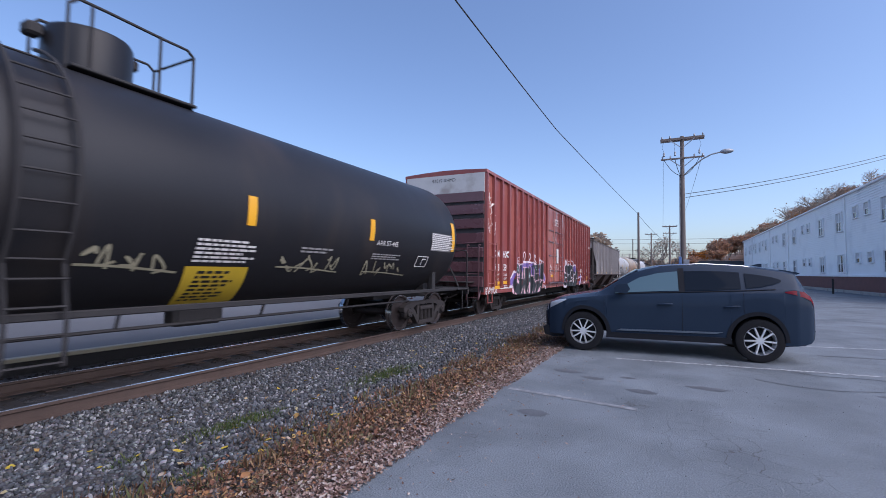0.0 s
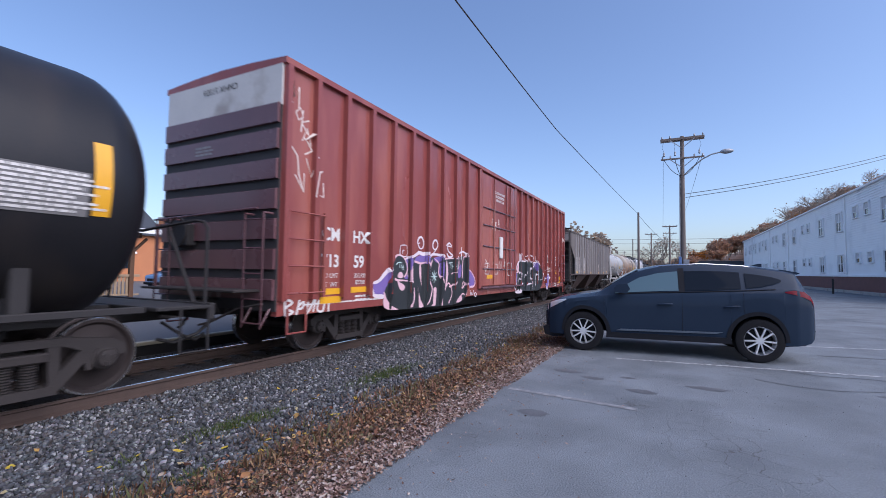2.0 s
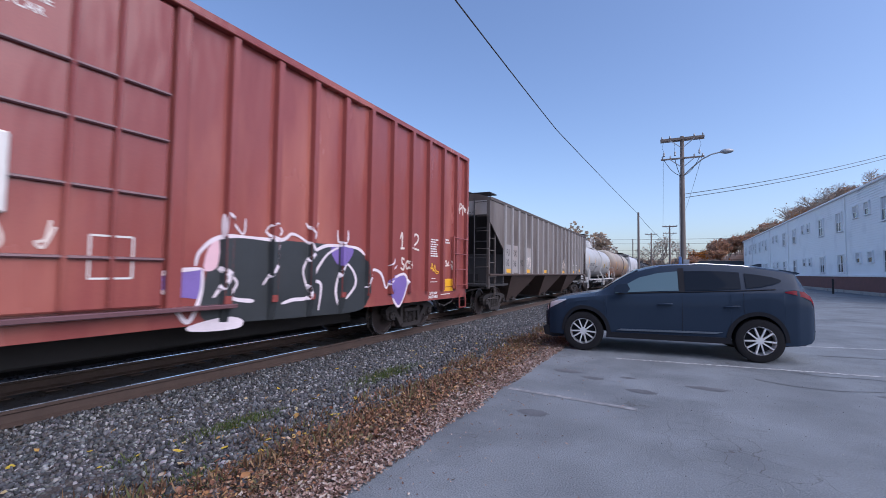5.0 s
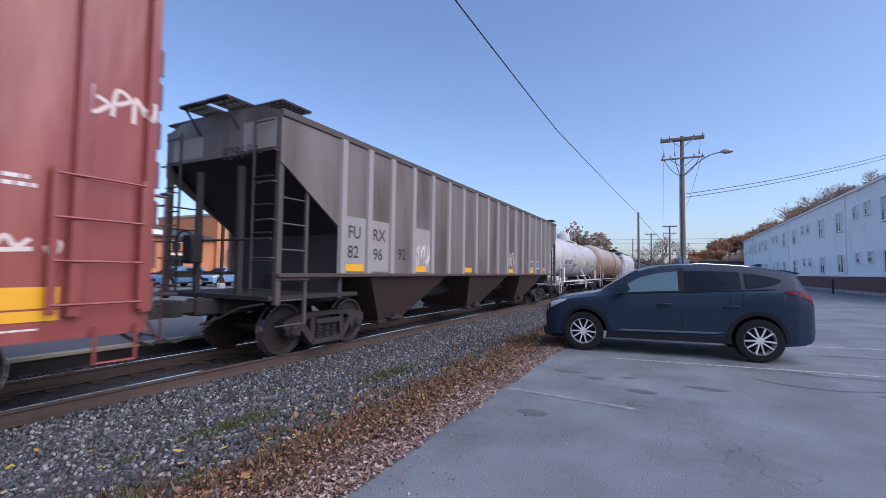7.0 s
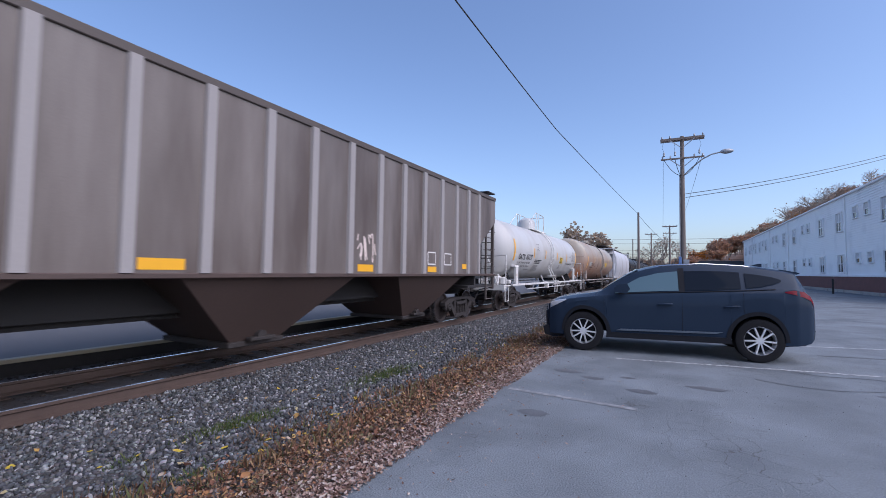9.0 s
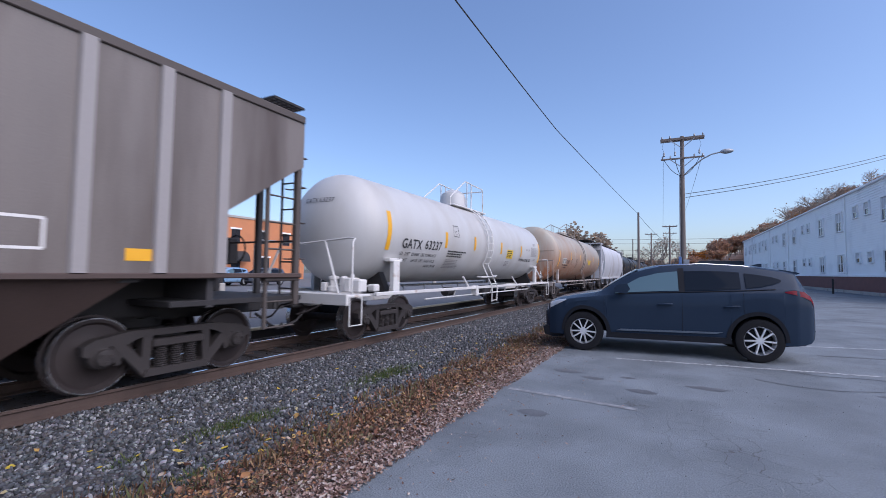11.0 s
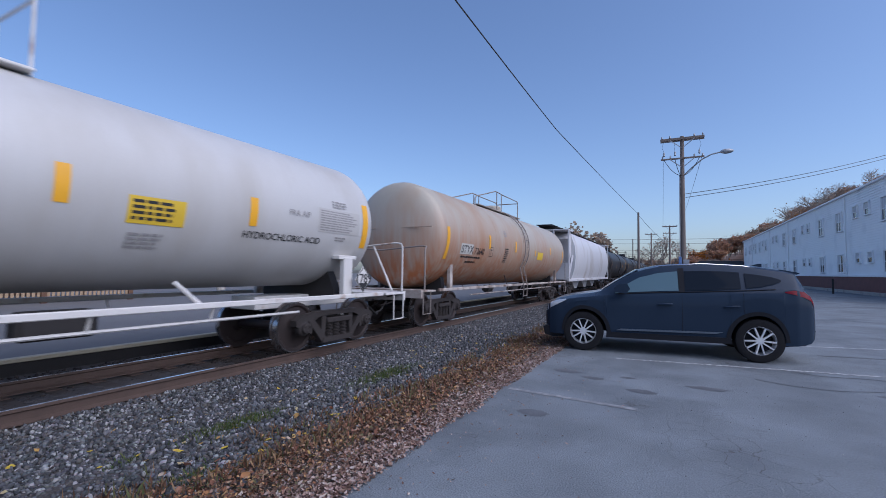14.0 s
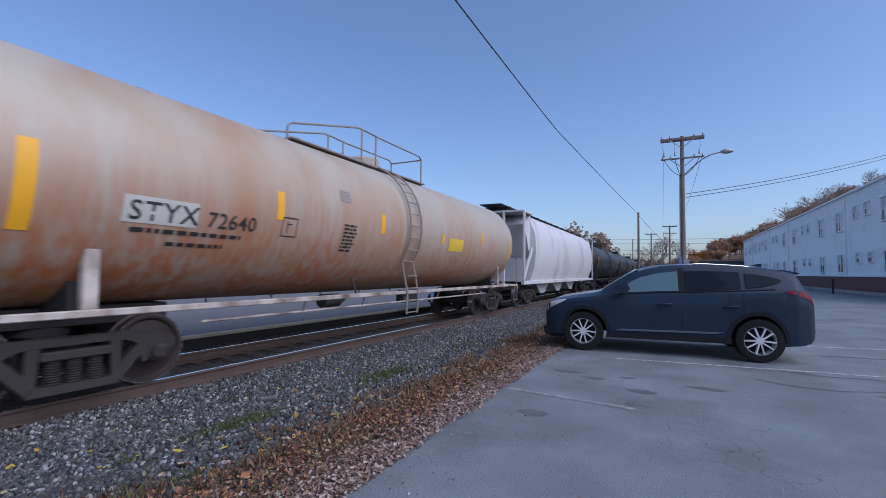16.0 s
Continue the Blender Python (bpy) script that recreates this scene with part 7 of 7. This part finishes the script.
def long_house():
    h = thing("apartment_house", Matrix(), "long two-storey apartment house with pale siding", "house")
    y0, y1 = 30.0, 118.0
    part("wall", Shape().box(HX + 0.09, HX + 14, y0, y1, BRICK_TOP, HOUSE_TOP), SIDING, h)
    part("base_wall", Shape().box(HX + 0.04, HX + 13.9, y0, y1, -0.3, BRICK_TOP), BRICK, h, "red-brown brick base")
    part("water_table", Shape().box(HX - 0.06, HX + 0.1, y0, y1, BRICK_TOP - 0.05, BRICK_TOP + 0.10, 0.01), TRIM, h)
    part("roof", Shape().box(HX - 0.15, HX + 14.2, y0 - 0.2, y1 + 0.2, HOUSE_TOP, HOUSE_TOP + 0.16, 0.02), TRIM, h, "flat roof edge")
    part("kerb", Shape().box(HX - 0.75, HX - 0.35, y0, y1, -0.1, 0.22, 0.02), CONCRETE, h, "concrete kerb along the house")
    # sash windows in pairs, small windows between, downspouts
    for y in (33.0, 38.6, 43.4, 53.8, 59.5, 71.3, 77.2, 91.0, 97.0, 101.5, 109.0, 114.0):
        house_window(h, y, 5.60, 1.5, 1.70, True)
        house_window(h, y - 0.2, 1.76, 1.5, 1.58, True)
    for y in (47.0, 49.6, 64.5, 67.0, 82.3, 84.8, 94.0, 104.0, 106.8):
        house_window(h, y, 6.40, 0.95, 0.97, False)
        house_window(h, y - 0.4, 2.55, 0.95, 0.80, False)
    for y in (36.0, 52.2, 74.7, 87.5, 105.5):
        part("downspout", Shape().box(HX - 0.02, HX + 0.07, y - 0.07, y + 0.07, BRICK_TOP, HOUSE_TOP, 0.01), TRIM, h, "white downspout")
    boards = Shape()
    k = 0
    z = BRICK_TOP + 0.1
    while z < HOUSE_TOP - 0.02:
        boards.add([(HX + 0.052, y0, z), (HX + 0.052, y1, z), (HX + 0.088, y1, z + 0.20), (HX + 0.088, y0, z + 0.20), (HX + 0.088, y0, z), (HX + 0.088, y1, z)], [(0, 1, 2, 3), (0, 4, 5, 1)])
        z += 0.20
    tagged(part("clapboard", boards, SIDING, h, "pale horizontal clapboards"), kind="stuff")
    bricks = Shape()
    z = -0.02
    while z < BRICK_TOP - 0.08:
        bricks.box(HX + 0.025, HX + 0.045, y0, y1, z, z + 0.062)
        z += 0.075
    tagged(part("brick_course", bricks, BRICK, h, "courses of red-brown brick"), kind="stuff")


long_house()

# ---- poles and wires ----


def sag(p, q, drop, n=24):
    p, q = Vector(p), Vector(q)
    return [p.lerp(q, i / n) - Vector((0, 0, drop * 4 * (i / n) * (1 - i / n))) for i in range(n + 1)]


def cable(name, pts, r, label):
    return tagged(part(name, Shape().pipe(pts, r, 5), WIRE), label, "cable", "overhead wires")


def utility_pole(x, y, top, arms, r=0.17, lean=0.0, label="tall weathered wooden utility pole with two crossarms"):
    p = thing("utility_pole", pose(x, y, 0), label, "utility pole", "utility poles")
    part("pole", Shape().lathe([(r, -0.3), (r * 0.95, top * 0.3), (r * 0.72, top), (0.02, top + 0.03)], (0, 0, 0), "z", 18), POLE_WOOD, p)
    for z, w, th, brace in arms:
        a = part("crossarm", Shape().box(-w / 2, w / 2, -0.24, -0.13, z - th / 2, z + th / 2, 0.012).box(-w / 2, w / 2, 0.13, 0.24, z - th / 2, z + th / 2, 0.012) if brace else Shape().box(-w / 2, w / 2, -0.22, -0.12, z - th / 2, z + th / 2, 0.012), POLE_WOOD, p)
        for s in (-1, 1):
            part("arm_brace", Shape().bar((s * 0.75, -0.25, z - th / 2), (s * 0.08, -0.20, z - 0.62), 0.03, 0.05), METAL_GREY, p)
            for k in (0.92, 0.55):
                part("insulator", Shape().lathe([(0.03, 0), (0.06, 0.04), (0.04, 0.08), (0.06, 0.12), (0.03, 0.17), (0.01, 0.2)], (s * w / 2 * k, -0.18, z + th / 2), "z", 10), METAL_GREY, p)
    return p


P = utility_pole(0.62, 35.2, 11.15, ((10.95, 2.75, 0.17, True), (9.55, 2.7, 0.11, False)))
part("lamp_arm", Shape().pipe([(0.1, -0.05, 8.35), (0.5, -0.1, 8.75), (1.2, -0.15, 9.35), (1.75, -0.2, 9.62), (2.3, -0.2, 9.72)], 0.045), METAL_GREY, P, "curved grey street lamp arm")
part("lamp_head", Shape().lathe([(0.03, 0), (0.11, 0.1), (0.17, 0.3), (0.16, 0.55), (0.09, 0.75), (0.02, 0.8)], (2.25, -0.2, 9.74), "x", 14), METAL_GREY, P, "grey cobra-head street lamp")
for s, x in ((-1, -1.15), (-1, -0.45), (1, 1.05)):
    part("cutout_fuse", Shape().lathe([(0.04, 0), (0.07, 0.05), (0.05, 0.12), (0.07, 0.2), (0.03, 0.32)], (x, -0.22, 9.75), "z", 10), METAL_GREY, P)
    part("jumper_wire", Shape().pipe([(x, -0.2, 10.1), (x * 1.1, -0.2, 10.4), (x, -0.2, 10.85)], 0.012, 4), WIRE, P)
    part("riser_cable", Shape().pipe(sag((x, -0.25, 9.5), (0.05 * s, -0.2, 8.3), 0.25, 8), 0.02, 5), WIRE, P)
part("conduit", Shape().pipe([(-0.17, -0.1, 8.4), (-0.19, -0.1, 4.0), (-0.19, -0.1, 0.0)], 0.035), METAL_GREY, P)
part("pole_box", Shape().box(-0.02, 0.34, -0.34, -0.16, 1.7, 2.4, 0.02), METAL_GREY, P, "grey utility box")
part("pole_sign", Shape().box(-0.30, -0.12, -0.30, -0.17, 2.0, 2.6, 0.02), surf("blue_sign", (0.12, 0.2, 0.4), 0.5), P)
Q = utility_pole(-3.2, 50.0, 7.75, (), 0.13, label="short bare wooden utility pole")
utility_pole(-0.6, 98, 11.0, ((10.8, 2.6, 0.16, True), (9.4, 2.4, 0.1, False)), label="distant wooden utility pole with crossarms")
utility_pole(-4.2, 105, 10.2, ((9.9, 2.4, 0.15, False),), label="distant wooden utility pole with a crossarm")
utility_pole(-9.0, 120, 10.0, (), 0.15, label="distant bare utility pole")
cable("power_line", sag((-3.2, 50, 7.6), (-4.07, 17.4, 7.05), 0.06) + sag((-4.07, 17.4, 7.05), (-3.97, 8.0, 7.02), 0.02)[1:] + sag((-3.97, 8.0, 7.02), (-3.76, -12, 6.96), 0.05)[1:], 0.016, "black overhead cable along the track")
cable("service_line", sag((-3.2, 50, 7.5), (0.5, 97.8, 7.0), 0.8), 0.02, "thin cable between poles")
for z, e in ((7.0, 8.6), (6.75, 8.3)):
    cable("service_line", sag((0.8, 35.0, z), (17.0, 52.9, e + 3.7), 0.25), 0.022, "black service cable to the house")
for x in (-1.2, 1.2):
    cable("power_line", sag((0.62 + x, 35.4, 9.6 if x else 10.9), (-0.6 + x, 98, 10.9), 1.0), 0.012, "thin power line between poles")
for i, z in enumerate((10.2, 9.2, 7.6, 6.6, 5.4)):
    cable("cross_line", sag((-45, 125 + i, z + 1), (45, 118 + i, z), 0.8), 0.03, "distant cables across the road")

# ---- station shelter ----


def shelter():
    s = thing("station_shelter", Matrix(), "open wooden platform shelter with a dark shingle roof", "shelter")
    x0, x1, ya, yb = -21.8, -26.0, -22.0, 11.6
    for y in [yb - 0.35 - 3.1 * k for k in range(11)]:
        for x in (x0, x1):
            post = part("post", Shape().box(x - 0.09, x + 0.09, y - 0.09, y + 0.09, -0.1, 2.75, 0.01), BROWN_WOOD, s)
            for d in (-1, 1):
                part("knee_brace", Shape().bar((x, y + d * 0.08, 2.1), (x, y + d * 0.62, 2.68), 0.09, 0.11), BROWN_WOOD, post)
    for x in (x0, x1):
        part("beam", Shape().box(x - 0.1, x + 0.1, ya, yb, 2.70, 2.92, 0.01), BROWN_WOOD, s)
    xm = (x0 + x1) / 2
    part("roof", Shape().prism([(x0 + 0.75, 2.98), (x0 + 0.75, 3.08), (xm, 4.88), (x1 - 0.75, 3.08), (x1 - 0.75, 2.98), (xm, 4.76)], "y", ya - 0.4, yb + 0.55), ROOF_DARK, s, "dark shingle gable roof")
    part("fascia", Shape().box(x0 + 0.74, x0 + 0.80, ya - 0.4, yb + 0.55, 2.88, 3.10, 0.008), TRIM, s, "white eave board")
    part("ceiling_board", Shape().box(x1 - 0.5, x0 + 0.5, ya, yb, 2.92, 2.96), BROWN_WOOD, s)
    # low railing in front and board fence behind
    part("hand_rail", Shape().box(x0 - 0.05, x0 + 0.07, ya, yb, 0.92, 1.03, 0.01).box(x0 - 0.04, x0 + 0.05, ya, yb, 0.08, 0.16, 0.01), TAN_WOOD, s)
    bal = Shape().box(-0.02, 0.02, -0.05, 0.05, 0.16, 0.92, 0.004).mesh("baluster", TAN_WOOD)
    y = yb - 0.5
    n = 0
    while y > ya and n < 190:
        if (yb - y) % 6.2 < 5.3:
            child("baluster", bal, s, x0, y)
        y -= 0.155
        n += 1
    board = Shape().box(-0.012, 0.012, -0.085, 0.085, 0.0, 1.85, 0.004).mesh("fence_board", BROWN_WOOD)
    y = yb - 2.0
    n = 0
    while y > ya and n < 170:
        child("fence_board", board, s, x1 + 0.15, y)
        y -= 0.186
        n += 1


shelter()


def platform_lamp(x, y, h):
    l = thing("platform_lamp", pose(x, y, -0.1), "dark twin-headed platform lamp post", "lamp post", "platform lamps")
    part("post", Shape().lathe([(0.10, 0), (0.09, h), (0.02, h + 0.05)], (0, 0, 0), "z", 12), UNDER, l)
    part("base", Shape().lathe([(0.25, 0), (0.25, 0.5), (0.2, 0.55)], (0, 0, 0), "z", 14), CONCRETE, l)
    for s in (-1, 1):
        part("lamp_head", Shape().box(min(s * 0.08, s * 0.62), max(s * 0.08, s * 0.62), -0.2, 0.2, h - 0.12, h + 0.06, 0.03), UNDER, l, "flat dark lamp head")


platform_lamp(-24.6, 17.8, 8.3)
platform_lamp(-24.6, 45.0, 8.3)


def brick_building():
    b = thing("brick_building", Matrix(), "brick building with an awning, evening sun put into its orange colour", "building")
    part("wall", Shape().box(-60, -48, 34.0, 48, -0.1, 7.6), SUNNY_BRICK, b)
    part("low_wall", Shape().box(-62, -48.5, 2, 34.0, -0.1, 4.6), SUNNY_BRICK, b, "lower brick wing in the same sun-toned orange")
    part("roof", Shape().prism([(-48.0, 4.6), (-48.0, 4.75), (-55, 6.2), (-62, 4.75), (-62, 4.6)], "y", 2, 34.0), ROOF_DARK, b, "dark low roof")
    part("parapet", Shape().box(-60.1, -47.9, 33.9, 48.1, 7.6, 7.9, 0.03), CONCRETE, b)
    for y, x, z, w, h in ((8, -48.5, 1.2, 1.4, 1.5), (12, -48.5, 1.2, 1.4, 1.5), (16, -48.5, 1.2, 1.4, 1.5), (20, -48.5, 1.2, 1.4, 1.5), (24.5, -48.5, 1.2, 1.6, 1.5), (24.5, -48.5, 3.3, 0.9, 0.8), (29.5, -48.5, 1.2, 1.6, 1.5), (29.5, -48.5, 3.3, 0.9, 0.8), (36.5, -48.0, 4.6, 1.2, 1.6), (40.5, -48.0, 4.6, 1.2, 1.6), (44.5, -48.0, 4.6, 1.2, 1.6), (41, -48.0, 1.2, 1.4, 1.6)):
        win = part("window", Shape().box(x - 0.05, x + 0.03, y - w / 2, y + w / 2, z, z + h), PANE, b)
        part("lintel", Shape().box(x - 0.05, x + 0.08, y - w / 2 - 0.2, y + w / 2 + 0.2, z + h, z + h + 0.2, 0.01), TRIM, win)
    part("door", Shape().box(-48.05, -47.95, 36.0, 37.2, -0.1, 2.1), PANE, b)
    aw = Shape()
    for i in range(12):
        a, c = math.pi / 2 * i / 12, math.pi / 2 * (i + 1) / 12
        aw.add([(-48 + 1.1 * math.cos(q), y, 2.2 + 1.3 * math.sin(q)) for q in (a, c) for y in (35.3, 37.9)], [(0, 1, 3, 2)])
    part("awning", aw, UNDER, b, "dark rounded awning")


brick_building()

# ---- hill, trees and far houses ----
BARK = surf("bark", (0.28, 0.235, 0.20), 0.9, var=0.3, scale=4, fine=30, bump=0.5)
HILLSIDE = surf("leafy_hillside", (0.22, 0.13, 0.085), 0.95, var=0.35, scale=0.15, fine=2, bump=0.6)
CROWNS = {
    "russet": pieces("russet_foliage", [(0.56, 0.31, 0.19), (0.46, 0.27, 0.19), (0.64, 0.38, 0.22), (0.42, 0.28, 0.21)], thin=0.5),
    "orange": pieces("orange_foliage", [(0.62, 0.24, 0.04), (0.52, 0.18, 0.04), (0.7, 0.32, 0.07), (0.4, 0.15, 0.05)], thin=0.45),
    "brown": pieces("brown_foliage", [(0.50, 0.40, 0.31), (0.43, 0.35, 0.28), (0.56, 0.43, 0.32), (0.46, 0.37, 0.29)], thin=0.5),
    "green": pieces("green_foliage", [(0.08, 0.10, 0.04), (0.11, 0.13, 0.05), (0.06, 0.08, 0.035), (0.15, 0.15, 0.06)], thin=0.45),
}


def tree_meshes(kind, seed, h, bare=False, leaves=1500, leaf=0.22):
    """Trunk with limbs, and a crown of many small leaf clumps round the limbs' ends."""
    rng = random.Random(seed)
    s, tips = Shape(), []

    def grow(p, d, length, r, depth):
        q = p + d * length
        mid = p.lerp(q, 0.5) + Vector((rng.uniform(-1, 1), rng.uniform(-1, 1), 0)) * length * 0.06
        s.pipe([p, mid, q], r, 6 if depth < 2 else 4, taper=0.62)
        if depth >= 2:
            tips.extend([mid, q])
        if depth < (5 if bare else 4) and r > 0.006:
            for k in range(3 if depth else 4):
                a = rng.uniform(0, 6.28)
                side = Vector((math.cos(a), math.sin(a), rng.uniform(-0.1, 0.5)))
                grow(p.lerp(q, rng.uniform(0.6, 1.0)), (d * 0.75 + side * 0.7).normalized(), length * rng.uniform(0.58, 0.78), r * 0.58, depth + 1)

    grow(Vector((0, 0, -0.3)), Vector((rng.uniform(-0.05, 0.05), rng.uniform(-0.05, 0.05), 1)), h * 0.34, h * 0.022, 0)
    trunk = s.mesh("trunk", BARK, 60, fix=False)
    if bare and leaves == 0:
        return trunk, None
    n = leaves
    g = np.random.default_rng(seed)
    c = np.array([rng.choice(tips) for _ in range(n)]) + g.normal(0, h * 0.035, (n, 3))
    u, w = g.normal(0, 1, (n, 3)), g.normal(0, 1, (n, 3))
    u /= np.linalg.norm(u, axis=1, keepdims=True)
    w -= u * (u * w).sum(1, keepdims=True)
    w /= np.linalg.norm(w, axis=1, keepdims=True)
    sz = g.uniform(0.5, 1.2, (n, 1)) * leaf
    v = np.stack([c - u * sz, c + w * sz * 0.6, c + u * sz, c - w * sz * 0.6], 1).reshape(-1, 3)
    me = bpy.data.meshes.new("crown")
    me.from_pydata(v.tolist(), [], [(4 * i, 4 * i + 1, 4 * i + 2, 4 * i + 3) for i in range(n)])
    me.materials.append(CROWNS[kind])
    return trunk, me


def tree(meshes, m, label):
    t = thing("tree", m, label, "tree", "autumn trees")
    child("trunk", meshes[0], t)
    if meshes[1]:
        child("crown", meshes[1], t)
    return t


def hill_z(x, y):
    """The wooded ridge beyond the long house."""
    ridge = 0.46 * max(0.0, x - 1)
    return min(46.0, ridge) * min(1, max(0, (y - 105) / 55)) + 0.6 * noise.noise((x * 0.05, y * 0.05, 0))


def build_hill():
    s = Shape()
    s.grid(lambda u, v: (0.5 + 300 * u, 100 + 360 * v, hill_z(0.5 + 300 * u, 100 + 360 * v) - 0.6), 40, 36)
    tagged(part("hillside", s, HILLSIDE), "wooded hillside with autumn leaves", "hill", kind="structure")
    kinds = {k: [tree_meshes(k, 30 + i * 7 + j, 9.0, leaves=1300, leaf=0.34) for j in range(2)] for i, k in enumerate(("russet", "orange", "brown", "green"))}
    bare = [tree_meshes("brown", 90 + j, 10.0, True, 140, 0.2) for j in range(3)]
    rng = random.Random(17)
    for i in range(260):
        y = rng.uniform(135, 300)
        x = rng.uniform(0.02, 0.62) * y + rng.uniform(-3, 3)
        k = rng.random()
        if k < 0.34:
            ms, lab = rng.choice(kinds["russet"]), "russet autumn tree on the hillside"
        elif k < 0.50:
            ms, lab = rng.choice(kinds["brown"]), "brown autumn tree on the hillside"
        elif k < 0.58:
            ms, lab = rng.choice(kinds["orange"]), "bright orange autumn tree on the hillside"
        else:
            ms, lab = rng.choice(bare), "nearly bare tree on the hillside"
        t = tree(ms, pose(x, y, hill_z(x, y) - 0.8, 0, 0, rng.uniform(0, 360)), lab)
        f = rng.uniform(0.8, 1.35) * min(1.0, 0.78 + 1.1 * x / y)
        t.scale = (f, f, f * rng.uniform(0.9, 1.15))
    for x, y, k, f, lab in ((11.2, 128, "orange", 0.8, "bright orange maple before the hill"), (-24.0, 150, "brown", 2.3, "tall half-bare tree beyond the train"), (-6, 150, "russet", 1.0, "russet tree by the road"), (2, 160, "russet", 1.1, "russet tree by the road"), (-14, 180, "green", 0.9, "dull green tree beside the track"), (-31, 165, "brown", 1.5, "half-bare tree beyond the train"),
                            (-27, 190, "green", 1.0, "dull green tree beyond the train"), (-62, 45, "green", 0.8, "green tree behind the brick building"), (-66, 36, "green", 0.9, "green tree behind the brick building"), (-58, 62, "green", 0.9, "green tree beyond the platform"), (-23.5, 150, "brown", 1.5, "tall half-bare tree beyond the train"), (-21, 215, "green", 1.1, "dull green tree beyond the train"), (-17, 205, "brown", 1.0, "half-bare tree beyond the train")):
        t = tree(rng.choice(kinds[k]), pose(x, y, -0.4, 0, 0, rng.uniform(0, 360)), lab)
        t.scale = (f, f, f)
    for x, y, f in ((-3.8, 141, 1.6), (-0.2, 138, 1.35), (-6.5, 150, 1.3), (-8, 130, 0.75), (-5, 138, 0.8), (-10, 145, 0.9), (-1, 140, 0.8), (-12, 160, 1.0), (4, 150, 0.9), (-30, 160, 1.2), (-26, 172, 1.1), (7, 132, 0.8)):
        t = tree(rng.choice(bare), pose(x, y, -0.4, 0, 0, rng.uniform(0, 360)), "bare grey tree in the distance")
        t.scale = (f, f, f)
    for x, y, w, d, hh in ((9.5, 122, 10, 8, 3.6), (-4, 200, 12, 8, 4.5)):
        b = thing("house", pose(x, y, -0.1), "small white house in the distance", "house", "far houses")
        part("wall", Shape().box(-w / 2, w / 2, -d / 2, d / 2, 0, hh), SIDING, b)
        part("roof", Shape().prism([(-w / 2 - 0.4, hh), (w / 2 + 0.4, hh), (w / 2 - 1, hh + 1.1), (-w / 2 + 1, hh + 1.1)], "y", -d / 2 - 0.4, d / 2 + 0.4), ROOF_DARK, b)
        for k in (-0.3, 0.0, 0.3):
            part("window", Shape().box(w * k - 0.5, w * k + 0.5, -d / 2 - 0.03, -d / 2 + 0.05, 1.6, 2.9), PANE, b)


build_hill()
post = tagged(part("bollard", Shape().lathe([(0.07, -0.1), (0.07, 1.15), (0.05, 1.2)], (11.2, 45.5, 0), "z", 12), UNDER), "dark steel bollard at the lot's edge", "bollard")

# ---- motion ----


def motions():
    """The train rolls by, gathering a little speed; its wheels turn with it."""
    times = [0.0, 0.1] + [0.5 * k for k in range(1, 32)] + [15.9, 16.0]
    for car, yc in CARS:
        walk(car, [(t, pose(TRACK_X, yc - gone(t), RAIL_Z)) for t in times])
    for w in WHEELSETS:
        y, start = w.location.y, (w.location.y * 40) % 60
        walk(w, [(k * 4 / 30, pose(0, y, R_WHEEL, start + math.degrees(gone(k * 4 / 30) / R_WHEEL))) for k in range(121)])


motions()
